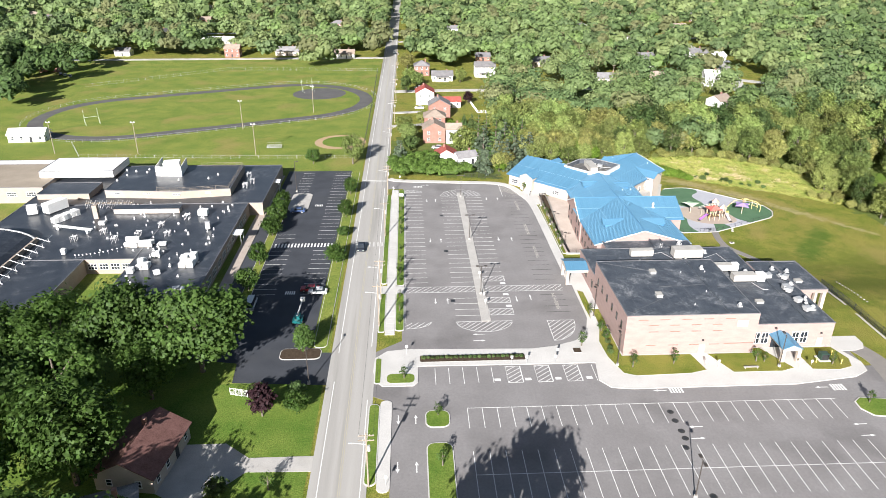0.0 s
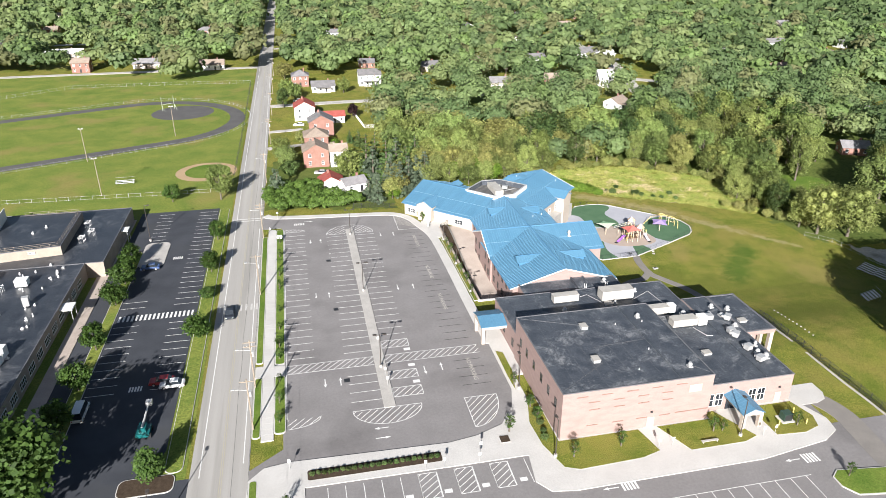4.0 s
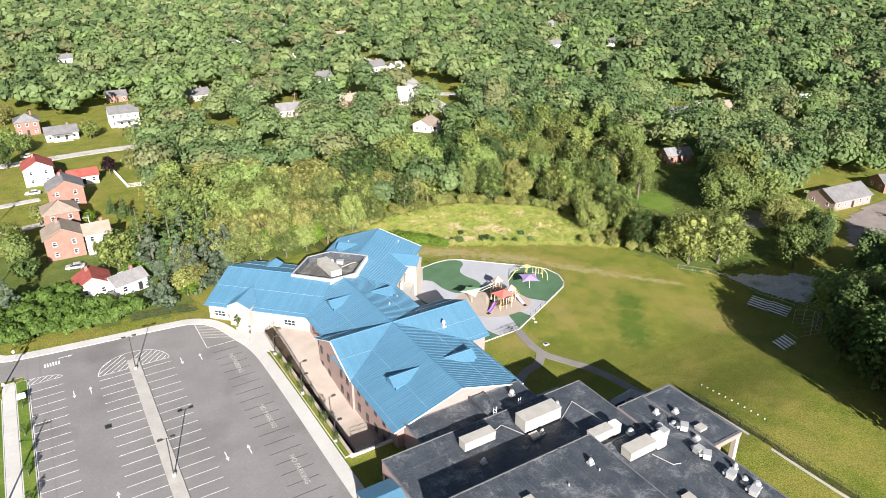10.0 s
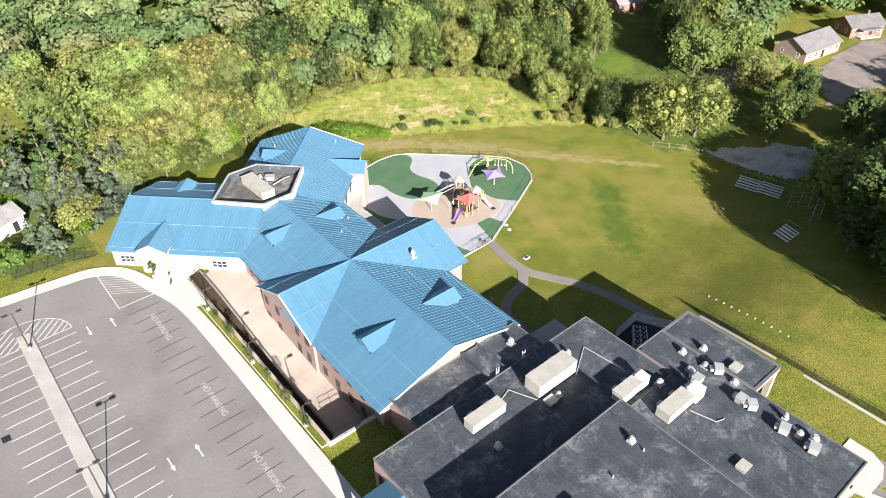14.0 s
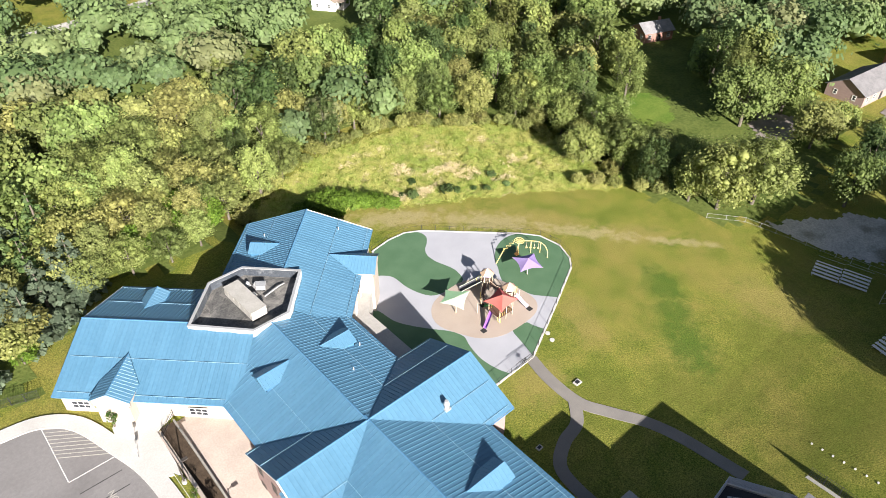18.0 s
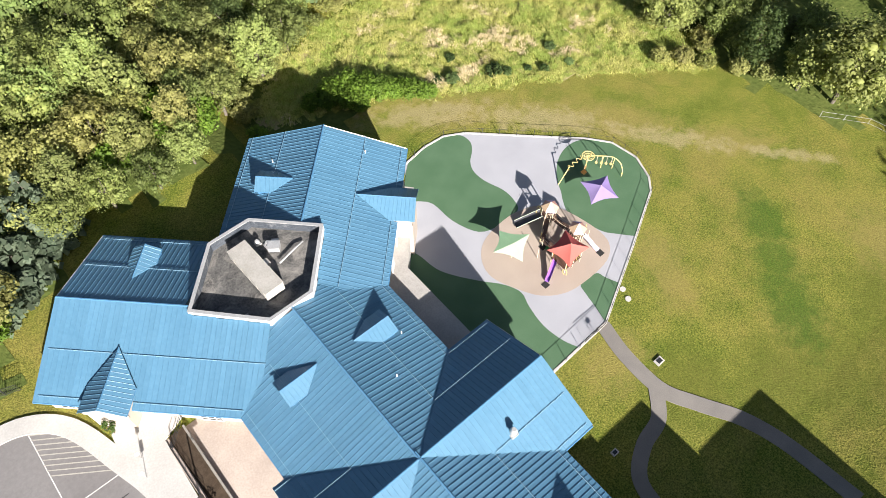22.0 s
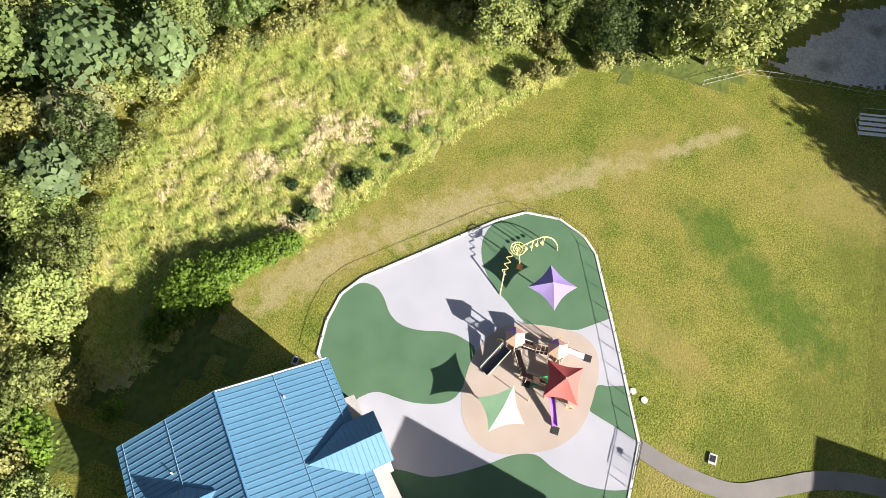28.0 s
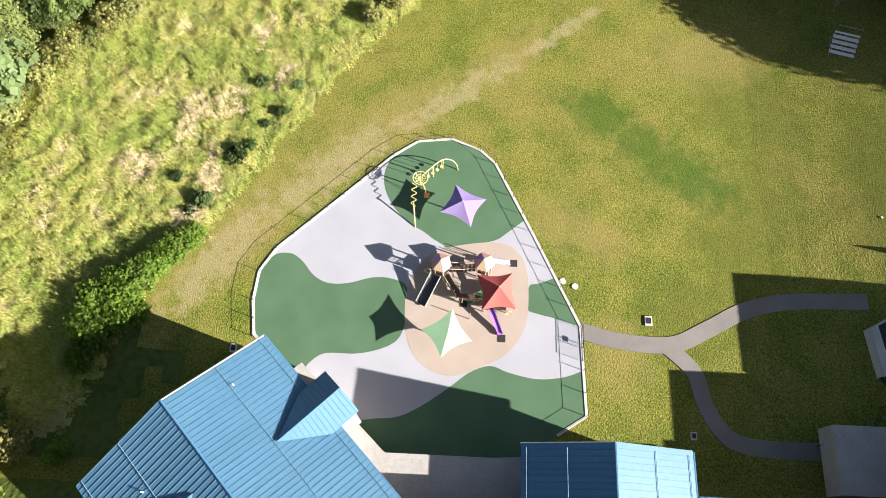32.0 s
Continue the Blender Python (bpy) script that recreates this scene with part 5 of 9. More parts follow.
def dormer(x, y, turn, w=3.6, run=5.6, z=None, label="small blue gabled roof dormer with louvred face", tan=0.3, wall=None):
    """A gabled dormer at the middle of its front foot; its front looks along -y before turning; run: to where its ridge meets the slope."""
    z = slope_z(x, y) if z is None else z
    rise = run * tan
    m = pose(x, y, 0, 0, 0, turn)
    top = z + rise
    t = thing("roof_dormer", (x, y, z), label, "dormer", "roof dormers")
    F, B = m @ Vector((0, 0, top)), m @ Vector((0, run, top + 0.05))
    o = m.to_3x3() @ Vector((0, -0.3, 0))
    up = Vector((0, 0, 0.09))
    low = 0.42 * rise
    back = low / tan
    eave = w / 2 - 0.12
    for s in (-1, 1):
        A, C = m @ Vector((s * w / 2, 0, z + low)), m @ Vector((s * w / 2, back, z + low))
        q = [A + o, F + o, B, C]
        part("roof_sheet", Geo().add(q + [p + up for p in q], [(0, 1, 2, 3), (7, 6, 5, 4), (0, 4, 5, 1), (1, 5, 6, 2), (2, 6, 7, 3), (3, 7, 4, 0)]), BLUEROOF, t)
        n = int(run / 0.5)
        for i in range(n):
            k = run * (i + 0.5) / n
            a = (A + o).lerp(C, k / back) if k < back else C.lerp(B, (k - back) / (run - back))
            b = (F + o).lerp(B, k / run)
            if (a - b).length > 0.25:
                part("seam", Geo().tube(a + up, b + up, 0.035, 0.035, 4), BLUEROOF, t)
        q = [m @ Vector((s * eave, yy, zz)) for yy, zz in ((0, z - 0.1), (0, z + low - 0.04), (back - 0.1, z + low - 0.04))]
        k = m.to_3x3() @ Vector((s * 0.1, 0, 0))
        part("cheek", Geo().add(q + [p - k for p in q], [(0, 1, 2), (5, 4, 3), (0, 3, 4, 1), (1, 4, 5, 2), (2, 5, 3, 0)]), wall or BLUETRIM, t)
        part("eave_trim", Geo().tube(A + o, C, 0.06, 0.06, 5), BLUETRIM, t)
    part("ridge_cap", Geo().tube(F + o + up, B + up, 0.07, 0.07, 5), BLUETRIM, t)
    prof = [(-eave, z - 0.1), (eave, z - 0.1), (eave, z + low - 0.04), (0, top - 0.15), (-eave, z + low - 0.04)]
    v = [m @ Vector((xx, yy, zz)) for yy in (0.0, 0.14) for xx, zz in prof]
    part("face", Geo().add(v, [(0, 1, 2, 3, 4), (9, 8, 7, 6, 5)] + [(i + 5, (i + 1) % 5 + 5, (i + 1) % 5, i) for i in range(5)]), wall or BLUETRIM, t)
    if not wall:
        for i in range(4):
            zz = z + 0.08 + 0.22 * i
            hw = min(eave, eave * (top - zz) / (top - z - low)) * 0.72
            part("louvre", Geo().obox(m @ Vector((0, -0.04, zz + 0.06)), (2 * hw, 0.1, 0.1), turn), BLUEROOF, t)
    if wall:
        q = [m @ Vector((s * (w / 2 - 0.5), yy, zz)) for zz in (-4.6 if x > 60 else -0.2, z + 0.1) for s, yy in ((-1, 0.05), (1, 0.05), (1, 3.0), (-1, 3.0))]
        part("bay_wall", Geo().add(q, [(3, 2, 1, 0), (4, 5, 6, 7), (0, 1, 5, 4), (1, 2, 6, 5), (2, 3, 7, 6), (3, 0, 4, 7)]), wall, t)


for d in ((50.4, 175.2, -90), (67.2, 175.4, 90)):
    dormer(*d, run=5.9, tan=0.296)
for d in ((52.1, 206.2, -90), (66.3, 206.0, 90), (49.7, 233.6, 135), (66.3, 233.6, -135)):
    dormer(*d, run=4.7, tan=0.338)
dormer(35.9, 217.9, -45, 5.6, 7.2, EAVE_Z - 0.1, "blue gabled bay roof over the pale school wall", 0.338, CREAM)
dormer(80.2, 217.9, 45, 5.4, 7.6, EAVE_Z - 0.55, "blue gabled bay roof over the pale school wall", 0.338, CREAM)
dormer(73.2, 239.0, 180, 3.0, 4.0, EAVE_Z + 0.1, "blue gabled bay roof at the wing end", 0.3)
for (ax, ay), (bx, by), half in (((58.8, 165.2), (58.8, 191.4), 13.0), ((45.7, 190.6), (76.1, 190.6), 8.6), ((58.6, 190.4), (58.6, 217), 11.4), ((56.6, 214.6), (38.4, 232.8), 11.4), ((60.6, 217.4), (78, 234.8), 11.4)):
    a, b = Vector((ax, ay)), Vector((bx, by))
    u = (b - a).normalized()
    for side in (1, -1):
        out = Vector((-u.y, u.x)) * side
        for down in (0.5, 0.94):
            g, zz = Geo(), RIDGE_Z - (RIDGE_Z - EAVE_Z) * down + 0.12
            n = int((b - a).length / 0.6)
            for k in range(n):
                p, q = a + u * (0.6 * k) + out * half * down, a + u * (0.6 * k + 0.6) + out * half * down
                if all(abs(slope_z(c.x, c.y) + 0.12 - zz) < 0.05 and not inside(c.x, c.y, HEX) for c in (p, q)):
                    g.tube((p.x, p.y, zz), (q.x, q.y, zz), 0.035, 0.035, 5).tube((p.x, p.y, zz - 0.14), (p.x, p.y, zz), 0.03, 0.03, 4)
            if g.v:
                part("snow_guard", g, GUARDRAIL, blue, "thin pale snow guard rail along the slope")
mushroom_vent((68.2, 186.6, 5.6), 0.45, 1.6, "galvanised flue on the blue roof")
for x, y in ((73.5, 206.0), (66.9, 204.0), (80.2, 228.5), (69.6, 235.5), (62.8, 199.6)):
    zz = slope_z(x, y)
    if zz > 0:
        solid("pipe_vent", Geo().tube((x, y, zz - 0.1), (x, y, zz + 0.5), 0.08, 0.08, 8), WHITE, "short white roof pipe vent", "pipe vent", "pipe vents", base=(x, y, zz))
# courtyard
court = thing("sunken_courtyard", (43, 190, -3.6), "sunken concrete courtyard ramp with retaining walls beside the school", "courtyard")


def court_z(y):
    return -0.1 - 3.5 * ease((212 - y) / 34)


ys = [168 + 45 * i / 18 for i in range(19)]
g = Geo()
g.add([(x, y, court_z(y)) for y in ys for x in (39.2, 48.2)], [(2 * i, 2 * i + 1, 2 * i + 3, 2 * i + 2) for i in range(18)])
part("ramp_floor", g, TANCONC, court, "tan concrete ramp floor")
part("retaining_wall", Geo().box(39.1, 39.55, 168, 211.5, -4.2, 0.45), TANCONC, court, "pale capped retaining wall")
part("retaining_face", Geo().box(39.56, 39.62, 168.3, 211.3, -4.2, 0.3), RETAIN, court, "darker face of the retaining wall")
part("end_wall", Geo().box(39.1, 47.0, 167.55, 168.0, -4.8, 0.3), CONCRETE, court)
g = Geo()
g.add([(x, y, court_z(y) + (0.0 if k else 0.75)) for y in ys for x, k in ((41.5, 1), (41.5, 0), (41.75, 0), (41.75, 1))], [(4 * i + a, 4 * i + b, 4 * i + 4 + b, 4 * i + 4 + a) for i in range(18) for a, b in ((0, 1), (1, 2), (2, 3))])
part("divider_wall", g, RETAIN, court, "low wall dividing ramp and planter")
part("planter_bed", Geo().add([(x, y, court_z(y) + 0.35) for y in ys for x in (39.6, 41.55)], [(2 * i, 2 * i + 1, 2 * i + 3, 2 * i + 2) for i in range(18)]), MULCH, court, "dark mulched planter bed")


def railing(pts, label="black metal guard railing", h=1.05, gap=1.6, category="railing", group="railings", name="guard_railing", material=DARKMETAL):
    """Posts, two rails and thin bars along pts (x, y, z)."""
    t = thing(name, pts[0], label, category, group)
    for a, b in zip(pts, pts[1:]):
        a, b = Vector(a), Vector(b)
        for k in (h, h * 0.55, 0.15):
            part("rail", Geo().tube(a + Vector((0, 0, k)), b + Vector((0, 0, k)), 0.03, 0.03, 5), material, t)
        n = max(1, round((b - a).length / gap))
        for i in range(n + 1):
            p = a.lerp(b, i / n)
            part("post", Geo().tube(p, p + Vector((0, 0, h + 0.05)), 0.035, 0.035, 5), material, t)
    return t


railing([(39.3, 211.2, 0.4), (39.3, 203.5, 0.4)])
railing([(39.4, 211.3, 0.4), (42.0, 214.0, 0.3)])
railing([(40.0, 167.8, 0.3), (43.5, 167.6, 0.3), (46.6, 168.6, 0.3)])
for y in (170.5, 173.8, 177.2, 180.6, 184.6, 187.4, 193.5, 197.0, 201.5, 206.0):
    x = 46.2 if 182.5 < y < 198.5 else 46.6 if y < 182 else 48.0
    window(blue, (x - 0.02, y, 1.2), -90, 1.1, 1.6, 2, 2, BRONZE)
    if y < 200:
        window(blue, (x - 0.02, y, -2.3), -90, 1.1, 1.6, 2, 2, BRONZE)
for x, y in ((33.0, 222.9), (44.6, 211.0)):
    window(blue, (x + 0.05, y + 0.05, 0.9), -45, 2.6, 1.4, 3, 2)
for k in range(4):
    x, y = 72.8 + 3.0 * k, 214.2 + 3.0 * k
    window(blue, (x + 0.32, y - 0.42, 0.6), 45, 1.3, 1.9, 2, 2)
    window(blue, (x + 0.32, y - 0.42, -3.4), 45, 1.3, 1.9, 2, 2)
for y in (169, 172.5, 176, 179.5):
    window(blue, (71.02, y, 0.8), 90, 1.3, 1.9, 2, 2)
for y in (185.5, 190.6, 195.7):
    window(blue, (75.62, y, 0.8), 90, 1.6, 1.9, 2, 2)


# ---- entrance canopies ----
def canopy(x0, x1, y0, y1, z, axis, label, brickback=False):
    t = thing("entrance_canopy", ((x0 + x1) / 2, (y0 + y1) / 2, 0), label, "canopy", "entrance canopies")
    rise = 0.9
    if axis == "y":
        xm = (x0 + x1) / 2
        for s, e in ((x0, xm), (x1, xm)):
            g = Geo()
            q = [Vector((s, y0, z)), Vector((e, y0, z + rise)), Vector((e, y1, z + rise)), Vector((s, y1, z))]
            up = Vector((0, 0, 0.12))
            g.add(q + [p + up for p in q], [(0, 1, 2, 3), (7, 6, 5, 4), (0, 4, 5, 1), (1, 5, 6, 2), (2, 6, 7, 3), (3, 7, 4, 0)])
            part("roof_sheet", g, BLUEROOF, t)
            n = int((y1 - y0) / 0.6)
            for i in range(n + 1):
                y = y0 + (y1 - y0) * i / n
                part("seam", Geo().tube((s, y, z + 0.14), (e, y, z + rise + 0.14), 0.035, 0.035, 4), BLUEROOF, t)
        part("gable", Geo().add([(x0 + 0.2, y0 + 0.2, z - 0.35), (x1 - 0.2, y0 + 0.2, z - 0.35), (x1 - 0.2, y0 + 0.2, z), (xm, y0 + 0.2, z + rise - 0.1), (x0 + 0.2, y0 + 0.2, z)] + [(x0 + 0.2, y1, z - 0.35), (x1 - 0.2, y1, z - 0.35), (x1 - 0.2, y1, z), (xm, y1, z + rise - 0.1), (x0 + 0.2, y1, z)], [(0, 1, 2, 3, 4), (9, 8, 7, 6, 5), (0, 5, 6, 1), (1, 6, 7, 2), (4, 9, 5, 0)]), CREAM, t)
        cols = [(x0 + 0.5, y0 + 0.5), (x1 - 0.5, y0 + 0.5)]
    else:
        ym = (y0 + y1) / 2
        q = [Vector((x0, y0, z)), Vector((x1, y0, z)), Vector((x1, ym, z + rise)), Vector((x0, ym, z + rise))]
        q2 = [Vector((x0, ym, z + rise)), Vector((x1, ym, z + rise)), Vector((x1, y1, z)), Vector((x0, y1, z))]
        up = Vector((0, 0, 0.12))
        for qq in (q, q2):
            part("roof_sheet", Geo().add(qq + [p + up for p in qq], [(3, 2, 1, 0), (4, 5, 6, 7), (0, 1, 5, 4), (1, 2, 6, 5), (2, 3, 7, 6), (3, 0, 4, 7)]), BLUEROOF, t)
        n = int((x1 - x0) / 0.5)
        for i in range(n + 1):
            x = x0 + (x1 - x0) * i / n
            for s in (y0, y1):
                part("seam", Geo().tube((x, s, z + 0.14), (x, ym, z + rise + 0.14), 0.035, 0.035, 4), BLUEROOF, t)
        part("beam", Geo().box(x0 + 0.2, x1, y0 + 0.25, y1 - 0.25, z - 0.7, z + 0.02), CREAM, t)
        cols = [(x0 + 0.6, y0 + 0.7), (x0 + 0.6, y1 - 0.7)]
    for x, y in cols:
        part("column", Geo().box(x - 0.35, x + 0.35, y - 0.35, y + 0.35, 0.1, z - 0.2), CREAM, t)
    return t


canopy(71.2, 75.4, 114.4, 120.3, 3.2, "y", "blue metal entrance canopy on cream pillars over the front door")
canopy(34.8, 40.3, 149.3, 156.0, 4.2, "x", "blue metal entrance canopy on cream pillars beside the car park")
part("door", Geo().box(71.9, 74.7, 120.22, 120.4, 0.1, 2.4), GLASS, school, "dark glazed entrance doors")


# ---- old school across the road ----
old = thing("old_school_building", (-80, 190, 0), "older single-storey school of pale brick with glossy black flat roofs", "school")
OLDZ = 4.0
flat_block([(-118, 199), (-47.4, 199), (-47.4, 236), (-118, 236)], -0.3, OLDZ, OLDWALL, BLACKROOF, old)
flat_block([(-72.0, 138), (-51.6, 138), (-51.6, 198.9), (-72.0, 198.9)], -0.3, OLDZ, OLDWALL, BLACKROOF, old)
flat_block([(-118, 160.6), (-72.1, 160.6), (-72.1, 198.9), (-118, 198.9)], -0.3, OLDZ - 0.02, OLDWALL, BLACKROOF, old)
flat_block([(-118, 100), (-84.3, 100), (-84.3, 160.5), (-118, 160.5)], -0.3, OLDZ - 0.04, OLDWALL, BLACKROOF, old)
flat_block([(-96, 205), (-74, 203.2), (-58.2, 205.4), (-58.8, 229), (-96.3, 229)], OLDZ, OLDZ + 2.4, OLDWALL, BLACKROOF, old)
flat_block([(-175, 212), (-118.1, 212), (-118.1, 236), (-175, 236)], -0.3, OLDZ + 1.2, OLDWALL, TANROOF, old)
flat_block([(-116, 204), (-100.5, 204), (-100.5, 214.5), (-116, 214.5)], OLDZ, OLDZ + 1.7, OLDWALL, BLACKROOF, old)
flat_block([(-123, 221), (-99.5, 221), (-99.5, 235.6), (-123, 235.6)], OLDZ + 1.25, OLDZ + 3.4, WHITE, WHITE, old)
flat_block([(-190, 236.2), (-108, 236.2), (-108, 242.5), (-190, 242.5)], -0.3, OLDZ + 0.6, OLDWALL, WHITE, old)
# barrel roof with a white rim, and the raking struts along its foot
g = Geo()
for i in range(13):
    a = radians(180 * i / 12)
    g.v += [(-115 - 13.6 * math.cos(a), 128, OLDZ - 0.3 + 4.2 * math.sin(a)), (-115 - 13.6 * math.cos(a), 172.6, OLDZ - 0.3 + 4.2 * math.sin(a))]
g.f = [(2 * i, 2 * i + 1, 2 * i + 3, 2 * i + 2) for i in range(12)] + [tuple(range(0, 26, 2)), tuple(range(1, 26, 2))[::-1]]
part("barrel_roof", g, BLACKROOF, old, "dark curved barrel roof")
rim = [(-115 + 13.7 * math.cos(radians(15 * i)), OLDZ - 0.25 + 4.25 * math.sin(radians(15 * i))) for i in range(13)]
g = Geo()
g.v = [(x, y, z + dz) for x, z in rim for y, dz in ((172.4, 0), (172.9, 0), (172.9, -0.5), (172.4, -0.5))]
g.f = [(4 * k + q, 4 * k + (q + 1) % 4, 4 * k + 4 + (q + 1) % 4, 4 * k + 4 + q) for k in range(12) for q in range(4)]
part("barrel_rim", g, WHITE, old, "white curved rim of the barrel roof")
part("barrel_curb", Geo().box(-101.5, -101.0, 128, 172.9, OLDZ - 0.1, OLDZ + 1.1), OLDWALL, old)
for k in range(13):
    y = 131 + 3.4 * k
    part("raking_strut", Geo().tube((-97.6, y, OLDZ), (-100.9, y, OLDZ + 1.3), 0.1, 0.1, 6), METAL, old)
    part("strut_post", Geo().tube((-97.9, y, OLDZ), (-97.9, y, OLDZ + 1.1), 0.08, 0.08, 6), METAL, old)
part("strut_rail", Geo().tube((-97.9, 129, OLDZ + 1.05), (-97.9, 174, OLDZ + 1.05), 0.07, 0.07, 6), METAL, old)
part("pillar", Geo().box(-92.7, -91.4, 187.7, 188.9, OLDZ, OLDZ + 4.0), OLDWALL, old, "sandy brick chimney pillar")
for k in range(9):
    x = -98 + 1.55 * k
    t = thing("scaffold_tower", (x, 196 + 0.35 * (k % 3), OLDZ + 0.03), "galvanised scaffold frame standing on the old roof", "scaffold", "scaffold frames")
    for dx in (0.0, 1.1):
        for dy in (-0.5, 0.5):
            part("upright", Geo().tube((x + dx, 196 + dy, OLDZ + 0.03), (x + dx, 196 + dy, OLDZ + 2.4), 0.035, 0.035, 5), METAL, t)
    part("brace", Geo().tube((x, 195.5, OLDZ + 0.3), (x + 1.1, 195.5, OLDZ + 2.2), 0.03, 0.03, 5), METAL, t)
    part("platform", Geo().box(x - 0.05, x + 1.15, 195.5, 196.5, OLDZ + 1.7, OLDZ + 1.76), WOODPOLE, t)
for x, y, l, w, h, turn, lab in ((-106.2, 194.6, 6.5, 2.7, 2.8, 62, "white box trailer standing on the old school's roof"), (-111.5, 192.0, 2.6, 2.2, 2.4, 20, "small white storage hut on the old school's roof")):
    t = thing("roof_trailer", (x, y, OLDZ + 0.03), lab, "trailer", "roof trailers")
    part("box", Geo().obox((x, y, OLDZ + 0.35 + h / 2), (l, w, h), turn), WHITE, t)
    part("chassis", Geo().obox((x, y, OLDZ + 0.2), (l * 0.96, w * 0.8, 0.3), turn), DARKMETAL, t)
    m = pose(x, y, OLDZ + 0.35, 0, 0, turn)
    part("door", Geo().obox(m @ Vector((-l / 2 - 0.02, 0, h / 2)), (0.06, w * 0.8, h * 0.85), turn), METAL, t)
t = thing("wrapped_bundle", (-100.6, 188.0, OLDZ + 0.03), "long bundle wrapped in white sheeting on the old school's roof", "bundle")
m = pose(-100.6, 188.0, OLDZ + 0.03, 0, 0, 62)
for k in range(6):
    c = m @ Vector((-3.4 + 1.35 * k, 0.12 * (k % 2), 0.85))
    part("wrapped_load", Geo().obox(c, (1.3, 1.7 + 0.25 * (k % 3), 1.5 + 0.2 * (k % 2)), 62 + 4 * (k % 3 - 1)), WHITE, t)
solid("timber_beam", Geo().obox((-94.6, 179.0, OLDZ + 1.1), (12.0, 0.9, 0.35), -17).obox((-99.2, 180.4, OLDZ + 0.5), (0.7, 1.0, 1.0), -17).obox((-90.2, 177.7, OLDZ + 0.5), (0.7, 1.0, 1.0), -17), WHITE, "long white beam lying on trestles on the old roof", "beam", base=(-94.6, 179.0, OLDZ))
t = thing("flag_line", (-86.7, 155.5, OLDZ), "line of small white flags round the courtyard edge", "flag line")
for k in range(15):
    f = k / 14
    x, y = (-86.7 + 12.5 * f, 161.5 + 7.0 * f * f)
    part("flag", Geo().box(x - 0.14, x + 0.14, y - 0.02, y + 0.02, OLDZ + 0.75, OLDZ + 1.05), WHITE, t)
    if k % 2 == 0:
        part("flag_post", Geo().tube((x, y, OLDZ), (x, y, OLDZ + 1.1), 0.03, 0.03, 5), METAL, t)
for x in range(-92, -62, 9):
    window(old, (x, 204.96 - 0.083 * (x + 96) if x < -74 else 203.18 + 0.139 * (x + 74), OLDZ + 1.3), 0, 2.2, 0.5, 3, 1)
for y in range(142, 197, 5):
    window(old, (-51.58, y, 1.0), 90, 3.2, 1.7, 4, 2)
for x in (-82.6, -79.8, -77.0, -74.2):
    window(old, (x, 160.58, 1.2), 0, 2.2, 1.6, 3, 2)
for x in range(-170, -118, 6):
    window(old, (x, 211.98, 2.2), 0, 3.0, 1.5, 4, 2)
for x, y, l, w, n in ((-57.6, 158.0, 3.6, 6.0, 7), (-67.8, 156.0, 3.0, 3.6, 5), (-66.8, 162.4, 2.0, 2.6, 2), (-73.4, 168.6, 7.4, 2.2, 4)):
    t = thing("wrapped_pallet_stack", (x, y, OLDZ + 0.03), "pallets of roofing supplies wrapped in white sheeting on the old roof", "pallets", "wrapped pallets")
    for k in range(n):
        px, py = x + (k % 2 - 0.5) * l * 0.5, y + ((k // 2) / max(1, (n - 1) // 2) - 0.5) * w * 0.75
        h = 1.1 + 0.5 * ((k * 7) % 3)
        part("wrapped_load", Geo().obox((px, py, OLDZ + 0.13 + h / 2), (l * 0.46, w * 0.3, h), 6 * ((k * 5) % 4 - 1.5)), WHITE, t)
        part("pallet", Geo().obox((px, py, OLDZ + 0.08), (l * 0.48, w * 0.31, 0.1), 6 * ((k * 5) % 4 - 1.5)), WOODPOLE, t)
for x, y in ((-66.2, 186.6), (-68.0, 174.6), (-75.7, 174.6), (-80.7, 171.2), (-85.5, 176.5), (-91.5, 172.0), (-56.3, 223.4), (-54.0, 217.2), (-55.4, 213.0), (-71.6, 181.0)):
    t = thing("pipe_rack", (x, y, OLDZ + 0.03), "galvanised pipe support frames standing on the old roof", "pipe rack", "pipe racks")
    for dy in (-0.9, 0.0, 0.9):
        for dx in (-0.55, 0.55):
            part("upright", Geo().tube((x + dx, y + dy, OLDZ + 0.03), (x + dx, y + dy, OLDZ + 1.7), 0.04, 0.04, 6), METAL, t)
        part("crossbar", Geo().tube((x - 0.7, y + dy, OLDZ + 1.4), (x + 0.7, y + dy, OLDZ + 1.4), 0.05, 0.05, 6), METAL, t)
railing([(-80, 204.0, OLDZ + 2.43), (-74, 203.6, OLDZ + 2.43), (-58.8, 205.8, OLDZ + 2.43), (-59.3, 228.6, OLDZ + 2.43), (-73, 228.6, OLDZ + 2.43)], "pale safety railing along the old school's raised roof", 1.0, 2.0, material=WOODPOLE)
for x0, y0, x1, y1 in ((-84.6, 218.2, -85.6, 228.5), (-84.6, 218.2, -76.4, 217.6), (-76.4, 217.6, -77.4, 227.5)):
    m = Vector(((x0 + x1) / 2, (y0 + y1) / 2, OLDZ + 4.1))
    t = thing("equipment_screen", (m.x, m.y, OLDZ + 2.43), "white slanted equipment screen on the raised roof", "screen", "equipment screens")
    part("panel", Geo().obox(m, (math.hypot(x1 - x0, y1 - y0), 0.16, 3.0), math.degrees(math.atan2(y1 - y0, x1 - x0))), WHITE, t)
    part("foot_rail", Geo().obox(m - Vector((0, 0, 1.6)), (math.hypot(x1 - x0, y1 - y0), 0.3, 0.16), math.degrees(math.atan2(y1 - y0, x1 - x0))), METAL, t)
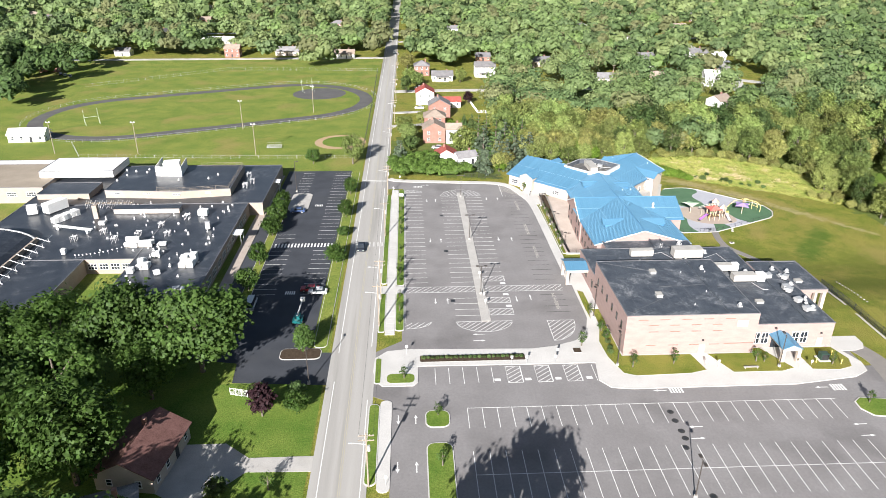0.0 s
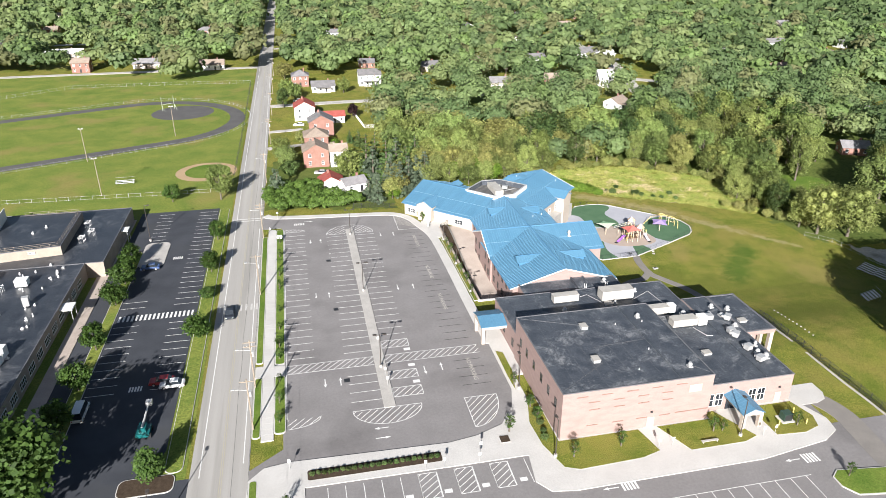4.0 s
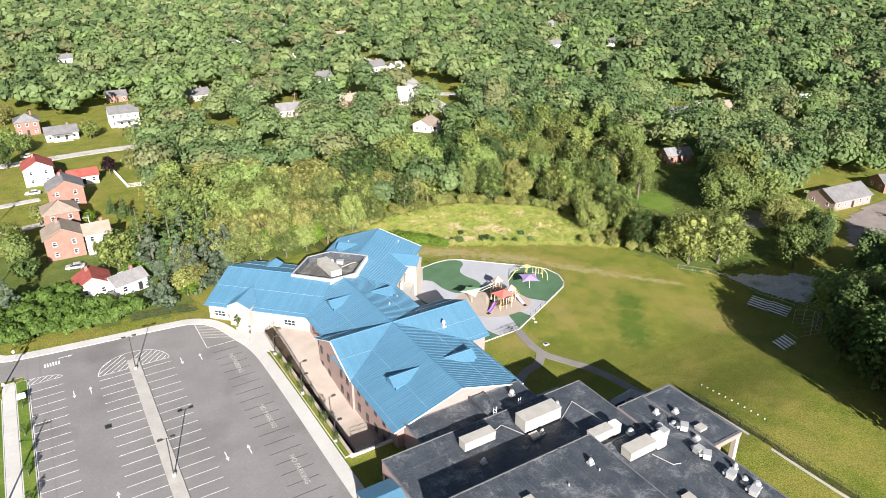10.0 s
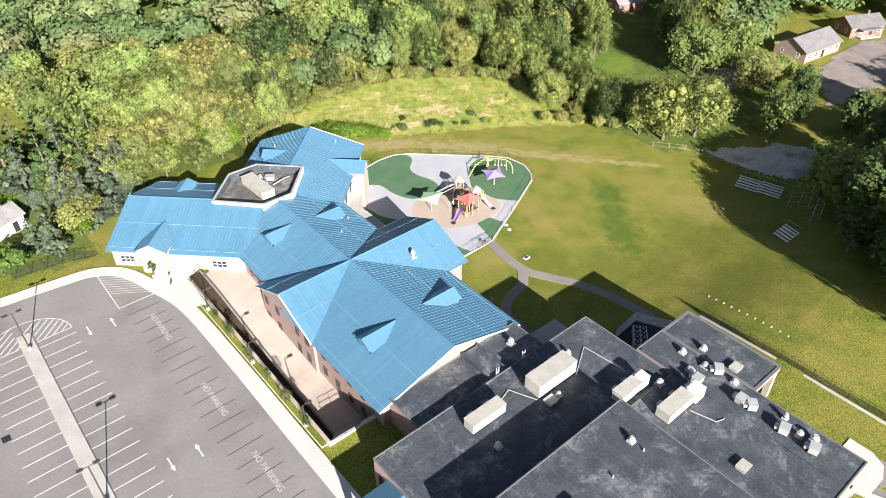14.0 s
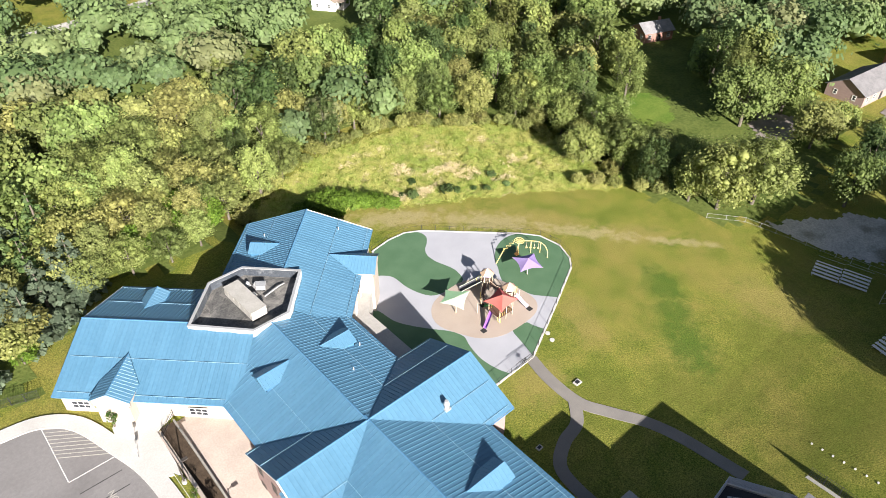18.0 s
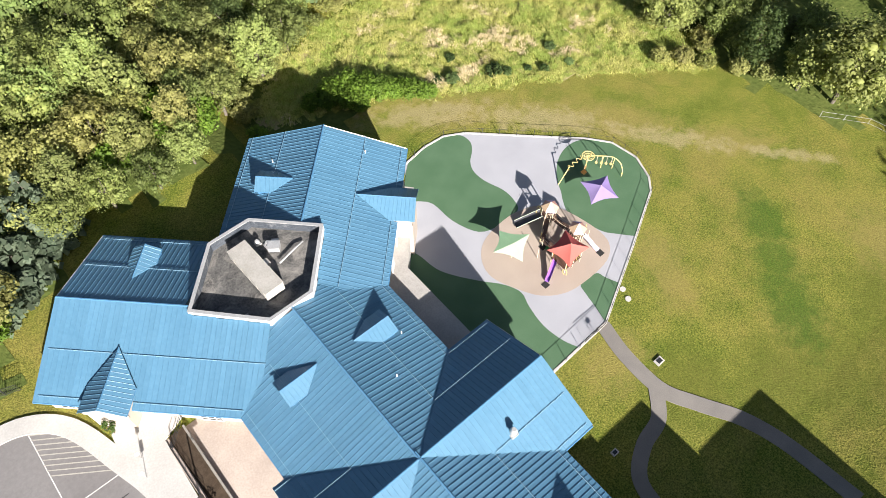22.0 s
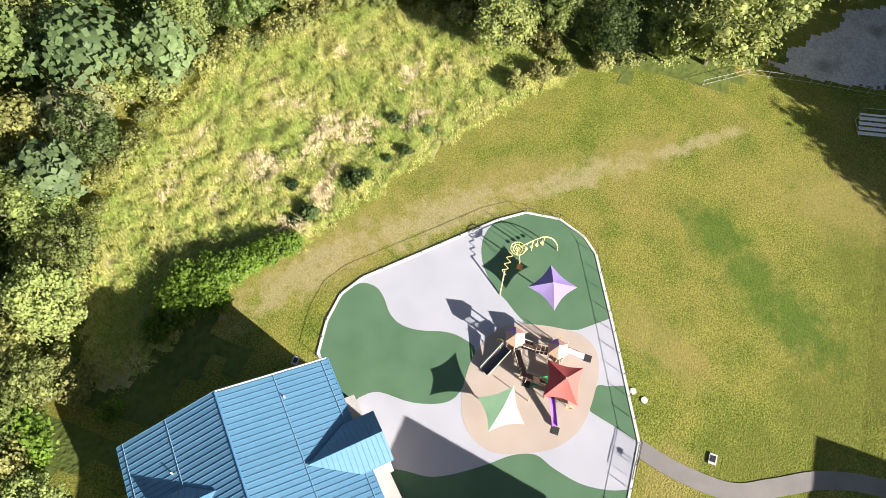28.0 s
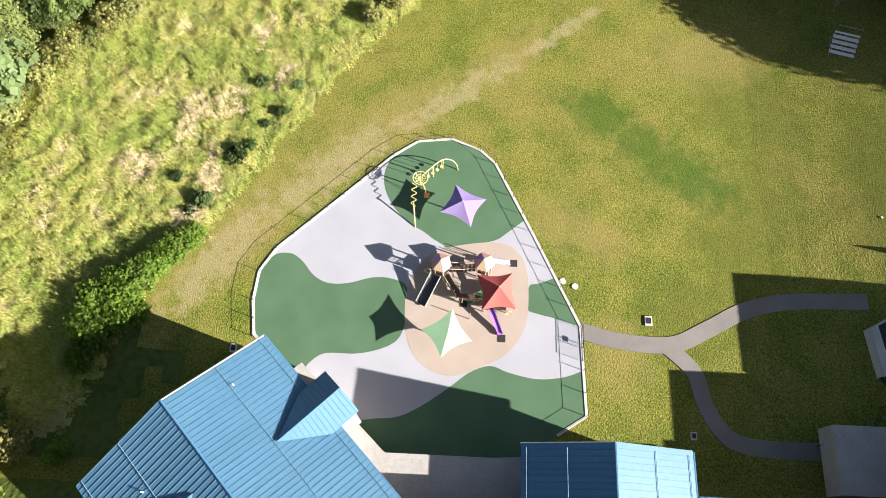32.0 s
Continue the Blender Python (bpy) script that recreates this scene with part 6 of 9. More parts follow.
t = thing("clerestory_box", (-79, 192.6, OLDZ + 0.03), "long low white clerestory box on the old roof", "clerestory")
part("casing", Geo().box(-88.4, -69.8, 191.4, 194.0, OLDZ + 0.03, OLDZ + 1.5), CREAM, t)
part("lid", Geo().box(-88.7, -69.5, 191.1, 194.3, OLDZ + 1.5, OLDZ + 1.62), BLACKROOF, t)
for k in range(9):
    part("louvre", Geo().box(-87.8 + 2.0 * k, -86.4 + 2.0 * k, 191.3, 191.42, OLDZ + 0.5, OLDZ + 1.2), METAL, t)
for x, y, l in ((-51.2, 201.2, 3.2), (-51.6, 178.1, 3.4), (-48.3, 221, 3.0)):
    t = thing("entrance_canopy", (x, y, 0), "white flat canopy over the old school's side door", "canopy", "entrance canopies")
    part("slab", Geo().box(x - 1.0, x + 2.6, y - l / 2, y + l / 2, 3.2, 3.5), WHITE, t)
    for dy in (-l / 2 + 0.25, l / 2 - 0.25):
        part("post", Geo().tube((x + 2.3, y + dy, 0), (x + 2.3, y + dy, 3.2), 0.08, 0.08, 8), METAL, t)
rnd = random.Random(5)
white_unit = rooftop_unit((-80.5, 222, OLDZ + 2.43), (5, 4, 3.4), 10, "white boxy rooftop unit on the old school", WHITE, 2)
for x, y, l, w, h, turn in ((-62.4, 189.4, 2.6, 2.0, 1.5, 0), (-58.4, 178.8, 1.2, 1.0, 2.0, 10), (-67.5, 168.5, 2.0, 1.0, 0.6, 0), (-56.0, 142.0, 1.4, 1.2, 1.2, 15), (-54.2, 141.6, 1.4, 1.2, 1.2, 5), (-63.5, 151.5, 1.4, 1.2, 0.8, 30), (-70.0, 152.5, 1.5, 1.4, 1.1, 0), (-88.5, 183.0, 1.6, 1.2, 0.8, 0), (-90.5, 163.8, 1.0, 0.9, 1.3, 0)):
    rooftop_unit((x, y, OLDZ + 0.03 if x > -118 else OLDZ + 1.23), (l, w, h), turn, "white rooftop unit on the old school", rnd.choice((WHITE, METAL, WHITE)), 1)
for i in range(120):
    x, y = rnd.uniform(-96, -55), rnd.uniform(140, 200)
    if not (-85 < x < -71 and 138 < y < 162) and not (x < -85 and y < 178):
        mushroom_vent((x, y, OLDZ + 0.03), rnd.choice((0.16, 0.2, 0.3)), rnd.choice((0.4, 0.5, 0.8)), "small pale roof vent on the old school")
for i in range(14):
    x, y = rnd.uniform(-98, -63), rnd.uniform(213, 229)
    mushroom_vent((x, y, OLDZ + 2.43), 0.28, 0.6, "small pale roof vent on the old school")


# ---- houses ----


def house(x, y, w, d, turn, storeys=1, wall=WHITE, roof=SLATE, hip=False, label="", porch=False, chimney=True, pitch=0.55):
    """A house with a ridge along its own x."""
    z = min(land(x + dx, y + dy) for dx in (-w / 2, w / 2) for dy in (-d / 2, d / 2))
    h = 2.8 * storeys + 0.3
    t = thing("house", (x, y, z), label, "house", "houses of the neighbourhood")
    m = pose(x, y, z, 0, 0, turn)

    def put(name, vs, fs, material, lab=""):
        return part(name, Geo().add([m @ Vector(v) for v in vs], fs), material, t, lab)

    def bx(name, x0, x1, y0, y1, z0, z1, material):
        return put(name, [(a, b, c) for c in (z0, z1) for a, b in ((x0, y0), (x1, y0), (x1, y1), (x0, y1))], [(3, 2, 1, 0), (4, 5, 6, 7), (0, 1, 5, 4), (1, 2, 6, 5), (2, 3, 7, 6), (3, 0, 4, 7)], material)

    rise = d / 2 * pitch
    i = d / 2 if hip else 0.0
    if hip:
        bx("wall", -w / 2, w / 2, -d / 2, d / 2, -0.6, h, wall)
    else:
        prof = [(-d / 2, -0.6), (d / 2, -0.6), (d / 2, h), (0, h + rise - 0.12), (-d / 2, h)]
        put("wall", [(sx * w / 2, yy, zz) for sx in (-1, 1) for yy, zz in prof], [(0, 1, 2, 3, 4)[::-1], (5, 6, 7, 8, 9), (1, 0, 5, 6), (2, 1, 6, 7), (3, 2, 7, 8), (4, 3, 8, 9), (0, 4, 9, 5)], wall)
    o = 0.45
    k = o * pitch
    for s in (1, -1):
        q = [(-w / 2 - o, s * (d / 2 + o), h - k), (w / 2 + o, s * (d / 2 + o), h - k), (w / 2 + o - (i + o if hip else 0), 0, h + rise), (-w / 2 - o + (i + o if hip else 0), 0, h + rise)]
        put("roof_slope", q + [(a, b, c + 0.16) for a, b, c in q], [(0, 1, 2, 3), (7, 6, 5, 4), (0, 4, 5, 1), (1, 5, 6, 2), (2, 6, 7, 3), (3, 7, 4, 0)], roof)
    if hip:
        for s in (1, -1):
            q = [(s * (w / 2 + o), -d / 2 - o, h - k), (s * (w / 2 + o), d / 2 + o, h - k), (s * (w / 2 - i), 0, h + rise)]
            put("roof_hip", q + [(a, b, c + 0.16) for a, b, c in q], [(0, 1, 2), (5, 4, 3), (0, 3, 4, 1), (1, 4, 5, 2), (2, 5, 3, 0)], roof)
    if chimney:
        bx("chimney", w * 0.2, w * 0.2 + 0.7, 0.3, 1.0, h, h + rise + 0.9, REDBRICK)
    b = BASE[t.name]
    nwin = max(2, int(w / 3))
    for st in range(storeys):
        for j in range(nwin):
            xx = -w / 2 + w * (j + 0.5) / nwin
            if st == 0 and j == nwin // 2:
                p = m @ Vector((xx, -d / 2 - 0.02, 0.1))
                part("door", Geo().obox(p + Vector((0, 0, 1.05)), (1.0, 0.12, 2.1), turn), DARKMETAL if wall is not DARKMETAL else WHITE, t)
                continue
            p = m @ Vector((xx, -d / 2 - 0.01, 1.0 + 2.8 * st))
            window(t, p, turn, 1.1, 1.35, 1, 2)
        for s in (1, -1):
            for yy in (-d / 4, d / 4):
                p = m @ Vector((s * (w / 2 + 0.01), yy, 1.0 + 2.8 * st))
                window(t, p, turn + 90 * s, 1.0, 1.3, 1, 2)
    if porch:
        bx("porch_floor", -w * 0.3, w * 0.3, -d / 2 - 2.2, -d / 2, -0.4, 0.25, PLAINCONC)
        bx("porch_roof", -w * 0.32, w * 0.32, -d / 2 - 2.4, -d / 2, 2.5, 2.75, roof)
        for xx in (-w * 0.28, w * 0.28):
            bx("porch_post", xx - 0.09, xx + 0.09, -d / 2 - 2.15, -d / 2 - 1.97, 0.25, 2.5, WHITE)
    return t


HOUSES = [
    (5.5, 350, 10, 9, 90, 2, WHITE, REDSHINGLE, False, "white two-storey house with a red shingle roof", True),
    (18.2, 341, 9, 6, 0, 1, WHITE, REDSHINGLE, False, "white garage with a red shingle roof", False),
    (11.5, 322, 9, 10, 90, 2, REDBRICK, SLATE, False, "brick house with a brown-grey shingle roof", False),
    (8.5, 300, 8.5, 9, 90, 2, REDBRICK, TANSHINGLE, True, "two-storey red brick house with a tan hipped roof", True),
    (7.5, 280, 8.5, 9, 90, 2, REDBRICK, TANSHINGLE, False, "two-storey red brick house with a tan gabled roof", True),
    (15.5, 278, 6, 6.5, 0, 2, WHITE, TANSHINGLE, False, "small white two-storey house with a tan roof", False),
    (11.0, 252, 7, 7.5, 90, 1, WHITE, REDSHINGLE, False, "low white cottage with a red shingle roof", False),
    (18.0, 249, 7.5, 5.5, 20, 1, WHITE, SLATE, False, "small white outbuilding with a grey roof", False),
    (5.5, 425, 9, 9, 0, 2, REDBRICK, SLATE, True, "two-storey red brick house with a grey hipped roof", False),
    (17.0, 408, 12, 8, 0, 1, WHITE, SLATE, False, "white ranch house with a grey roof", True),
    (43, 420, 12, 9, 0, 2, WHITE, SLATE, False, "white gabled house with a grey shingle roof", True),
    (83, 455, 12, 9, 10, 1, CREAM, SLATE, False, "cream house with a grey roof among trees", False),
    (112, 398, 12, 9, -8, 1, CREAM, SLATE, False, "house with a long grey roof among trees", False),
    (149, 450, 12, 10, 5, 2, WHITE, SLATE, False, "white house with a grey gabled roof", True),
    (143, 402, 11, 9, -5, 1, REDBRICK, TANSHINGLE, False, "low brick house with a brown roof", False),
    (169, 390, 8, 9, -10, 2, WHITE, WHITE, False, "tall white house with balcony", True),
    (190, 467, 13, 10, 15, 2, WHITE, SLATE, False, "large white house with blue-grey roof", True),
    (208, 474, 9, 8, 15, 1, WHITE, WHITE, False, "white garage beside the street", False),
    (153, 340, 10, 8, 35, 1, WHITE, TANSHINGLE, False, "white house with a brown roof among trees", True),
    (338, 480, 13, 9, -5, 2, WHITE, SLATE, False, "large white two-storey house with grey roof", False),
    (288, 405, 13, 9, 5, 1, CREAM, TANSHINGLE, False, "cream ranch house with a tan roof", False),
    (263, 299, 12, 9, -20, 1, WHITE, SLATE, False, "white house with a grey shingle roof beside a fenced lawn", True),
    (288, 300, 17, 8, -25, 1, REDBRICK, TANSHINGLE, False, "long low brick house with a brown-grey roof", False),
    (338, 288, 11, 8, -25, 1, WHITE, WHITE, False, "white cottage among tall trees", False),
    (214, 256, 10, 7, -20, 1, REDBRICK, SLATE, False, "dark brick house in tree shade", False),
    (223, 197, 17, 10, -6, 1, BRICK, SLATE, False, "pinkish brick garage with a grey gabled roof beside the yard", False),
    (251, 195, 12, 8, -25, 1, REDBRICK, SLATE, False, "red brick house with a porch beyond the yard", True),
    (-46.5, 91, 13, 9.5, 82, 1, CREAM, BROWNSHINGLE, False, "low house with a brown-red shingle roof beside the drive", False),
    (-47.5, 77, 9, 9, 20, 1, CREAM, SLATE, True, "low house with a dark hipped roof beside the drive", False),
    (-221, 441, 10, 8, 10, 2, REDBRICK, SLATE, False, "red brick two-storey house", False),
    (-198, 500, 10, 8, 0, 1, WHITE, SLATE, False, "small white house among trees", False),
    (-147, 550, 26, 9, 0, 1, CREAM, WHITE, False, "long low building with a white roof", False),
    (-122, 493, 10, 8, 0, 2, REDBRICK, TANSHINGLE, False, "brick house among trees", False),
    (-86, 500, 16, 9, 0, 1, CREAM, SLATE, False, "low house with a grey roof", False),
    (-46, 487, 14, 9, 0, 1, WHITE, TANSHINGLE, False, "low white house with a tan roof", False),
    (-158.5, 286, 14, 7, 5, 1, WHITE, WHITE, False, "white low field shed", False),
]
for hx, hy, hw, hd, ht, hs, hwall, hroof, hhip, hlab, hporch in HOUSES:
    house(hx, hy, hw, hd, ht, hs, hwall, hroof, hhip, hlab, hporch, "shed" not in hlab and "garage" not in hlab)
rnd = random.Random(11)
FAR = []
for k in range(400):
    ang, dist = radians(rnd.uniform(-36, 74)), rnd.uniform(470, 950)
    x, y = dist * math.sin(ang), dist * math.cos(ang)
    if len(FAR) >= 62 or abs(x + 15) < 22 or y < 150 or (x < 0 and y < 500) or any(math.hypot(x - a, y - b) < 32 for a, b in FAR) or any(math.hypot(x - q[0], y - q[1]) < 26 for q in HOUSES):
        continue
    FAR.append((x, y))
    house(x, y, rnd.uniform(9, 15), rnd.uniform(7.5, 9.5), rnd.choice((0, 90, 12, 80)), rnd.choice((1, 1, 2)), rnd.choice((WHITE, CREAM, WHITE, REDBRICK)), rnd.choice((SLATE, TANSHINGLE, SLATE)), rnd.random() < 0.25, "distant house among trees", False)


# ---- trees ----
rng = np.random.default_rng(7)


def quads_mesh(name, centres, normals, size, material, extra=None):
    """Leaf clumps as small bent quads. centres, normals: n x 3; size: n."""
    n = len(centres)
    nrm = normals / np.linalg.norm(normals, axis=1, keepdims=True)
    ref = rng.normal(size=(n, 3))
    u = np.cross(nrm, ref)
    u /= np.linalg.norm(u, axis=1, keepdims=True) + 1e-9
    v = np.cross(nrm, u)
    s = size[:, None] / 2
    bend = nrm * s * 0.35
    asp = rng.uniform(0.6, 1.0, (n, 1))
    pts = np.stack([centres - u * s - v * s * asp - bend, centres + u * s - v * s * asp + bend * 0.3, centres + u * s + v * s * asp - bend, centres - u * s + v * s * asp + bend * 0.3], 1).reshape(-1, 3)
    faces = np.arange(4 * n).reshape(-1, 4)
    if extra is not None:
        pts = np.concatenate([pts, extra[0]])
    me = bpy.data.meshes.new(name)
    me.vertices.add(len(pts))
    me.vertices.foreach_set("co", pts.ravel().astype(np.float32))
    loops = faces.ravel()
    starts = np.arange(0, len(loops), 4)
    if extra is not None:
        loops = np.concatenate([loops, (extra[1] + 4 * n).ravel()])
        starts = np.concatenate([starts, 4 * n + 3 * np.arange(len(extra[1]))])
    me.loops.add(len(loops))
    me.loops.foreach_set("vertex_index", loops.astype(np.int32))
    me.polygons.add(len(starts))
    me.polygons.foreach_set("loop_start", starts.astype(np.int32))
    me.materials.append(material)
    me.update(calc_edges=True)
    me.validate()
    return me


def lobes_for(kind, r, h):
    """Lobes (centre, radius) of a crown of radius r in a tree of height h."""
    out = []
    if kind == "round":
        zc, rz = h * 0.58, h * 0.42
        for _ in range(52):
            d = rng.normal(size=3)
            d /= np.linalg.norm(d)
            k = rng.uniform(0.58, 0.84)
            out.append((np.array([d[0] * r * k, d[1] * r * k, zc + d[2] * rz * k * 0.95]), r * rng.uniform(0.18, 0.3)))
    elif kind == "tall":
        for _ in range(40):
            z = rng.uniform(0.2, 0.94)
            w = r * math.sin(math.pi * min(1, z * 0.95)) ** 0.6
            a = rng.uniform(0, 2 * math.pi)
            out.append((np.array([math.cos(a) * w * 0.66, math.sin(a) * w * 0.66, z * h]), r * rng.uniform(0.2, 0.36)))
    else:  # conifer tiers
        for i in range(11):
            z = 0.08 + 0.86 * i / 10
            w = r * (1 - z) ** 0.85
            for j in range(max(3, int(7 * (1 - z)) + 3)):
                a = rng.uniform(0, 2 * math.pi)
                out.append((np.array([math.cos(a) * w * 0.7, math.sin(a) * w * 0.7, z * h]), max(0.3, w * 0.36)))
    return out


def crown_mesh(name, kind, r, h, material, count, leaf, core=0.55):
    lobes = lobes_for(kind, r, h)
    w = np.array([q[1] ** 2 for q in lobes])
    pick = rng.choice(len(lobes), count, p=w / w.sum())
    c = np.array([q[0] for q in lobes])[pick]
    rad = np.array([q[1] for q in lobes])[pick]
    d = rng.normal(size=(count, 3))
    d /= np.linalg.norm(d, axis=1, keepdims=True)
    if kind == "cone":
        d[:, 2] = np.abs(d[:, 2]) * 0.25 - 0.18
    pos = c + d * (rad * rng.uniform(0.5, 1.62, count))[:, None]
    out = pos - np.array([0, 0, h * 0.5])
    nrm = d + 0.25 * out / (np.linalg.norm(out, axis=1, keepdims=True) + 1e-9) + np.array([-0.2, -0.75, 0.7]) + rng.normal(size=(count, 3)) * 0.5
    if kind == "cone":
        nrm = d * 0.6 + np.array([0, 0, 0.8]) + rng.normal(size=(count, 3)) * 0.3
    # a dark inner mass, so that no daylight falls straight through
    ico = bmesh.new()
    bmesh.ops.create_icosphere(ico, subdivisions=1, radius=1)
    iv = np.array([q.co[:] for q in ico.verts])
    itri = np.array([[q.index for q in f.verts] for f in ico.faces])
    ico.free()
    ev = np.concatenate([iv * q[1] * core * (np.array([1, 1, 0.5]) if kind == "cone" else 1) + q[0] for q in lobes])
    et = np.concatenate([itri + len(iv) * i for i in range(len(lobes))])
    return quads_mesh(name, pos, nrm, leaf * rng.uniform(0.6, 1.35, count), material, (ev, et))


def trunk_geo(r, h, kind):
    g = Geo()
    t = max(0.12, h * 0.022)
    g.tube((0, 0, -0.5), (0, 0, h * 0.3), t * 1.25, t, 8)
    if kind == "cone":
        g.tube((0, 0, h * 0.3), (0, 0, h * 0.92), t, t * 0.2, 7)
    else:
        g.tube((0, 0, h * 0.3), (0.1, 0.05, h * 0.72), t, t * 0.35, 7)
        for k in range(5):
            a = 2 * math.pi * k / 5 + 0.4
            g.tube((0, 0, h * (0.24 + 0.05 * k)), (math.cos(a) * r * 0.6, math.sin(a) * r * 0.6, h * (0.5 + 0.06 * k)), t * 0.5, t * 0.15, 6)
    return g


TREES = {}


def tree_kind(key, kind, r, h, material, count, leaf, label, variants=3, core=0.55):
    TREES[key] = []
    for v in range(variants):
        crown = crown_mesh("crown", kind, r * (1 + 0.1 * (v - 1)), h * (1 - 0.06 * (v - 1)), material, count, leaf, core)
        trunk = mesh_of("trunk", trunk_geo(r, h, kind), BARK)
        TREES[key].append((trunk, crown, label))


def tree(key, x, y, scale=1.0, turn=None, z=None, group="trees", rr=None):
    rr = rr or random
    trunk, crown, label = rr.choice(TREES[key])
    kind = "shrub" if "bush" in key else "tree"
    root = new(kind)
    root.empty_display_size = 0.3
    s = scale
    root.matrix_world = pose(x, y, land(x, y) - 0.05 if z is None else z, 0, 0, rr.uniform(0, 360)) @ Matrix.Diagonal((s * rr.uniform(0.92, 1.08), s * rr.uniform(0.92, 1.08), s, 1))
    tagged(root, label, kind, group)
    for nm, me in (("trunk", trunk), ("crown", crown)):
        ob = new(nm, me)
        ob.parent = root
    return root


tree_kind("oak", "round", 6.5, 15, LEAF, 1900, 0.64, "broad leafy green tree with a round crown", 3, 0.55)
tree_kind("bigoak", "round", 8.2, 17, LEAF_GREEN, 6000, 0.48, "broad full-grown green tree with a dense round crown", 2)
tree_kind("gardenoak", "round", 6.5, 15, LEAF_GREEN, 3800, 0.45, "broad dark green garden tree")
tree_kind("fineoak", "round", 6.5, 15, LEAF, 4600, 0.37, "broad leafy green tree with a round crown")
tree_kind("finepale", "round", 5.5, 13, LEAF_PALE, 4300, 0.35, "leafy pale yellow-green tree")
tree_kind("fineash", "tall", 5.4, 17, LEAF, 4600, 0.37, "tall leafy green tree", 2)
tree_kind("finedark", "tall", 4.6, 16, LEAF_DARK, 4100, 0.35, "tall dark green leafy tree", 2)
tree_kind("scrub_bush", "round", 2.3, 3.2, LEAF_PALE, 1400, 0.24, "low pale green scrub at the meadow edge")
tree_kind("pale", "round", 5.5, 13, LEAF_PALE, 1800, 0.62, "leafy pale yellow-green tree")
tree_kind("dark", "tall", 4.6, 16, LEAF_DARK, 1800, 0.62, "tall dark green leafy tree", 3, 0.55)
tree_kind("ash", "tall", 5.4, 17, LEAF, 1900, 0.64, "tall leafy green tree")
tree_kind("spruce", "cone", 4.0, 15, LEAF_DARK, 2200, 0.6, "dark green conical spruce")
tree_kind("bluespruce", "cone", 3.0, 8, LEAF_BLUE, 1300, 0.55, "pale blue-green conical spruce", 2)
tree_kind("young", "round", 0.95, 3.6, LEAF_GREEN, 260, 0.15, "young slender street tree with staked trunk", 3, 0.25)
tree_kind("round", "round", 2.6, 5.6, LEAF_GREEN, 1800, 0.28, "round green street tree")
tree_kind("roundbright", "round", 2.6, 5.6, LEAF_BRIGHT, 1800, 0.28, "round bright green tree at the wood edge")
tree_kind("purple", "round", 2.8, 6.5, LEAF_PURPLE, 900, 0.45, "dark purple-leaved ornamental tree", 1)
tree_kind("brown", "round", 4.0, 10, LEAF_BROWN, 1000, 0.5, "half-bare tree with dry brown leaves", 1)
tree_kind("bush", "round", 2.2, 2.6, LEAF_BRIGHT, 2200, 0.21, "bright green dense bush")
tree_kind("darkbush", "round", 1.8, 2.6, LEAF_DARK, 500, 0.38, "dark green round bush")

# big trees in the front garden and along the old school
for k, x, y, s in (("bigoak", -71, 117, 1.0), ("bigoak", -58, 118, 1.1), ("bigoak", -44, 116.5, 1.1), ("bigoak", -55.5, 86.5, 1.1), ("gardenoak", -84, 112, 1.2), ("bigoak", -75, 96, 1.0), ("gardenoak", -77, 84, 1.2), ("gardenoak", -66, 79, 1.1), ("gardenoak", -51, 68, 1.0), ("gardenoak", -58, 68, 1.1), ("gardenoak", -43, 66, 0.95), ("gardenoak", -89, 97, 1.2), ("gardenoak", -65, 104, 1.1), ("gardenoak", -51, 108, 0.85), ("gardenoak", -83, 125, 0.8), ("purple", -29.8, 102.2, 1.0), ("round", -23.8, 103, 0.85), ("young", -25.5, 84, 1.1), ("darkbush", -33.4, 83.6, 1.0), ("darkbush", -32, 108.5, 0.9), ("darkbush", -24.5, 108, 1.0), ("bush", -84, 134, 1.0), ("ash", -92, 96, 0.9)):
    tree(k, x, y, s)
for y in (203, 193.5, 183, 164, 150, 138):
    tree("round", -42.0, y, 1.12, group="car park trees")
for x, y in ((-22.2, 216), (-22.2, 164.5), (-25, 122.8), (-22.2, 196), (-38.5, 250), (-21.8, 182)):
    tree("round", x, y, 1.05 if y != 182 else 0.6, group="car park trees")
tree("fineoak", -23.8, 249, 0.78)
for y in (201, 190, 183, 172, 164.2, 157.3, 153.0, 145, 138.5, 133, 210):
    tree("young", -5.6, y, random.uniform(0.6, 0.95), group="young trees in the strip")
for y in (200, 194.5, 189, 183, 177.5, 172):
    tree("young", 38.6, y, random.uniform(0.7, 1.0), group="young trees along the wall")
for x, y in ((41.0, 114.2), (49.6, 115), (66.6, 115.2), (68.2, 115), (32.6, 122.4), (38.2, 128), (37.4, 135), (81.5, 101.2), (81.6, 113.6), (1.6, 101), (1.8, 88), (-4.5, 112.4), (35.2, 217.6), (35, 221.4), (38.2, 124)):
    tree("young", x, y, random.uniform(0.75, 1.1), group="young trees by the school")
for i in range(22):
    tree("darkbush", -0.6 + 0.95 * i, 118.9, 0.24, group="low shrubs", z=0.1)
for x, y in ((37.9, 119.5), (38.3, 121), (38.4, 125.5), (38.8, 126.6), (38.7, 130), (38.4, 123.2)):
    tree("darkbush", x, y, 0.35, group="low shrubs", z=0.1)

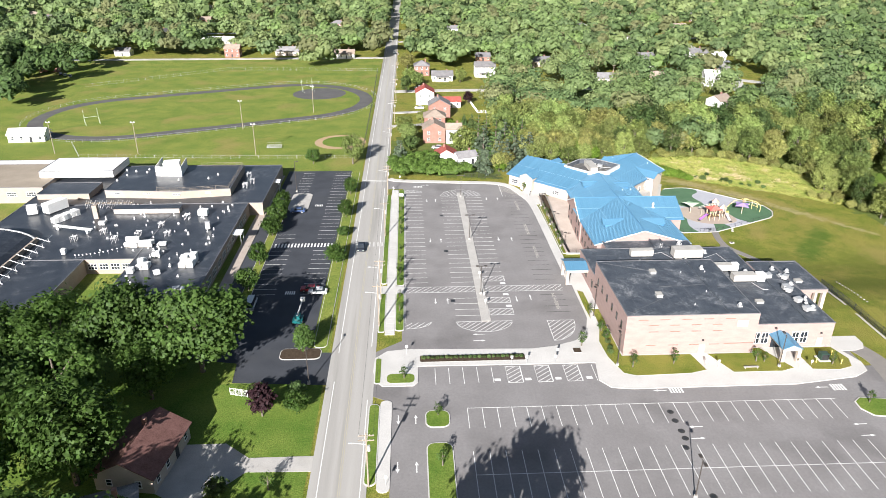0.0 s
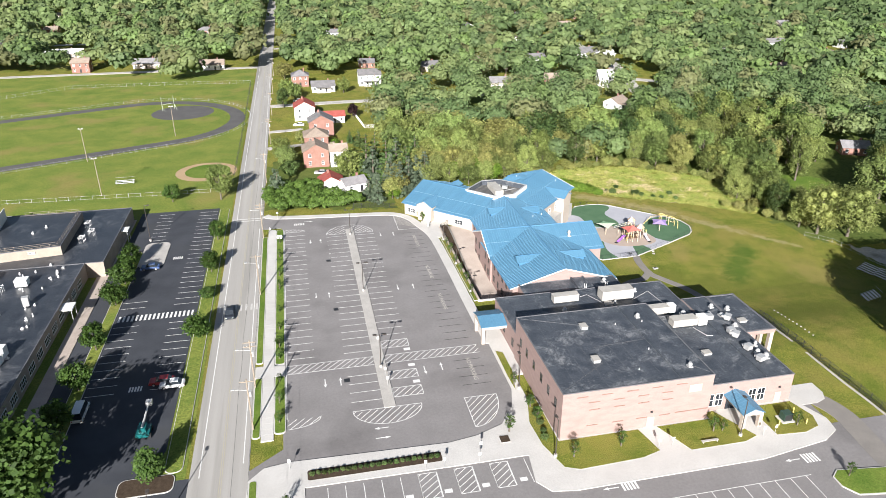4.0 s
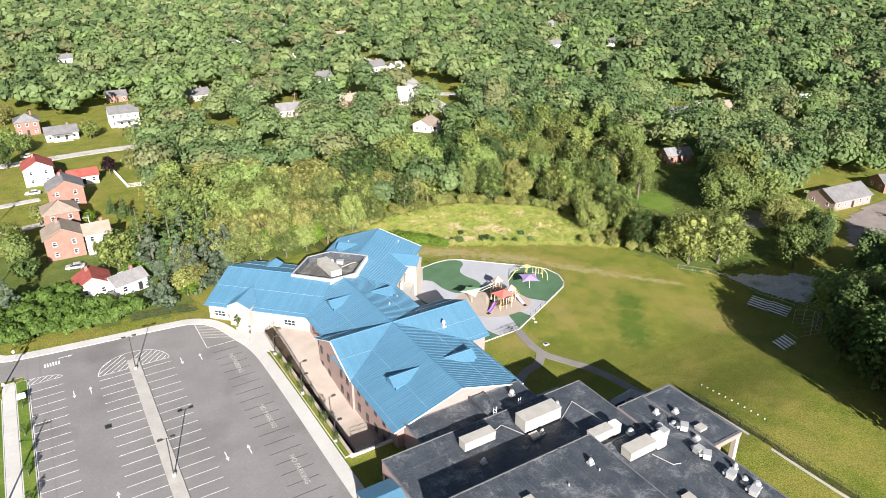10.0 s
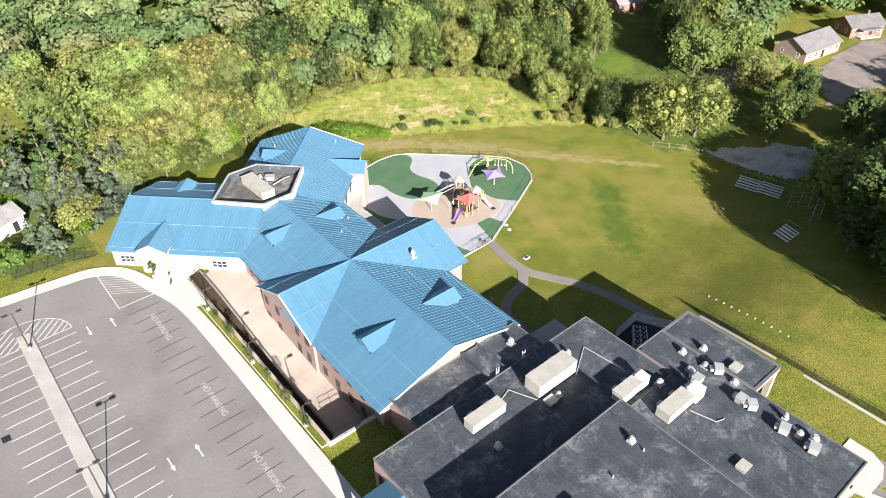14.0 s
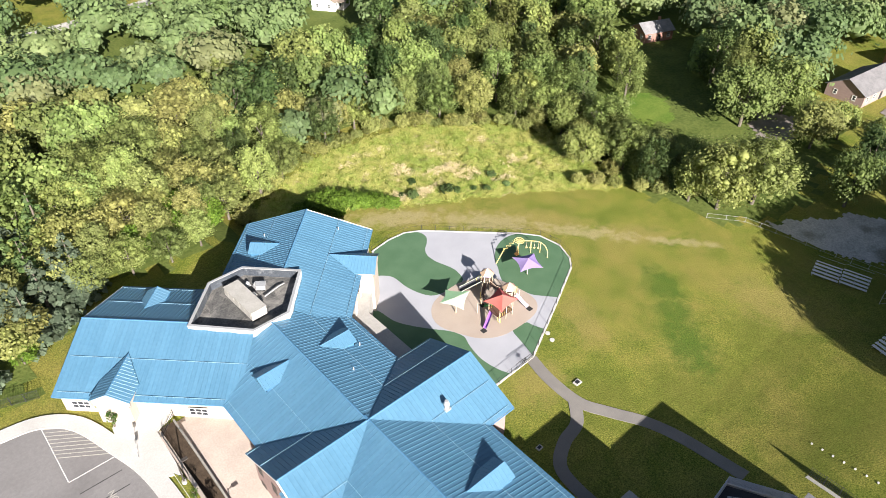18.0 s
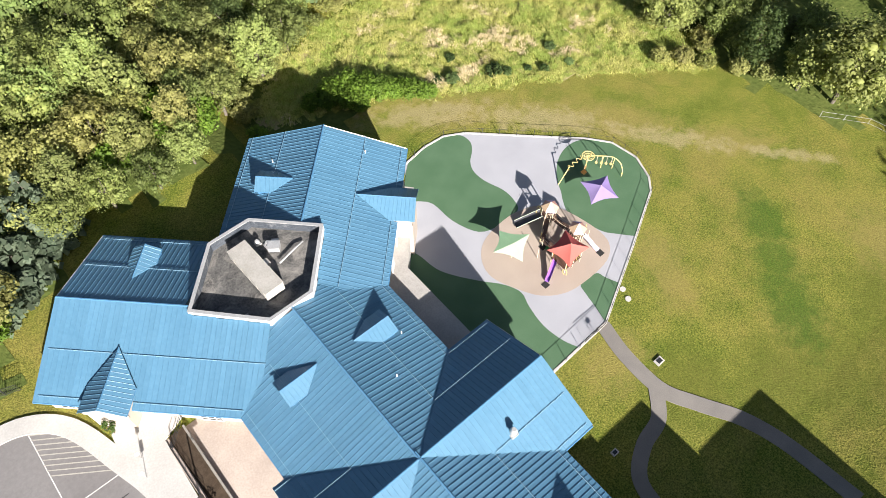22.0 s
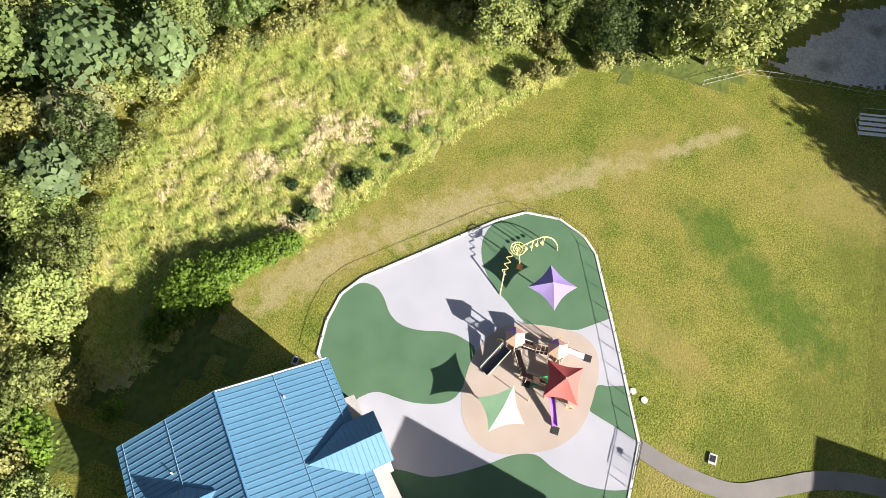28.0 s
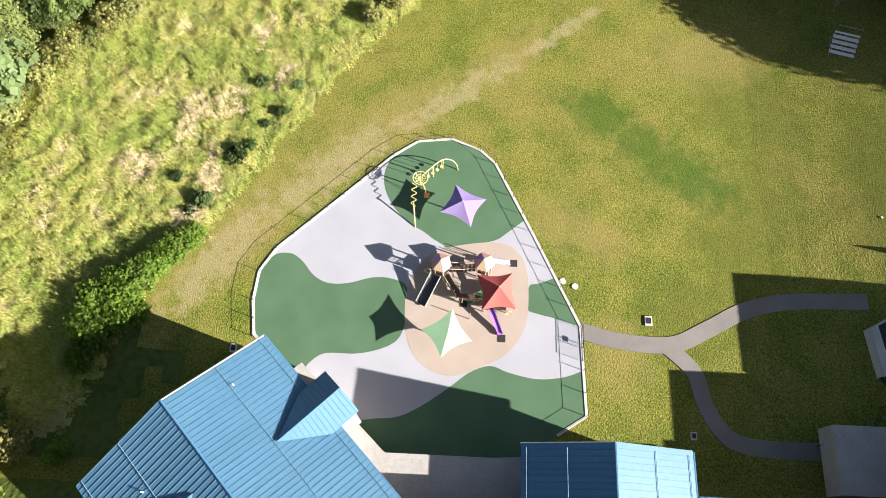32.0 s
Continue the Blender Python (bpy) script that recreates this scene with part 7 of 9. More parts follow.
for x, y, s in ((66.5, 252.5, 1.15), (61.0, 252.0, 1.1), (56.0, 250.5, 1.0), (73.5, 249.0, 0.6), (68.5, 256.0, 1.3), (62.5, 257, 1.3), (52, 252, 1.1)):
    tree("roundbright", x, y, s, group="woodland trees")
rnd = random.Random(3)
for k, x, y, s in (("bluespruce", 24.5, 236.5, 1.0), ("bluespruce", 22, 238, 0.95), ("pale", 29.5, 238.5, 0.55), ("pale", 32, 241, 0.6), ("spruce", 30, 255, 1.05), ("spruce", 36, 250, 0.95), ("spruce", 24, 262, 1.1), ("bluespruce", 39, 249, 1.4), ("bluespruce", 25.6, 257, 1.6), ("bluespruce", 30.4, 246.5, 1.5), ("spruce", 33.5, 256, 0.95), ("bluespruce", 34.5, 263, 1.7), ("spruce", 41, 262, 1.0), ("spruce", 28, 270, 1.0), ("oak", 18, 262, 0.75), ("bush", 21, 255, 1.4), ("darkbush", -2, 268, 2.0), ("oak", -3, 275, 0.6), ("oak", -5, 285, 0.65), ("pale", 3, 305, 0.5), ("bush", 15, 300, 1.3), ("spruce", 25, 300, 0.5), ("spruce", 22, 305, 0.4), ("purple", 27, 345, 1.0), ("dark", 42, 350, 0.7), ("dark", -4, 372, 0.6), ("oak", -2, 395, 0.7), ("oak", 2, 390, 0.6), ("pale", -3, 445, 0.8), ("oak", 27, 400, 0.6), ("brown", 121, 322, 0.9), ("brown", 127, 327, 1.0), ("dark", 96, 285, 1.15), ("dark", 103, 287, 1.0), ("dark", 92, 288, 1.0), ("bluespruce", -6, 248, 1.2), ("bluespruce", -7, 252, 1.0)):
    tree(k, x, y, s, rr=rnd)
edge = [(74, 253), (77, 257), (83, 260.5), (89, 264), (97, 267), (105, 267.5), (113, 267.5), (121, 266.5), (126, 263.5), (132, 259), (138, 254.5), (144, 248.5), (147, 242), (146.5, 232), (146, 222), (144.5, 214)]
for (ax, ay), (bx, by) in zip(edge, edge[1:]):
    for j in range(3):
        f = (j + rnd.random()) / 3
        tree("scrub_bush", ax + (bx - ax) * f + rnd.uniform(-1.2, 1.2), ay + (by - ay) * f + rnd.uniform(-0.6, 1.8), rnd.uniform(0.6, 1.15), group="scrub at the meadow edge", rr=rnd)
for k, x, y, s in (("finepale", 46.5, 251, 0.75), ("finepale", 53.5, 257.5, 0.85), ("finepale", 43, 257, 0.9), ("finepale", 60, 262, 0.85), ("finepale", 68, 264, 0.9), ("finepale", 74.5, 262, 0.8), ("finedark", 82, 269, 0.75), ("bluespruce", 32.5, 241, 1.4), ("bluespruce", 36, 245.5, 1.5), ("finepale", 38.5, 251, 0.75), ("finepale", 32, 249, 0.75), ("roundbright", 29.5, 238, 0.9), ("bluespruce", 42, 249.5, 1.5), ("fineoak", 50, 247.5, 0.55), ("fineoak", 56.5, 246.5, 0.5), ("fineoak", 62.5, 247.5, 0.5), ("fineoak", 43.5, 247.5, 0.55), ("finepale", 57, 252.5, 0.7), ("finepale", 64, 253, 0.7)):
    tree(k, x, y, s, group="woodland trees", rr=rnd)
# hedge-like bushes at the meadow's lower corner
for x, y, s in ((89.5, 246.5, 1.1), (92.3, 246.6, 1.3), (91.4, 249.2, 1.25), (94.2, 244.8, 1.15), (97.3, 242.6, 1.05), (95.6, 243.4, 1.1), (98.8, 241.2, 0.95), (100.4, 239.8, 0.8), (86.5, 248.2, 1.1), (84, 249.5, 1.0), (88.2, 249.6, 1.2), (94, 247.6, 1.0), (90.2, 244.2, 0.8)):
    tree("bush", x, y, s, rr=rnd)
for x, y, s in ((112.3, 236.0, 0.85), (113.8, 234.6, 0.6), (108.8, 243.4, 0.6), (124.2, 234.4, 0.55), (123.8, 229.4, 0.5), (119.5, 231, 0.5), (105.5, 239.2, 0.7), (103.8, 240.6, 0.5), (117.5, 233, 0.4)):
    tree("darkbush", x, y, s, rr=rnd)


def clear(x, y):
    """Whether a woodland tree may stand here."""
    if (-26 < x < 1 and 100 < y < 470) or (-20 < x < -9.5 and y > 100):
        return False
    for hx, hy, size in [(q[0], q[1], max(q[2], q[3])) for q in HOUSES if q[1] > 230 or q[0] > 200] + [(a, b, 11) for a, b in FAR]:
        d = Vector((8 - hx, 60 - hy))
        reach = 44 if hy > 330 else 34 if hx > 200 else 8
        k = max(0.0, min(reach, ((x - hx) * d.x + (y - hy) * d.y) / d.length))
        d = d.normalized() * k
        if math.hypot(x - hx - d.x, y - hy - d.y) < 0.5 * size + (4.0 if k == 0 else 2.5 - 1.0 * k / reach):
            return False
    if inside(x, y, MEADOW_POLY):
        return False
    if -12 < x < 34 and 225 < y < 440:
        return False
    if -240 < x < -8 and 60 < y < (446 if x > -125 else 478):
        return False
    for (ax, ay), (bx, by), w in (((-10, 377), (120, 385), 8), ((176, 352), (184, 395), 10), ((184, 395), (205, 470), 11), ((192, 177), (252, 183), 13), ((204, 162), (246, 166), 13), ((290, 338), (312, 322), 12), ((205, 470), (215, 600), 8), ((190, 405), (235, 372), 9), ((-240, 480), (-19, 486), 7), ((-19, 620), (-300, 600), 7), ((-10, 560), (160, 585), 7), ((160, 585), (330, 560), 7)):
        d = Vector((bx - ax, by - ay))
        t = max(0, min(1, ((x - ax) * d.x + (y - ay) * d.y) / d.length_squared))
        if math.hypot(x - ax - t * d.x, y - ay - t * d.y) < w:
            return False
    return True


# woods behind the school: single trees
rnd = random.Random(21)
NEAR_Y = 306
y = 186.0
while y < NEAR_Y:
    x = 30.0
    while x < 205:
        px, py = x + rnd.uniform(-2.6, 2.6), y + rnd.uniform(-2.6, 2.6)
        x += 7.2
        near_school = px < 82 and py < (255 if px > 62 else 251) or 82 <= px < 92 and py < 260
        if not inside(px, py, WOODS_POLY) or near_school or not clear(px, py) or (px < 140 and py < 238) or rnd.random() > 0.93:
            continue
        if math.hypot(px - 174, py - 233) < 11 or (147 < px < 212 and py < 219) or (px > 156 and py < 228) or (px > 140 and py < 192 and px < 158):
            continue
        k = rnd.choice(("oak", "pale", "ash", "pale", "oak", "pale", "oak", "ash")) if px < 95 else rnd.choice(("oak", "ash", "pale", "ash", "dark", "oak"))
        if 46 < px < 165 and py < 284:
            k = {"oak": "fineoak", "pale": "finepale", "ash": "fineash", "dark": "finedark"}[k]
        tree(k, px, py, rnd.uniform(0.66, 0.98) * (0.8 if px > 136 and py < 225 else 0.8 if px < 84 and py < 266 else 1.0), group="woodland trees", rr=rnd)
    y += 7.2
# dark tree line east of the field
for i in range(60):
    px, py = rnd.uniform(150, 215), rnd.uniform(96, 184)
    if (px - 163 < (py - 140) * 0.75) or not clear(px, py):
        continue
    tree(rnd.choice(("oak", "dark", "ash", "dark")), px, py, rnd.uniform(0.8, 1.1), group="field edge trees", rr=rnd)
for px, py, s in ((119, 108, 1.1), (119.5, 117, 1.05), (124, 125, 1.1), (129.5, 134, 1.1), (137, 140, 0.95), (144, 146, 0.85), (131, 125, 1.1), (137, 132, 1.1), (143, 139, 1.0), (150, 146, 0.95), (147, 151.5, 0.9), (140.5, 146.5, 0.9), (134, 143.5, 0.8), (152, 157, 0.8), (128, 116, 1.1), (136, 125, 1.1), (143, 133, 1.1), (150, 140, 1.1), (128, 106, 1.0), (137, 114, 1.1), (145, 122, 1.1), (152, 130, 1.1), (154, 148, 0.9), (160, 145, 1.1), (166, 152, 1.1), (160, 136, 1.1)):
    tree(rnd.choice(("oak", "ash", "oak", "dark")), px, py, s, group="field edge trees", rr=rnd)
for k, px, py, s in (("finepale", 150.5, 194.5, 1.25), ("finepale", 157.5, 190.5, 1.3), ("fineoak", 148.5, 200, 0.7), ("fineash", 174, 236, 0.85), ("fineoak", 184, 209, 1.1), ("fineash", 190, 216, 1.0), ("finepale", 186, 192.5, 0.95), ("fineoak", 194, 190, 0.62), ("fineash", 190, 181, 0.6), ("fineoak", 196, 205, 1.0), ("fineoak", 158, 205, 0.6), ("fineoak", 170, 177, 0.85), ("finedark", 180, 178, 0.9), ("fineoak", 150, 219, 0.8), ("fineash", 156, 226, 0.75), ("fineoak", 143, 224, 0.7), ("finepale", 158, 214, 0.6), ("ash", 206, 220, 1.0), ("finedark", 198, 226, 1.0), ):
    tree(k, px, py, s, group="field edge trees", rr=rnd)
for k, px, py, s in (("fineoak", 148, 211, 0.55), ("fineash", 148.5, 217, 0.6), ("fineoak", 148.5, 223.5, 0.62), ("finepale", 149.5, 230, 0.6), ("fineoak", 150, 236.5, 0.65), ("finepale", 149, 243, 0.55), ("finedark", 104, 269.5, 0.8), ("finepale", 110, 273, 0.8), ("finepale", 86, 266, 0.65), ("fineoak", 94, 270, 0.7), ("fineoak", 114, 272, 0.75), ("finepale", 120, 271, 0.65), ("fineash", 127, 268, 0.7), ("fineoak", 134, 263, 0.7), ("finepale", 141, 257, 0.65), ("fineoak", 148, 250, 0.7)):
    tree(k, px, py, s, group="woodland trees", rr=rnd)
for px, py, s in ((143.8, 209, 0.9), (146.5, 206, 1.0), (141, 213.5, 0.8), (151, 201, 0.8), (139, 217, 0.9), (136.5, 220, 0.8), (149, 208, 1.1), (160, 208, 1.2)):
    tree("scrub_bush", px, py, s, group="scrub at the meadow edge", rr=rnd)
# trees south of the car park, whose shade falls on the stalls
for px, py, s in ((-1.5, 55, 0.95), (5, 57, 1.05), (10.5, 55.5, 1.0)):
    tree("ash", px, py, s, group="trees south of the car park", rr=rnd)


# far woods: one mass of many crowns
def far_woods(name, spots, per, leaf, material, label):
    cs, ns, ss, ev, et = [], [], [], [], []
    ico = bmesh.new()
    bmesh.ops.create_icosphere(ico, subdivisions=1, radius=1)
    iv = np.array([q.co[:] for q in ico.verts])
    itri = np.array([[q.index for q in f.verts] for f in ico.faces])
    ico.free()
    for i, (x, y, r, h) in enumerate(spots):
        c = np.array([x, y, land(x, y) + h * 0.6])
        d = rng.normal(size=(per, 3))
        d[:, 2] = np.where(d[:, 2] < -0.3, -d[:, 2], d[:, 2])
        d /= np.linalg.norm(d, axis=1, keepdims=True)
        lump = 0.84 + 0.17 * np.sin(d[:, 0] * 6.5 + i) * np.sin(d[:, 1] * 5.7 + 2 * i) + 0.1 * np.sin(d[:, 2] * 9 + 3 * i) + rng.uniform(-0.1, 0.12, per)
        rad = np.array([r, r, h * 0.4])
        cs.append(c + d * rad * lump[:, None])
        ns.append(d + np.array([-0.08, -0.25, 0.3]) + rng.normal(size=(per, 3)) * 0.35)
        ss.append(leaf * rng.uniform(0.6, 1.3, per))
        ev.append(iv * rad * 0.66 + c)
        et.append(itri + len(iv) * i)
    me = quads_mesh(name, np.concatenate(cs), np.concatenate(ns), np.concatenate(ss), material, (np.concatenate(ev), np.concatenate(et)))
    return tagged(new(name, me), label, "woods", kind="stuff")


spots = [[], [], []]
rnd = random.Random(33)
y = 60.0
while y < 1150:
    step = 10.6 if y < 520 else 13.0
    x = -520.0
    while x < 1100:
        px, py = x + rnd.uniform(-4, 4), y + rnd.uniform(-4, 4)
        x += step
        dist, ang = math.hypot(px, py), math.degrees(math.atan2(px, py))
        if dist > 1120 or not -38 < ang < 78 or inside(px, py, WOODS_POLY) and px < 207 and py < NEAR_Y:
            continue
        if px > 0 and py < 186 and px < 216:
            continue
        if px > -26 and px < 150 and py < 264:
            continue
        if not clear(px, py) or rnd.random() > (0.93 if px > 120 or py > 480 or py < 330 else 0.8):
            continue
        tall = (9, 19) if py > 372 or px > 190 else (10, 17)
        spots[0 if dist < 430 else 1 if dist < 700 else 2].append((px, py, rnd.choice((4.6, 5.8, 7.0, 8.2, 9.4)) * rnd.uniform(0.9, 1.1), rnd.uniform(*tall)))
    y += step
for lst, per, leaf, name in ((spots[0], 380, 0.9, "near"), (spots[1], 120, 2.0, "middle"), (spots[2], 34, 4.0, "distant")):
    for mt, share in ((LEAF_FAR, (0, 1, 2, 10)), (LEAF_FAR_PALE, (3, 4)), (LEAF_FAR_DARK, (5, 6, 11, 12, 13, 14)), (LEAF_FAR_OLIVE, (7,)), (LEAF_FAR_BLUE, (8,)), (LEAF_FAR_FRESH, (9,))):
        sub = [q for i, q in enumerate(lst) if i * 7919 % 10 + (5 if q[0] > 360 and q[0] > 0.7 * q[1] else 3 if q[0] > 210 and q[0] > 0.55 * q[1] else 0) in share]
        if sub:
            far_woods("woods", sub, per, leaf, mt, name + " leafy summer woods of mixed green trees")
# trees west of the sports ground
west = [(rnd.uniform(-260, -178), rnd.uniform(330, 480), rnd.uniform(4, 6.5), rnd.uniform(11, 17)) for _ in range(70)]
west = [s for s in west if all(math.hypot(s[0] - q[0], s[1] - q[1]) > 12 for q in HOUSES) and s[0] < -190 - (s[1] - 330) * 0.02]
far_woods("woods", west, 210, 1.6, LEAF_DARK, "dark leafy trees beside the sports ground")


# dense hedge by the road junction
hedge = [(x + rnd.uniform(-1, 1), y + rnd.uniform(-0.7, 0.7), rnd.uniform(1.7, 2.6), rnd.uniform(3.0, 5.2)) for y in (233.5, 235.5, 238, 241, 244.5, 248, 252) for x in range(-8, 20, 2) if not (x > 6 and y > 239) and not (x > 17 and y > 236)]
hedge = far_woods("hedge", hedge, 260, 0.5, LEAF_HEDGE, "dense bright green overgrown hedge beside the junction")
hedge["kind"], hedge["category"] = "stuff", "hedge"


# ---- tall grass on the meadow ----
rnd = random.Random(8)
green, pale, dry = [], [], []
BARE = ((113, 248, 5, 3), (117, 244, 5, 2.6), (121, 237, 4, 2), (103, 240.5, 4, 2), (124.5, 232, 3, 2), (109, 239, 4, 2.2), (98, 247, 3, 2), (131, 236, 3, 2))
for _ in range(30000):
    x, y = rnd.uniform(74, 147), rnd.uniform(212, 267)
    if not inside(x + rnd.gauss(0, 0.5), y + rnd.gauss(0, 0.5), MEADOW_POLY):
        continue
    k = 0.9 * noise.noise((x * 0.16, y * 0.16, 2.0)) + 0.6 * noise.noise((x * 0.5, y * 0.5, 4.0)) + 0.45 * noise.noise((x * 1.3, y * 1.3, 7.0))
    d = max(math.exp(-(((x - a) / w) ** 2 + ((y - b) / v) ** 2)) for a, b, w, v in BARE)
    if noise.noise((x * 0.35, y * 0.35, 21.0)) > 0.42 and rnd.random() < 0.8:
        continue
    k += rnd.gauss(0, 0.12)
    (dry if k + 1.0 * d > 0.66 else pale if k > -0.06 else green).append((x, y))
STRAW_LEAF = leafmat("straw_blades", (0.46, 0.38, 0.20), (0.72, 0.60, 0.37), 0.1, 0.3, 1.4, 0.4)
PALE_LEAF = leafmat("yellow_green_blades", (0.345, 0.36, 0.088), (0.52, 0.495, 0.165), 0.1, 0.3, 1.4, 0.4)
GREEN_LEAF = leafmat("meadow_blades", (0.22, 0.30, 0.052), (0.41, 0.445, 0.12), 0.1, 0.3, 1.4, 0.4)


def mat_of_blades(name, spots, per, height, material, label):
    """Leaning blade clumps, laid over by the wind, that face mostly upwards."""
    n = len(spots) * per
    c = np.repeat(np.array([(x, y, land(x, y)) for x, y in spots]), per, 0) + rng.normal(size=(n, 3)) * np.array([0.24, 0.24, 0])
    lift = np.array([0.25 + 1.5 * max(0.0, 0.35 + noise.noise((x * 0.45, y * 0.45, 31.0))) for x, y in spots])
    c[:, 2] += height * np.repeat(rng.uniform(0.3, 1.0, len(spots)) * lift, per) * rng.uniform(0.4, 1.0, n)
    a = rng.normal(size=n) * 0.55 + 1.0
    lay = np.stack([np.cos(a), np.sin(a), rng.uniform(0.1, 0.9, n)], 1) * rng.uniform(0.14, 0.34, n)[:, None]
    side = np.stack([-np.sin(a), np.cos(a), np.zeros(n)], 1) * rng.uniform(0.02, 0.045, n)[:, None]
    pts = np.stack([c - side, c + side, c + lay + side * 0.5, c + lay - side * 0.5], 1).reshape(-1, 3)
    me = bpy.data.meshes.new(name)
    me.vertices.add(4 * n)
    me.vertices.foreach_set("co", pts.ravel().astype(np.float32))
    me.loops.add(4 * n)
    me.loops.foreach_set("vertex_index", np.arange(4 * n, dtype=np.int32))
    me.polygons.add(n)
    me.polygons.foreach_set("loop_start", np.arange(0, 4 * n, 4, dtype=np.int32))
    me.materials.append(material)
    me.update(calc_edges=True)
    return tagged(new(name, me), label, "grass", kind="stuff")


mat_of_blades("meadow_grass", green, 12, 1.0, GREEN_LEAF, "tall green meadow grass")
mat_of_blades("meadow_grass", pale, 12, 1.0, PALE_LEAF, "tall yellow-green meadow grass")
mat_of_blades("meadow_grass", dry, 12, 1.1, STRAW_LEAF, "tall dry straw-coloured meadow grass")



# ---- lamps and poles ----
def car_park_lamp(x, y, h=7.4, heads=2, turn=0, z=0.1, label="tall dark bronze car park lamp with flat heads"):
    t = thing("car_park_lamp", (x, y, z), label, "lamp", "car park lamps")
    part("footing", Geo().tube((x, y, z - 0.1), (x, y, z + 0.55), 0.32, 0.3, 12), PLAINCONC, t)
    part("pole", Geo().tube((x, y, z + 0.5), (x, y, z + h), 0.1, 0.075, 8), BRONZE, t)
    m = pose(x, y, z + h, 0, 0, turn)
    for i in range(heads):
        s = 1 if i == 0 else -1
        a, b = m @ Vector((0, 0, -0.1)), m @ Vector((s * 0.6, 0, 0))
        part("arm", Geo().tube(a, b, 0.05, 0.05, 6), BRONZE, t)
        part("head", Geo().obox(m @ Vector((s * 0.95, 0, 0.02)), (0.75, 0.45, 0.16), turn), BRONZE, t)
    return t


for y in (212.3, 178.1, 146.0):
    car_park_lamp(13.75, y)
for x, y in ((38.1, 114.9), (70.4, 113.2), (37.9, 133.6), (-22.7, 111.4), (40.2, 79.3)):
    car_park_lamp(x, y, heads=1 if x != 40.2 else 2, turn=90)
for x, y in ((38.5, 187.6), (38.5, 172.4), (38.5, 203.0)):
    car_park_lamp(x, y, 4.2, 1, 0, 0.1, "short dark path lamp beside the wall")
for x, y in ((-40.3, 219.3),):
    car_park_lamp(x, y, 10.5, 1, 0, 0.0, "tall pale lamp pole in the old car park")


def utility_pole(x, y, h=11.0, arms=2, label="leaning wooden utility pole with cross-arms"):
    t = thing("utility_pole", (x, y, 0), label, "utility pole", "utility poles")
    part("pole", Geo().tube((x, y, -0.3), (x, y, h), 0.16, 0.11, 9), WOODPOLE, t)
    for i in range(arms):
        z = h - 0.5 - 0.9 * i
        part("cross_arm", Geo().box(x - 1.2, x + 1.2, y - 0.06, y + 0.06, z - 0.07, z + 0.07), WOODPOLE, t)
        for dx in (-1.1, -0.55, 0.55, 1.1):
            part("insulator", Geo().tube((x + dx, y, z + 0.07), (x + dx, y, z + 0.25), 0.05, 0.03, 6), METAL, t)
    part("transformer", Geo().tube((x + 0.35, y, h - 3.4), (x + 0.35, y, h - 2.4), 0.24, 0.24, 10), METAL, t)
    part("street_light_arm", Geo().tube((x, y, h - 2.2), (x - 2.2, y, h - 1.8), 0.04, 0.03, 6), METAL, t)
    part("street_light_head", Geo().box(x - 2.7, x - 2.1, y - 0.14, y + 0.14, h - 1.9, h - 1.75), METAL, t)
    return t


POLE_Y = [84, 132, 144.2, 181.1, 214.4, 262, 310, 358, 406, 454]
for i, y in enumerate(POLE_Y):
    utility_pole(-10.0 if y < 300 else -9.2, y, 10.5, 2 if i % 2 == 0 else 1)
line = thing("overhead_line", (-10, 84, 10), "thin black overhead cables along the road", "cables")
for (ya, yb) in zip(POLE_Y, POLE_Y[1:]):
    for dx in (-1.1, 1.1):
        pts = [(-10 + dx, ya + (yb - ya) * k / 6, 10.2 - 0.9 * (1 - (2 * k / 6 - 1) ** 2)) for k in range(7)]
        g = Geo()
        g.v = [(x + 0.02 * math.cos(a), y, z + 0.02 * math.sin(a)) for x, y, z in pts for a in (0.0, 2.1, 4.2)]
        g.f = [(3 * k + q, 3 * k + (q + 1) % 3, 3 * k + 3 + (q + 1) % 3, 3 * k + 3 + q) for k in range(6) for q in range(3)]
        part("cable", g, DARKMETAL, line)
for x, y in ((-61.7, 260.6), (-107.6, 264.6), (-139.5, 265.6), (-48, 330), (-75, 300)):
    t = thing("floodlight_pole", (x, y, 0), "tall pole beside the sports field", "light pole", "field poles")
    part("pole", Geo().tube((x, y, -0.2), (x, y, 12.5), 0.15, 0.1, 8), WOODPOLE, t)
    part("lamp_bar", Geo().box(x - 0.9, x + 0.9, y - 0.05, y + 0.05, 12.2, 12.35), METAL, t)
    for dx in (-0.6, 0.6):
        part("lamp", Geo().box(x + dx - 0.2, x + dx + 0.2, y - 0.2, y + 0.1, 12.35, 12.7), METAL, t)
for x, y in ((112, 396 - 8), (42, 384), (66, 384)):
    t = thing("utility_pole", (x, y, land(x, y)), "pale wooden utility pole among the trees", "utility pole", "utility poles")
    part("pole", Geo().tube((x, y, -0.3), (x, y, 12), 0.16, 0.1, 8), WOODPOLE, t)
    part("cross_arm", Geo().box(x - 1, x + 1, y - 0.06, y + 0.06, 11.2, 11.35), WOODPOLE, t)


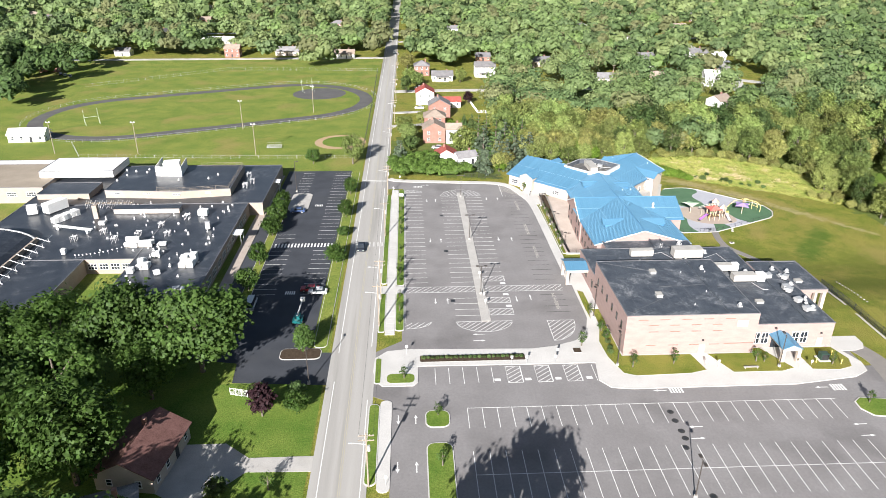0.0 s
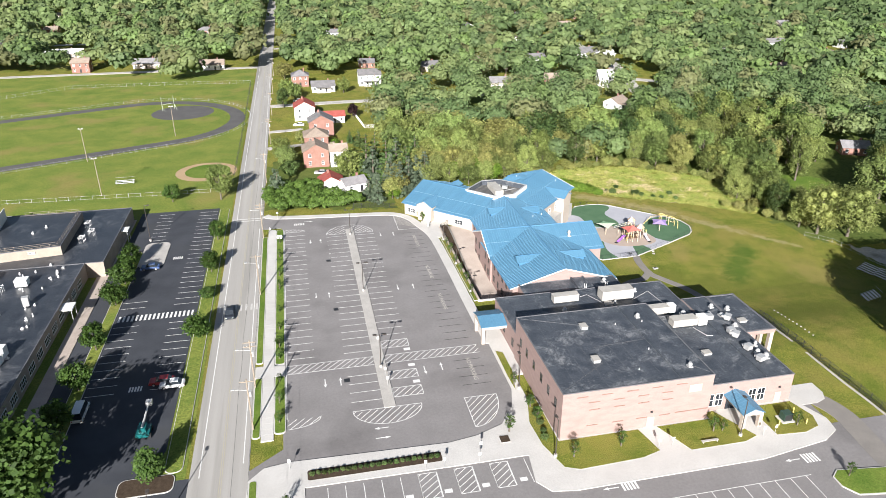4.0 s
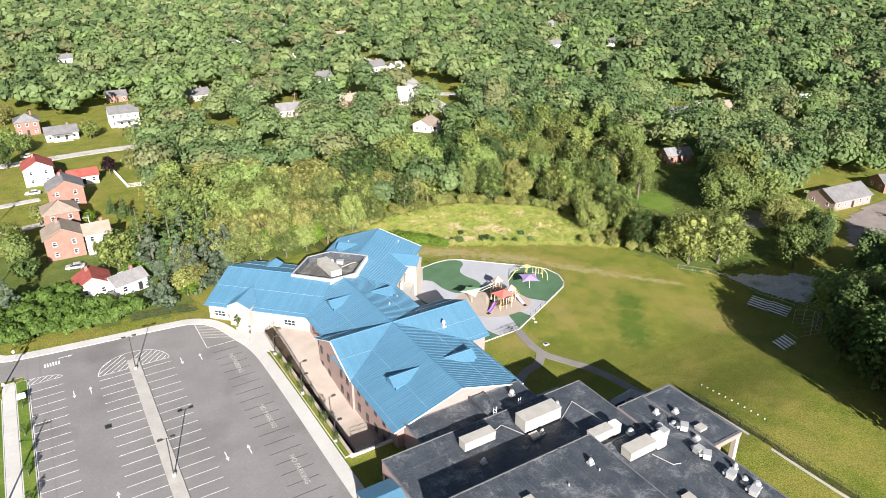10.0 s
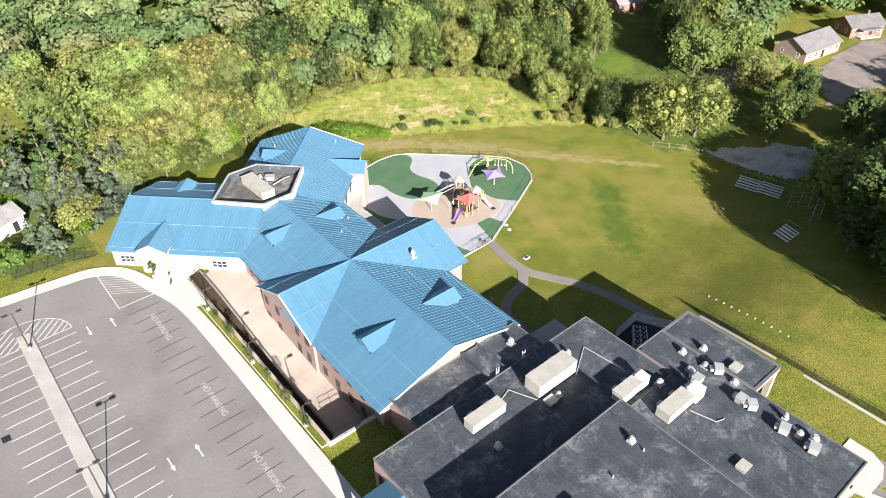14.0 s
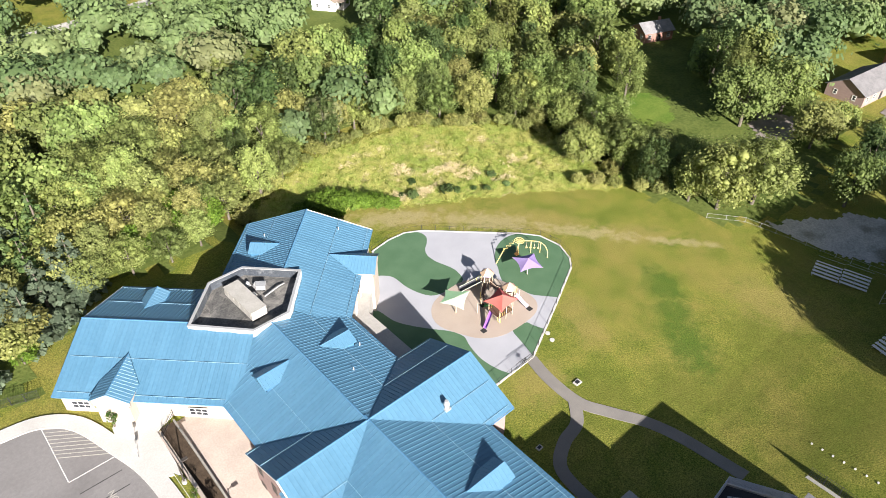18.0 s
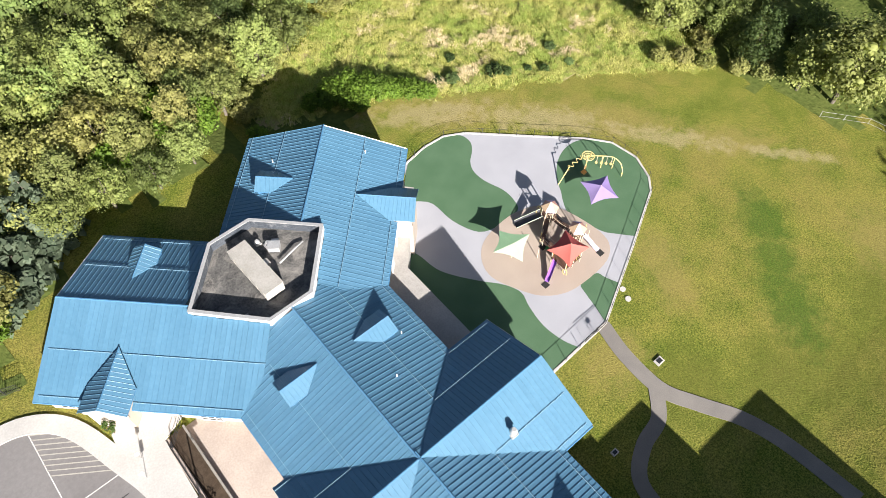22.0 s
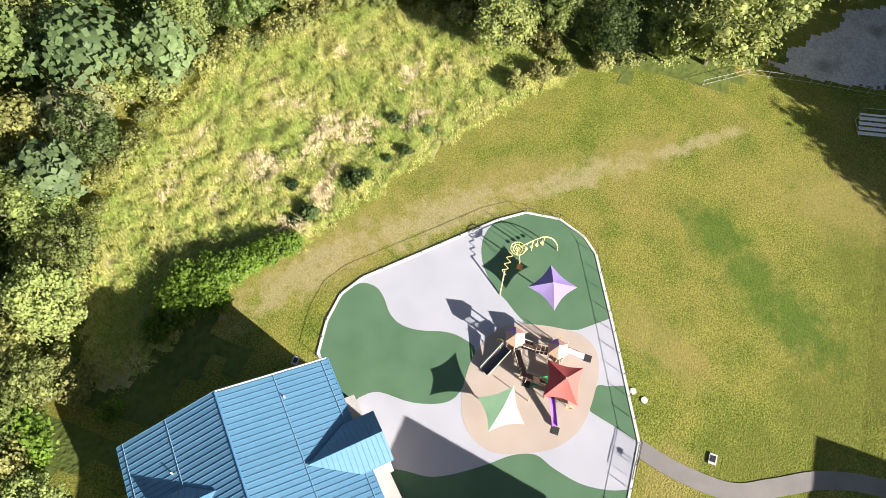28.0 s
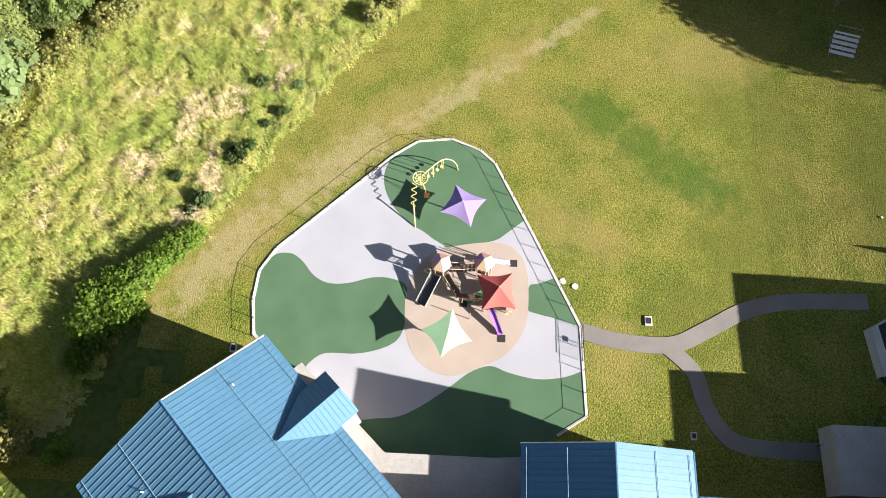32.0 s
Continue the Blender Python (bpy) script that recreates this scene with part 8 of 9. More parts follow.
# ---- fences ----
def fence(pts, h, label, gap=2.4, bars=0.0, material=DARKMETAL, z=land, mesh=None, name="fence", rails=2, r=0.03):
    """Posts every gap along pts, rails between them, and upright bars every bars metres."""
    t = thing(name, (pts[0][0], pts[0][1], z(*pts[0])), label, "fence", "fences")
    rail, slats, post = Geo(), Geo(), mesh_of("post", Geo().tube((0, 0, -0.2), (0, 0, h + 0.06), r * 1.4, r * 1.4, 6), material)
    for a, b in zip(pts, pts[1:]):
        a, b = Vector(a), Vector(b)
        n = max(1, round((b - a).length / gap))
        for i in range(n):
            p, q = a.lerp(b, i / n), a.lerp(b, (i + 1) / n)
            zp, zq = z(p.x, p.y), z(q.x, q.y)
            piece("post", post, t, (p.x, p.y, zp))
            for k in range(rails):
                hz = h - 0.05 - k * (h - 0.25) / max(1, rails - 1)
                rail.tube((p.x, p.y, zp + hz), (q.x, q.y, zq + hz), r * 0.7, r * 0.7, 5)
            if bars:
                m = round((q - p).length / bars)
                for j in range(m):
                    s = p.lerp(q, (j + 0.5) / m)
                    zs = zp + (zq - zp) * (j + 0.5) / m
                    slats.box(s.x - 0.018, s.x + 0.018, s.y - 0.018, s.y + 0.018, zs + 0.1, zs + h)
    part("rail", rail, material, t)
    if bars:
        tagged(part("infill", slats, material, t), kind="stuff")
    return t


pz = lambda x, y: PZ + 0.05
fence(KERB[0:14], 1.25, "black chain-link fence on slim posts round the playground", 2.9, 0.0, DARKMETAL, pz, rails=1, r=0.03)
fence([(99.3, 98), (99.3, 117), (99.0, 130), (99.3, 140), (100.0, 145.5), (100.9, 151.6)], 1.7, "black metal picket fence along the lawn", 2.4, 0.24, DARKMETAL, lambda x, y: land(x, y) * 0.98)
solid("pavement_mow_strip", Geo().ribbon([(99.0, 98), (99.0, 117), (98.7, 123), (98.7, 131), (99.0, 140), (99.3, 143), (99.7, 146), (100.2, 149), (100.6, 151.6)], 0.5, lambda x, y: land(x, y) + 0.02, 0.1), PLAINCONC, "pale concrete strip under the fence", "pavement", kind="structure")
fence([(16.5, 232.2), (24, 231.4), (29.2, 229.6)], 1.7, "black metal fence behind the hedge", 2.2, 0.2)
fence([(146, 194), (150.5, 188), (152, 179), (153.2, 168), (153.8, 156)], 1.2, "galvanised chain-link field fence", 3.0, 0, METAL)
fence([(144.4, 159.6), (146.4, 156.4), (143.0, 152.6), (139.0, 154.2)], 3.6, "galvanised ball-field backstop on tall posts", 2.2, 0, METAL, rails=4, r=0.04, name="backstop")
fence([(78.4, 165.4), (78.6, 160.4), (82.8, 158.2), (82.8, 152.0)], 1.2, "black metal fence by the rear slab", 2.0, 0.2, DARKMETAL, lambda x, y: land(x, y) + 0.3)
fl = lambda x, y: 0.0
fence([(-20.9, 262), (-20.9, 300), (-20.9, 360), (-21.5, 436)], 2.2, "tall dark chain-link fence beside the road", 3.2, 0, DARKMETAL, fl, rails=3)
fence([(-21.5, 436), (-60, 440), (-115, 441), (-180, 392)], 1.6, "galvanised chain-link fence behind the field", 4.0, 0, METAL, fl)
fence([(-24, 256), (-60, 257), (-128, 260), (-141, 283)], 1.3, "galvanised chain-link fence in front of the field", 3.5, 0, METAL, fl)
off = stadium(44.5, 38)
fence(off[:21] + off[21:] + off[:1], 1.1, "galvanised fence round the running track", 4.0, 0, METAL, fl, rails=2)
off = None
fence([(-36.9, 108.6), (-33.6, 107.8), (-31, 107.4)], 1.6, "white lattice garden fence", 1.1, 0.18, WHITE, fl)
fence([(28, 352), (30, 327), (40, 326)], 1.4, "white board garden fence", 2.0, 0.2, WHITE, fl)
fence([(255, 345), (285, 352), (300, 350)], 1.6, "pale wooden garden fence", 2.0, 0.2, WOODPOLE, land)
for i in range(11):
    y = 153.6 - 1.45 * i
    x = 106.5 - 0.16 * i
    solid("stepping_stone", Geo().prism([(x + 0.2 * math.cos(a + i), y + 0.15 * math.sin(a + i)) for a in (0, 1.1, 2.2, 3.4, 4.5, 5.5)], land(x, y) - 0.1, land(x, y) + 0.04), CONCRETE, "pale flat stone in the lawn", "stone", "pale stones in the lawn", base=(x, y, land(x, y)))


# ---- playground ----
PAINT = lambda name, c, rough=0.4: mat(name, tuple(0.93 * q for q in c), c, 1.0, 0.15, rough, 0.03, 0.4)
SAILGREEN, SAILRED, SAILPURPLE = PAINT("green_sail_cloth", (0.42, 0.66, 0.40), 0.85), PAINT("red_sail_cloth", (0.60, 0.125, 0.11), 0.85), PAINT("purple_sail_cloth", (0.42, 0.31, 0.63), 0.85)
# paler copies of the red and purple cloth, for the sails' sunlit sides
SAILPURPLE_LIT = PAINT("lit_purple_sail_cloth", (0.44, 0.33, 0.62), 0.85)
SAILWHITE, SAILRED_LIT = PAINT("pale_sail_cloth", (0.62, 0.68, 0.54), 0.85), PAINT("lit_red_sail_cloth", (0.66, 0.19, 0.155), 0.85)
YELLOWP, ORANGEP, PURPLEP, GREENP, TANP = PAINT("yellow_plastic", (0.76, 0.60, 0.18)), PAINT("orange_plastic", (0.75, 0.38, 0.10)), PAINT("purple_plastic", (0.32, 0.14, 0.52)), PAINT("green_plastic", (0.05, 0.32, 0.10)), PAINT("tan_post_paint", (0.66, 0.55, 0.40))
BROWN, MATBLACK, LILAC = PAINT("brown_deck", (0.12, 0.07, 0.05)), PAINT("black_rubber_mat", (0.03, 0.028, 0.027), 0.9), PAINT("lilac_plastic", (0.68, 0.60, 0.80))
for m_ in (SAILPURPLE_LIT, SAILGREEN, SAILRED, SAILPURPLE, SAILWHITE, SAILRED_LIT):
    nt = m_.node_tree
    tr, mx = nt.nodes.new("ShaderNodeBsdfTranslucent"), nt.nodes.new("ShaderNodeMixShader")
    nt.links.new(nt.nodes["Principled BSDF"].inputs["Base Color"].links[0].from_socket, tr.inputs["Color"])
    mx.inputs["Fac"].default_value = 0.3
    nt.links.new(nt.nodes["Principled BSDF"].outputs["BSDF"], mx.inputs[1])
    nt.links.new(tr.outputs["BSDF"], mx.inputs[2])
    nt.links.new(mx.outputs["Shader"], nt.nodes["Material Output"].inputs["Surface"])


def sail(corners, zs, hub, hub_z, faces, label):
    """A tensioned shade sail: four corners with sagging edges drawn up or down to a hub; faces: a cloth for each side."""
    t = thing("shade_sail", (hub[0], hub[1], PZ + 0.03), label, "shade sail", "shade sails")
    H = Vector((*hub, hub_z))
    C = [Vector((*c, z)) for c, z in zip(corners, zs)]
    for i in range(4):
        a, b = C[i], C[(i + 1) % 4]
        g = Geo()
        n = 8
        edge = []
        for k in range(n + 1):
            s = k / n
            p = a.lerp(b, s)
            pull = (H - p) * (0.16 * 4 * s * (1 - s))
            edge.append(p + Vector((pull.x, pull.y, pull.z * 0.3)))
        rings = [[H.lerp(p, q) for p in edge] for q in (1.0, 0.66, 0.33)]
        v = [p for r in rings for p in r] + [H]
        f = [(r * (n + 1) + k, r * (n + 1) + k + 1, (r + 1) * (n + 1) + k + 1, (r + 1) * (n + 1) + k) for r in range(2) for k in range(n)]
        f += [(2 * (n + 1) + k, 2 * (n + 1) + k + 1, 3 * (n + 1)) for k in range(n)]
        nv = len(v)
        g.add(v + [p - Vector((0, 0, 0.02)) for p in v], f + [tuple(i + nv for i in q[::-1]) for q in f])
        part("cloth", g, faces[i], t)
    part("post", Geo().tube((hub[0], hub[1], PZ), (hub[0], hub[1], hub_z), 0.09, 0.07, 8), TANP, t)
    for c in C:
        part("arm", Geo().tube((hub[0], hub[1], min(hub_z, c.z) - 0.5), c, 0.035, 0.03, 6), TANP, t)


sail([(89.0, 210.2), (91.5, 206.7), (87.9, 204.3), (85.6, 207.8)], (-1.5, -0.9, -1.5, -0.9), (88.7, 207.1), -0.95, (SAILGREEN, SAILWHITE, SAILWHITE, SAILGREEN), "pale green and white four-pointed shade sail")
# red and purple sails: south and west sides coloured lighter, as if sunlit
sail([(95.8, 204.0), (96.2, 199.8), (91.7, 199.3), (91.4, 203.3)], (-0.9, -0.9, -0.9, -0.9), (94.0, 201.4), 0.3, (SAILRED, SAILRED_LIT, SAILRED_LIT, SAILRED), "red four-pointed shade sail over the play deck")
sail([(108.0, 207.0), (106.1, 203.1), (102.2, 204.9), (104.1, 208.8)], (-1.5, -1.5, -1.5, -1.5), (105.4, 206.0), -0.75, (SAILPURPLE, SAILPURPLE_LIT, SAILPURPLE_LIT, SAILPURPLE), "purple four-pointed shade sail on a post")

tower_kit = thing("play_structure", (95.5, 204.5, PZ + 0.03), "large play structure with coloured towers, bridges and slides", "play structure")


ROOFPINK, ROOFTAN = PAINT("pink_tower_roof", (0.50, 0.27, 0.24), 0.6), PAINT("tan_tower_roof", (0.52, 0.37, 0.24), 0.6)


def play_tower(x, y, deck, roof_z):
    for i in range(6):
        a = radians(60 * i + 15)
        px, py = x + 1.0 * math.cos(a), y + 1.0 * math.sin(a)
        part("post", Geo().tube((px, py, PZ), (px, py, roof_z), 0.065, 0.065, 8), TANP, tower_kit)
        b = radians(60 * (i + 1) + 15)
        qx, qy = x + 1.0 * math.cos(b), y + 1.0 * math.sin(b)
        e = 1.3
        g = Geo()
        v = [Vector((x + e * math.cos(a), y + e * math.sin(a), roof_z - 0.1)), Vector((x + e * math.cos(b), y + e * math.sin(b), roof_z - 0.1)), Vector((x, y, roof_z + 1.0))]
        g.add(v + [p - Vector((0, 0, 0.05)) for p in v], [(0, 1, 2), (5, 4, 3), (0, 3, 4, 1), (1, 4, 5, 2), (2, 5, 3, 0)])
        part("roof_panel", g, (PURPLEP, ROOFPINK, ROOFTAN, LILAC, ROOFTAN, ROOFPINK)[i], tower_kit)
        if i % 2:
            g = Geo()
            for k in range(5):
                s = Vector((px, py, 0)).lerp(Vector((qx, qy, 0)), (k + 0.5) / 5)
                g.tube((s.x, s.y, deck + 0.05), (s.x, s.y, deck + 0.95), 0.025, 0.025, 5)
            g.tube((px, py, deck + 0.95), (qx, qy, deck + 0.95), 0.035, 0.035, 6)
            part("guard_panel", g, TANP, tower_kit)
    part("deck", Geo().prism([(x + 1.05 * math.cos(radians(60 * i + 15)), y + 1.05 * math.sin(radians(60 * i + 15))) for i in range(6)], deck - 0.12, deck), BROWN, tower_kit)


play_tower(97.2, 208.3, -2.7, -1.0)
play_tower(97.6, 203.2, -2.9, -1.2)


def slide(a, b, material, w=0.5, curve=None, pad=True):
    """An open chute from a to b with raised sides."""
    a, b = Vector(a), Vector(b)
    n = 10
    pts = []
    for k in range(n + 1):
        s = k / n
        p = a.lerp(b, s)
        p.z = a.z + (b.z - a.z) * ease(s * 0.9 + 0.05)
        if curve:
            p += Vector(curve) * (4 * s * (1 - s))
        pts.append(p)
    g = Geo()
    for k, p in enumerate(pts):
        d = (pts[min(k + 1, n)] - pts[max(k - 1, 0)])
        s = Vector((-d.y, d.x, 0)).normalized()
        for dx, dz in ((-w, 0.32), (-w * 0.8, 0), (w * 0.8, 0), (w, 0.32)):
            g.v.append(tuple(p + s * dx + Vector((0, 0, dz))))
    for k in range(n):
        for j in range(3):
            g.f.append((4 * k + j, 4 * k + j + 1, 4 * k + 5 + j, 4 * k + 4 + j))
    part("slide", g, material, tower_kit)
    if pad:
        d = (b - a).normalized()
        c = b + Vector((d.x, d.y, 0)) * 0.5
        part("landing_mat", Geo().box(c.x - 0.45, c.x + 0.45, c.y - 0.45, c.y + 0.45, PZ + 0.03, PZ + 0.08), MATBLACK, tower_kit)


DARKCHUTE = PAINT("dark_metal_chute", (0.05, 0.05, 0.06), 0.35)
slide((96.2, 208.9, -2.7), (92.9, 210.6, PZ + 0.25), DARKCHUTE, 0.65, pad=False)
for o in (-0.7, 0.7):
    part("slide_rail", Geo().tube((96.2 + o * 0.45, 208.9 + o * 0.85, -2.3), (92.9 + o * 0.45, 210.6 + o * 0.85, PZ + 0.55), 0.06, 0.06, 6), SAILWHITE, tower_kit)
slide((92.4, 202.2, -3.2), (89.6, 200.9, PZ + 0.15), PURPLEP, 0.32)
slide((98.4, 202.4, -3.1), (98.8, 199.8, PZ + 0.15), LILAC, 0.32)
slide((94.2, 203.2, -3.2), (93.5, 205.0, PZ + 0.15), GREENP, 0.4)
# bridges and decks between the towers
part("deck", Geo().box(92.3, 95.6, 200.2, 203.0, -3.3, -3.18), BROWN, tower_kit)
for x, y in ((92.4, 200.3), (95.5, 200.3), (92.4, 202.9), (95.5, 202.9), (94.0, 200.3), (94.0, 202.9)):
    part("post", Geo().tube((x, y, PZ), (x, y, -1.6), 0.06, 0.06, 8), TANP, tower_kit)
for k in range(3):
    g = Geo()
    for j in range(6):
        x = 92.6 + 0.5 * j
        g.tube((x, (200.3, 202.9, 200.3)[k], -3.15), (x, (200.3, 202.9, 200.3)[k], -2.3), 0.02, 0.02, 5)
    if k < 2:
        part("guard_panel", g, (YELLOWP, ORANGEP)[k], tower_kit)
for o in (-0.45, 0.45):
    part("bridge_rail", Geo().chain([(97.2 + o, 207.4, -1.9), (97.3 + o, 205.8, -2.2), (97.5 + o, 204.2, -2.0)], 0.035), TANP, tower_kit)
for j in range(7):
    y = 207.2 - 0.48 * j
    part("bridge_plank", Geo().box(96.8 + 0.03 * j, 97.8 + 0.03 * j, y - 0.2, y + 0.2, -2.95 - 0.03 * (3 - abs(j - 3)), -2.88 - 0.03 * (3 - abs(j - 3))), BROWN, tower_kit)
for a, b in (((95.4, 202.8, -3.2), (97.0, 203.0, -2.95)), ((96.3, 207.7, -2.8), (93.8, 206.0, -3.4)), ((93.8, 206.0, -3.4), (93.8, 203.0, -3.3))):
    d = (Vector(b) - Vector(a)).normalized()
    s = Vector((-d.y, d.x, 0)) * 0.4
    for k in (-1, 1):
        part("bridge_rail", Geo().tube(Vector(a) + s * k + Vector((0, 0, 0.7)), Vector(b) + s * k + Vector((0, 0, 0.7)), 0.035, 0.035, 6), TANP, tower_kit)
    v = [Vector(a) + s, Vector(a) - s, Vector(b) - s, Vector(b) + s]
    part("bridge_deck", Geo().add(v + [p - Vector((0, 0, 0.08)) for p in v], [(0, 1, 2, 3), (7, 6, 5, 4), (0, 4, 5, 1), (1, 5, 6, 2), (2, 6, 7, 3), (3, 7, 4, 0)]), BROWN, tower_kit)
for x, y in ((93.8, 206.4), (93.4, 205.6), (94.3, 206.6), (91.4, 204.6), (99.1, 204.0), (99.6, 203.2), (99.2, 202.2), (95.9, 209.6)):
    part("post", Geo().tube((x, y, PZ), (x, y, -2.3), 0.05, 0.05, 6), random.choice((TANP, YELLOWP, TANP)), tower_kit)
for x, y, r in ((99.3, 203.6, 0.45), (96.9, 209.9, 0.4), (92.0, 200.0, 0.4)):
    part("climbing_ring", Geo().chain([(x, y + r * math.cos(radians(30 * k)), PZ + 1.3 + r * 1.6 * math.sin(radians(30 * k))) for k in range(13)], 0.04, 6), YELLOWP, tower_kit)

CREAMYELLOW = PAINT("cream_yellow_paint", (0.78, 0.62, 0.24))
climber = thing("climbing_frame", (108.5, 211, PZ + 0.03), "yellow climbing frame with net wheel and arched rails", "climbing frame")
part("leaning_pole", Geo().tube((103.2, 211.9, PZ), (105.6, 212.2, -2.3), 0.08, 0.08, 8), CREAMYELLOW, climber)
part("arch", Geo().chain(smooth([(109.2, 211.3, -1.7), (110.6, 210.0, -1.7), (111.7, 208.9, -1.9), (112.2, 207.8, -2.6), (112.0, 207.0, -3.5), (111.8, 206.8, PZ)], 4), 0.07, 8), CREAMYELLOW, climber)
for k in range(3):
    r = (0.95, 0.62, 0.3)[k]
    part("net_wheel_ring", Geo().chain([(108.8 + r * math.cos(radians(30 * i)), 211.5 + r * math.sin(radians(30 * i)), -1.6 - 0.1 * k) for i in range(13)], 0.055 if k == 0 else 0.035, 6), CREAMYELLOW, climber)
for i in range(8):
    a = radians(45 * i)
    part("net_spoke", Geo().tube((108.8, 211.5, -1.85), (108.8 + 0.95 * math.cos(a), 211.5 + 0.95 * math.sin(a), -1.6), 0.03, 0.03, 5), CREAMYELLOW, climber)
part("mast", Geo().tube((108.8, 211.5, PZ), (108.8, 211.5, -1.8), 0.08, 0.08, 8), CREAMYELLOW, climber)
part("zigzag_rail", Geo().chain(smooth([(105.2 + 0.42 * i, 212.2 + (0.34 if i % 2 else -0.34), -2.5 + 0.1 * i) for i in range(8)], 3), 0.05, 6), CREAMYELLOW, climber)
for i in range(4):
    x, y = 110.0 + 0.5 * i, 210.6 - 0.55 * i
    part("hanger", Geo().tube((x, y, -1.8), (x, y, -3.2), 0.03, 0.03, 5), TANP, climber)
    part("step_pod", Geo().tube((x, y, -3.3), (x, y, -3.2), 0.22, 0.22, 10), CREAMYELLOW, climber)
part("seat", Geo().box(107.0, 107.7, 210.3, 211.0, -3.6, -3.45), ORANGEP, climber)
for dx in (0.1, 0.6):
    part("seat_rope", Geo().tube((107.0 + dx, 210.6, -3.5), (108.3, 211.2, -1.9), 0.03, 0.03, 5), ORANGEP, climber)
for x, y, h in ((110.6, 210.0, -1.8), (111.9, 208.8, -2.1)):
    part("upright", Geo().tube((x, y, PZ), (x, y, h), 0.06, 0.06, 8), CREAMYELLOW, climber)

# gate leaf, lawn box and small round covers
gate = thing("playground_gate", (89, 191.2, PZ), "black metal double gate in the playground fence", "gate")
for x0, x1 in ((86.9, 88.85), (88.95, 90.9)):
    leaf = part("gate_leaf", Geo().tube((x0, 191.16, PZ + 0.1), (x1, 191.2, PZ + 0.1), 0.03, 0.03, 5).tube((x0, 191.16, PZ + 1.4), (x1, 191.2, PZ + 1.4), 0.03, 0.03, 5).tube((x0, 191.16, PZ + 0.05), (x0, 191.16, PZ + 1.45), 0.035, 0.035, 6).tube((x1, 191.2, PZ + 0.05), (x1, 191.2, PZ + 1.45), 0.035, 0.035, 6), DARKMETAL, gate)
    for k in range(1, 8):
        x = x0 + (x1 - x0) * k / 8
        part("gate_bar", Geo().tube((x, 191.18, PZ + 0.1), (x, 191.18, PZ + 1.4), 0.014, 0.014, 5), DARKMETAL, leaf)
part("latch_plate", Geo().box(88.6, 89.2, 191.1, 191.22, PZ + 0.8, PZ + 1.05), DARKMETAL, gate)
for x, y, s in ((92.2, 183.1, 0.8), (78.9, 178.9, 0.6), (86.5, 232.4, 0.7)):
    if s:
        z = land(x, y)
        t = thing("utility_box", (x, y, z), "low pale concrete utility box in the lawn", "utility box", "utility boxes")
        part("frame", Geo().box(x - s * 0.75, x + s * 0.75, y - s * 0.55, y + s * 0.55, z - 0.1, z + 0.14), CONCRETE, t)
        part("lid", Geo().box(x - s * 0.45, x + s * 0.45, y - s * 0.35, y + s * 0.35, z + 0.1, z + 0.19), DARKMETAL, t)
for x, y in ((96.8, 193.3), (96.2, 191.8)):
    z = land(x, y)
    solid("round_cover", Geo().prism(circle(x, y, 0.4)[:-1], z - 0.1, z + 0.06), CONCRETE, "pale round utility cover in the lawn", "cover", "round covers", base=(x, y, z))


def picnic_table(x, y, turn, z, material=DARKMETAL, label="dark metal picnic table with benches"):
    t = thing("picnic_table", (x, y, z), label, "picnic table", "picnic tables")
    m = pose(x, y, z, 0, 0, turn)
    for nm, c, s in (("tabletop", (0, 0, 0.74), (1.9, 0.8, 0.06)), ("bench", (0, 0.8, 0.45), (1.9, 0.3, 0.05)), ("bench", (0, -0.8, 0.45), (1.9, 0.3, 0.05)), ("leg", (0.7, 0, 0.37), (0.08, 1.6, 0.08)), ("leg", (-0.7, 0, 0.37), (0.08, 1.6, 0.08)), ("leg", (0.7, 0, 0.18), (0.08, 0.5, 0.36)), ("leg", (-0.7, 0, 0.18), (0.08, 0.5, 0.36))):
        part(nm, Geo().obox(m @ Vector(c), s, turn), material, t)


for x, y, r in ((74.0, 202.0, 90), (71.6, 200.9, 90), (74.4, 199.0, 0)):
    picnic_table(x, y, r, PZ + 0.04)
picnic_table(75.0, 161.5, 80, land(78, 162) + 0.35)


def bleachers(x, y, turn, rows=4, length=4.6):
    z = land(x, y) - 0.05
    t = thing("bleachers", (x, y, z), "aluminium bleachers with bench rows at the field edge", "bleachers", "bleachers")
    m = pose(x, y, z, 0, 0, turn)
    for i in range(rows):
        part("seat_plank", Geo().obox(m @ Vector((0, 0.65 * i, 0.42 + 0.3 * i)), (length, 0.3, 0.05), turn), WHITE, t)
        if i:
            part("foot_plank", Geo().obox(m @ Vector((0, 0.65 * i - 0.35, 0.1 + 0.3 * i)), (length, 0.26, 0.04), turn), WHITE, t)
    for k in (-0.45, 0, 0.45):
        a, b = m @ Vector((length * k, -0.2, 0)), m @ Vector((length * k, 0.65 * rows - 0.4, 0))
        top = m @ Vector((length * k, 0.65 * rows - 0.4, 0.3 * rows + 0.1))
        part("frame", Geo().tube(a, b, 0.035, 0.035, 5).tube(b, top, 0.035, 0.035, 5).tube(a + Vector((0, 0, 0.4)), top, 0.03, 0.03, 5), METAL, t)
    q = [m @ Vector((length * s, 0.65 * rows - 0.35, h)) for s, h in ((-0.5, 0.3 * rows + 1.1), (0.5, 0.3 * rows + 1.1))]
    part("back_rail", Geo().tube(q[0], q[1], 0.03, 0.03, 5), METAL, t)


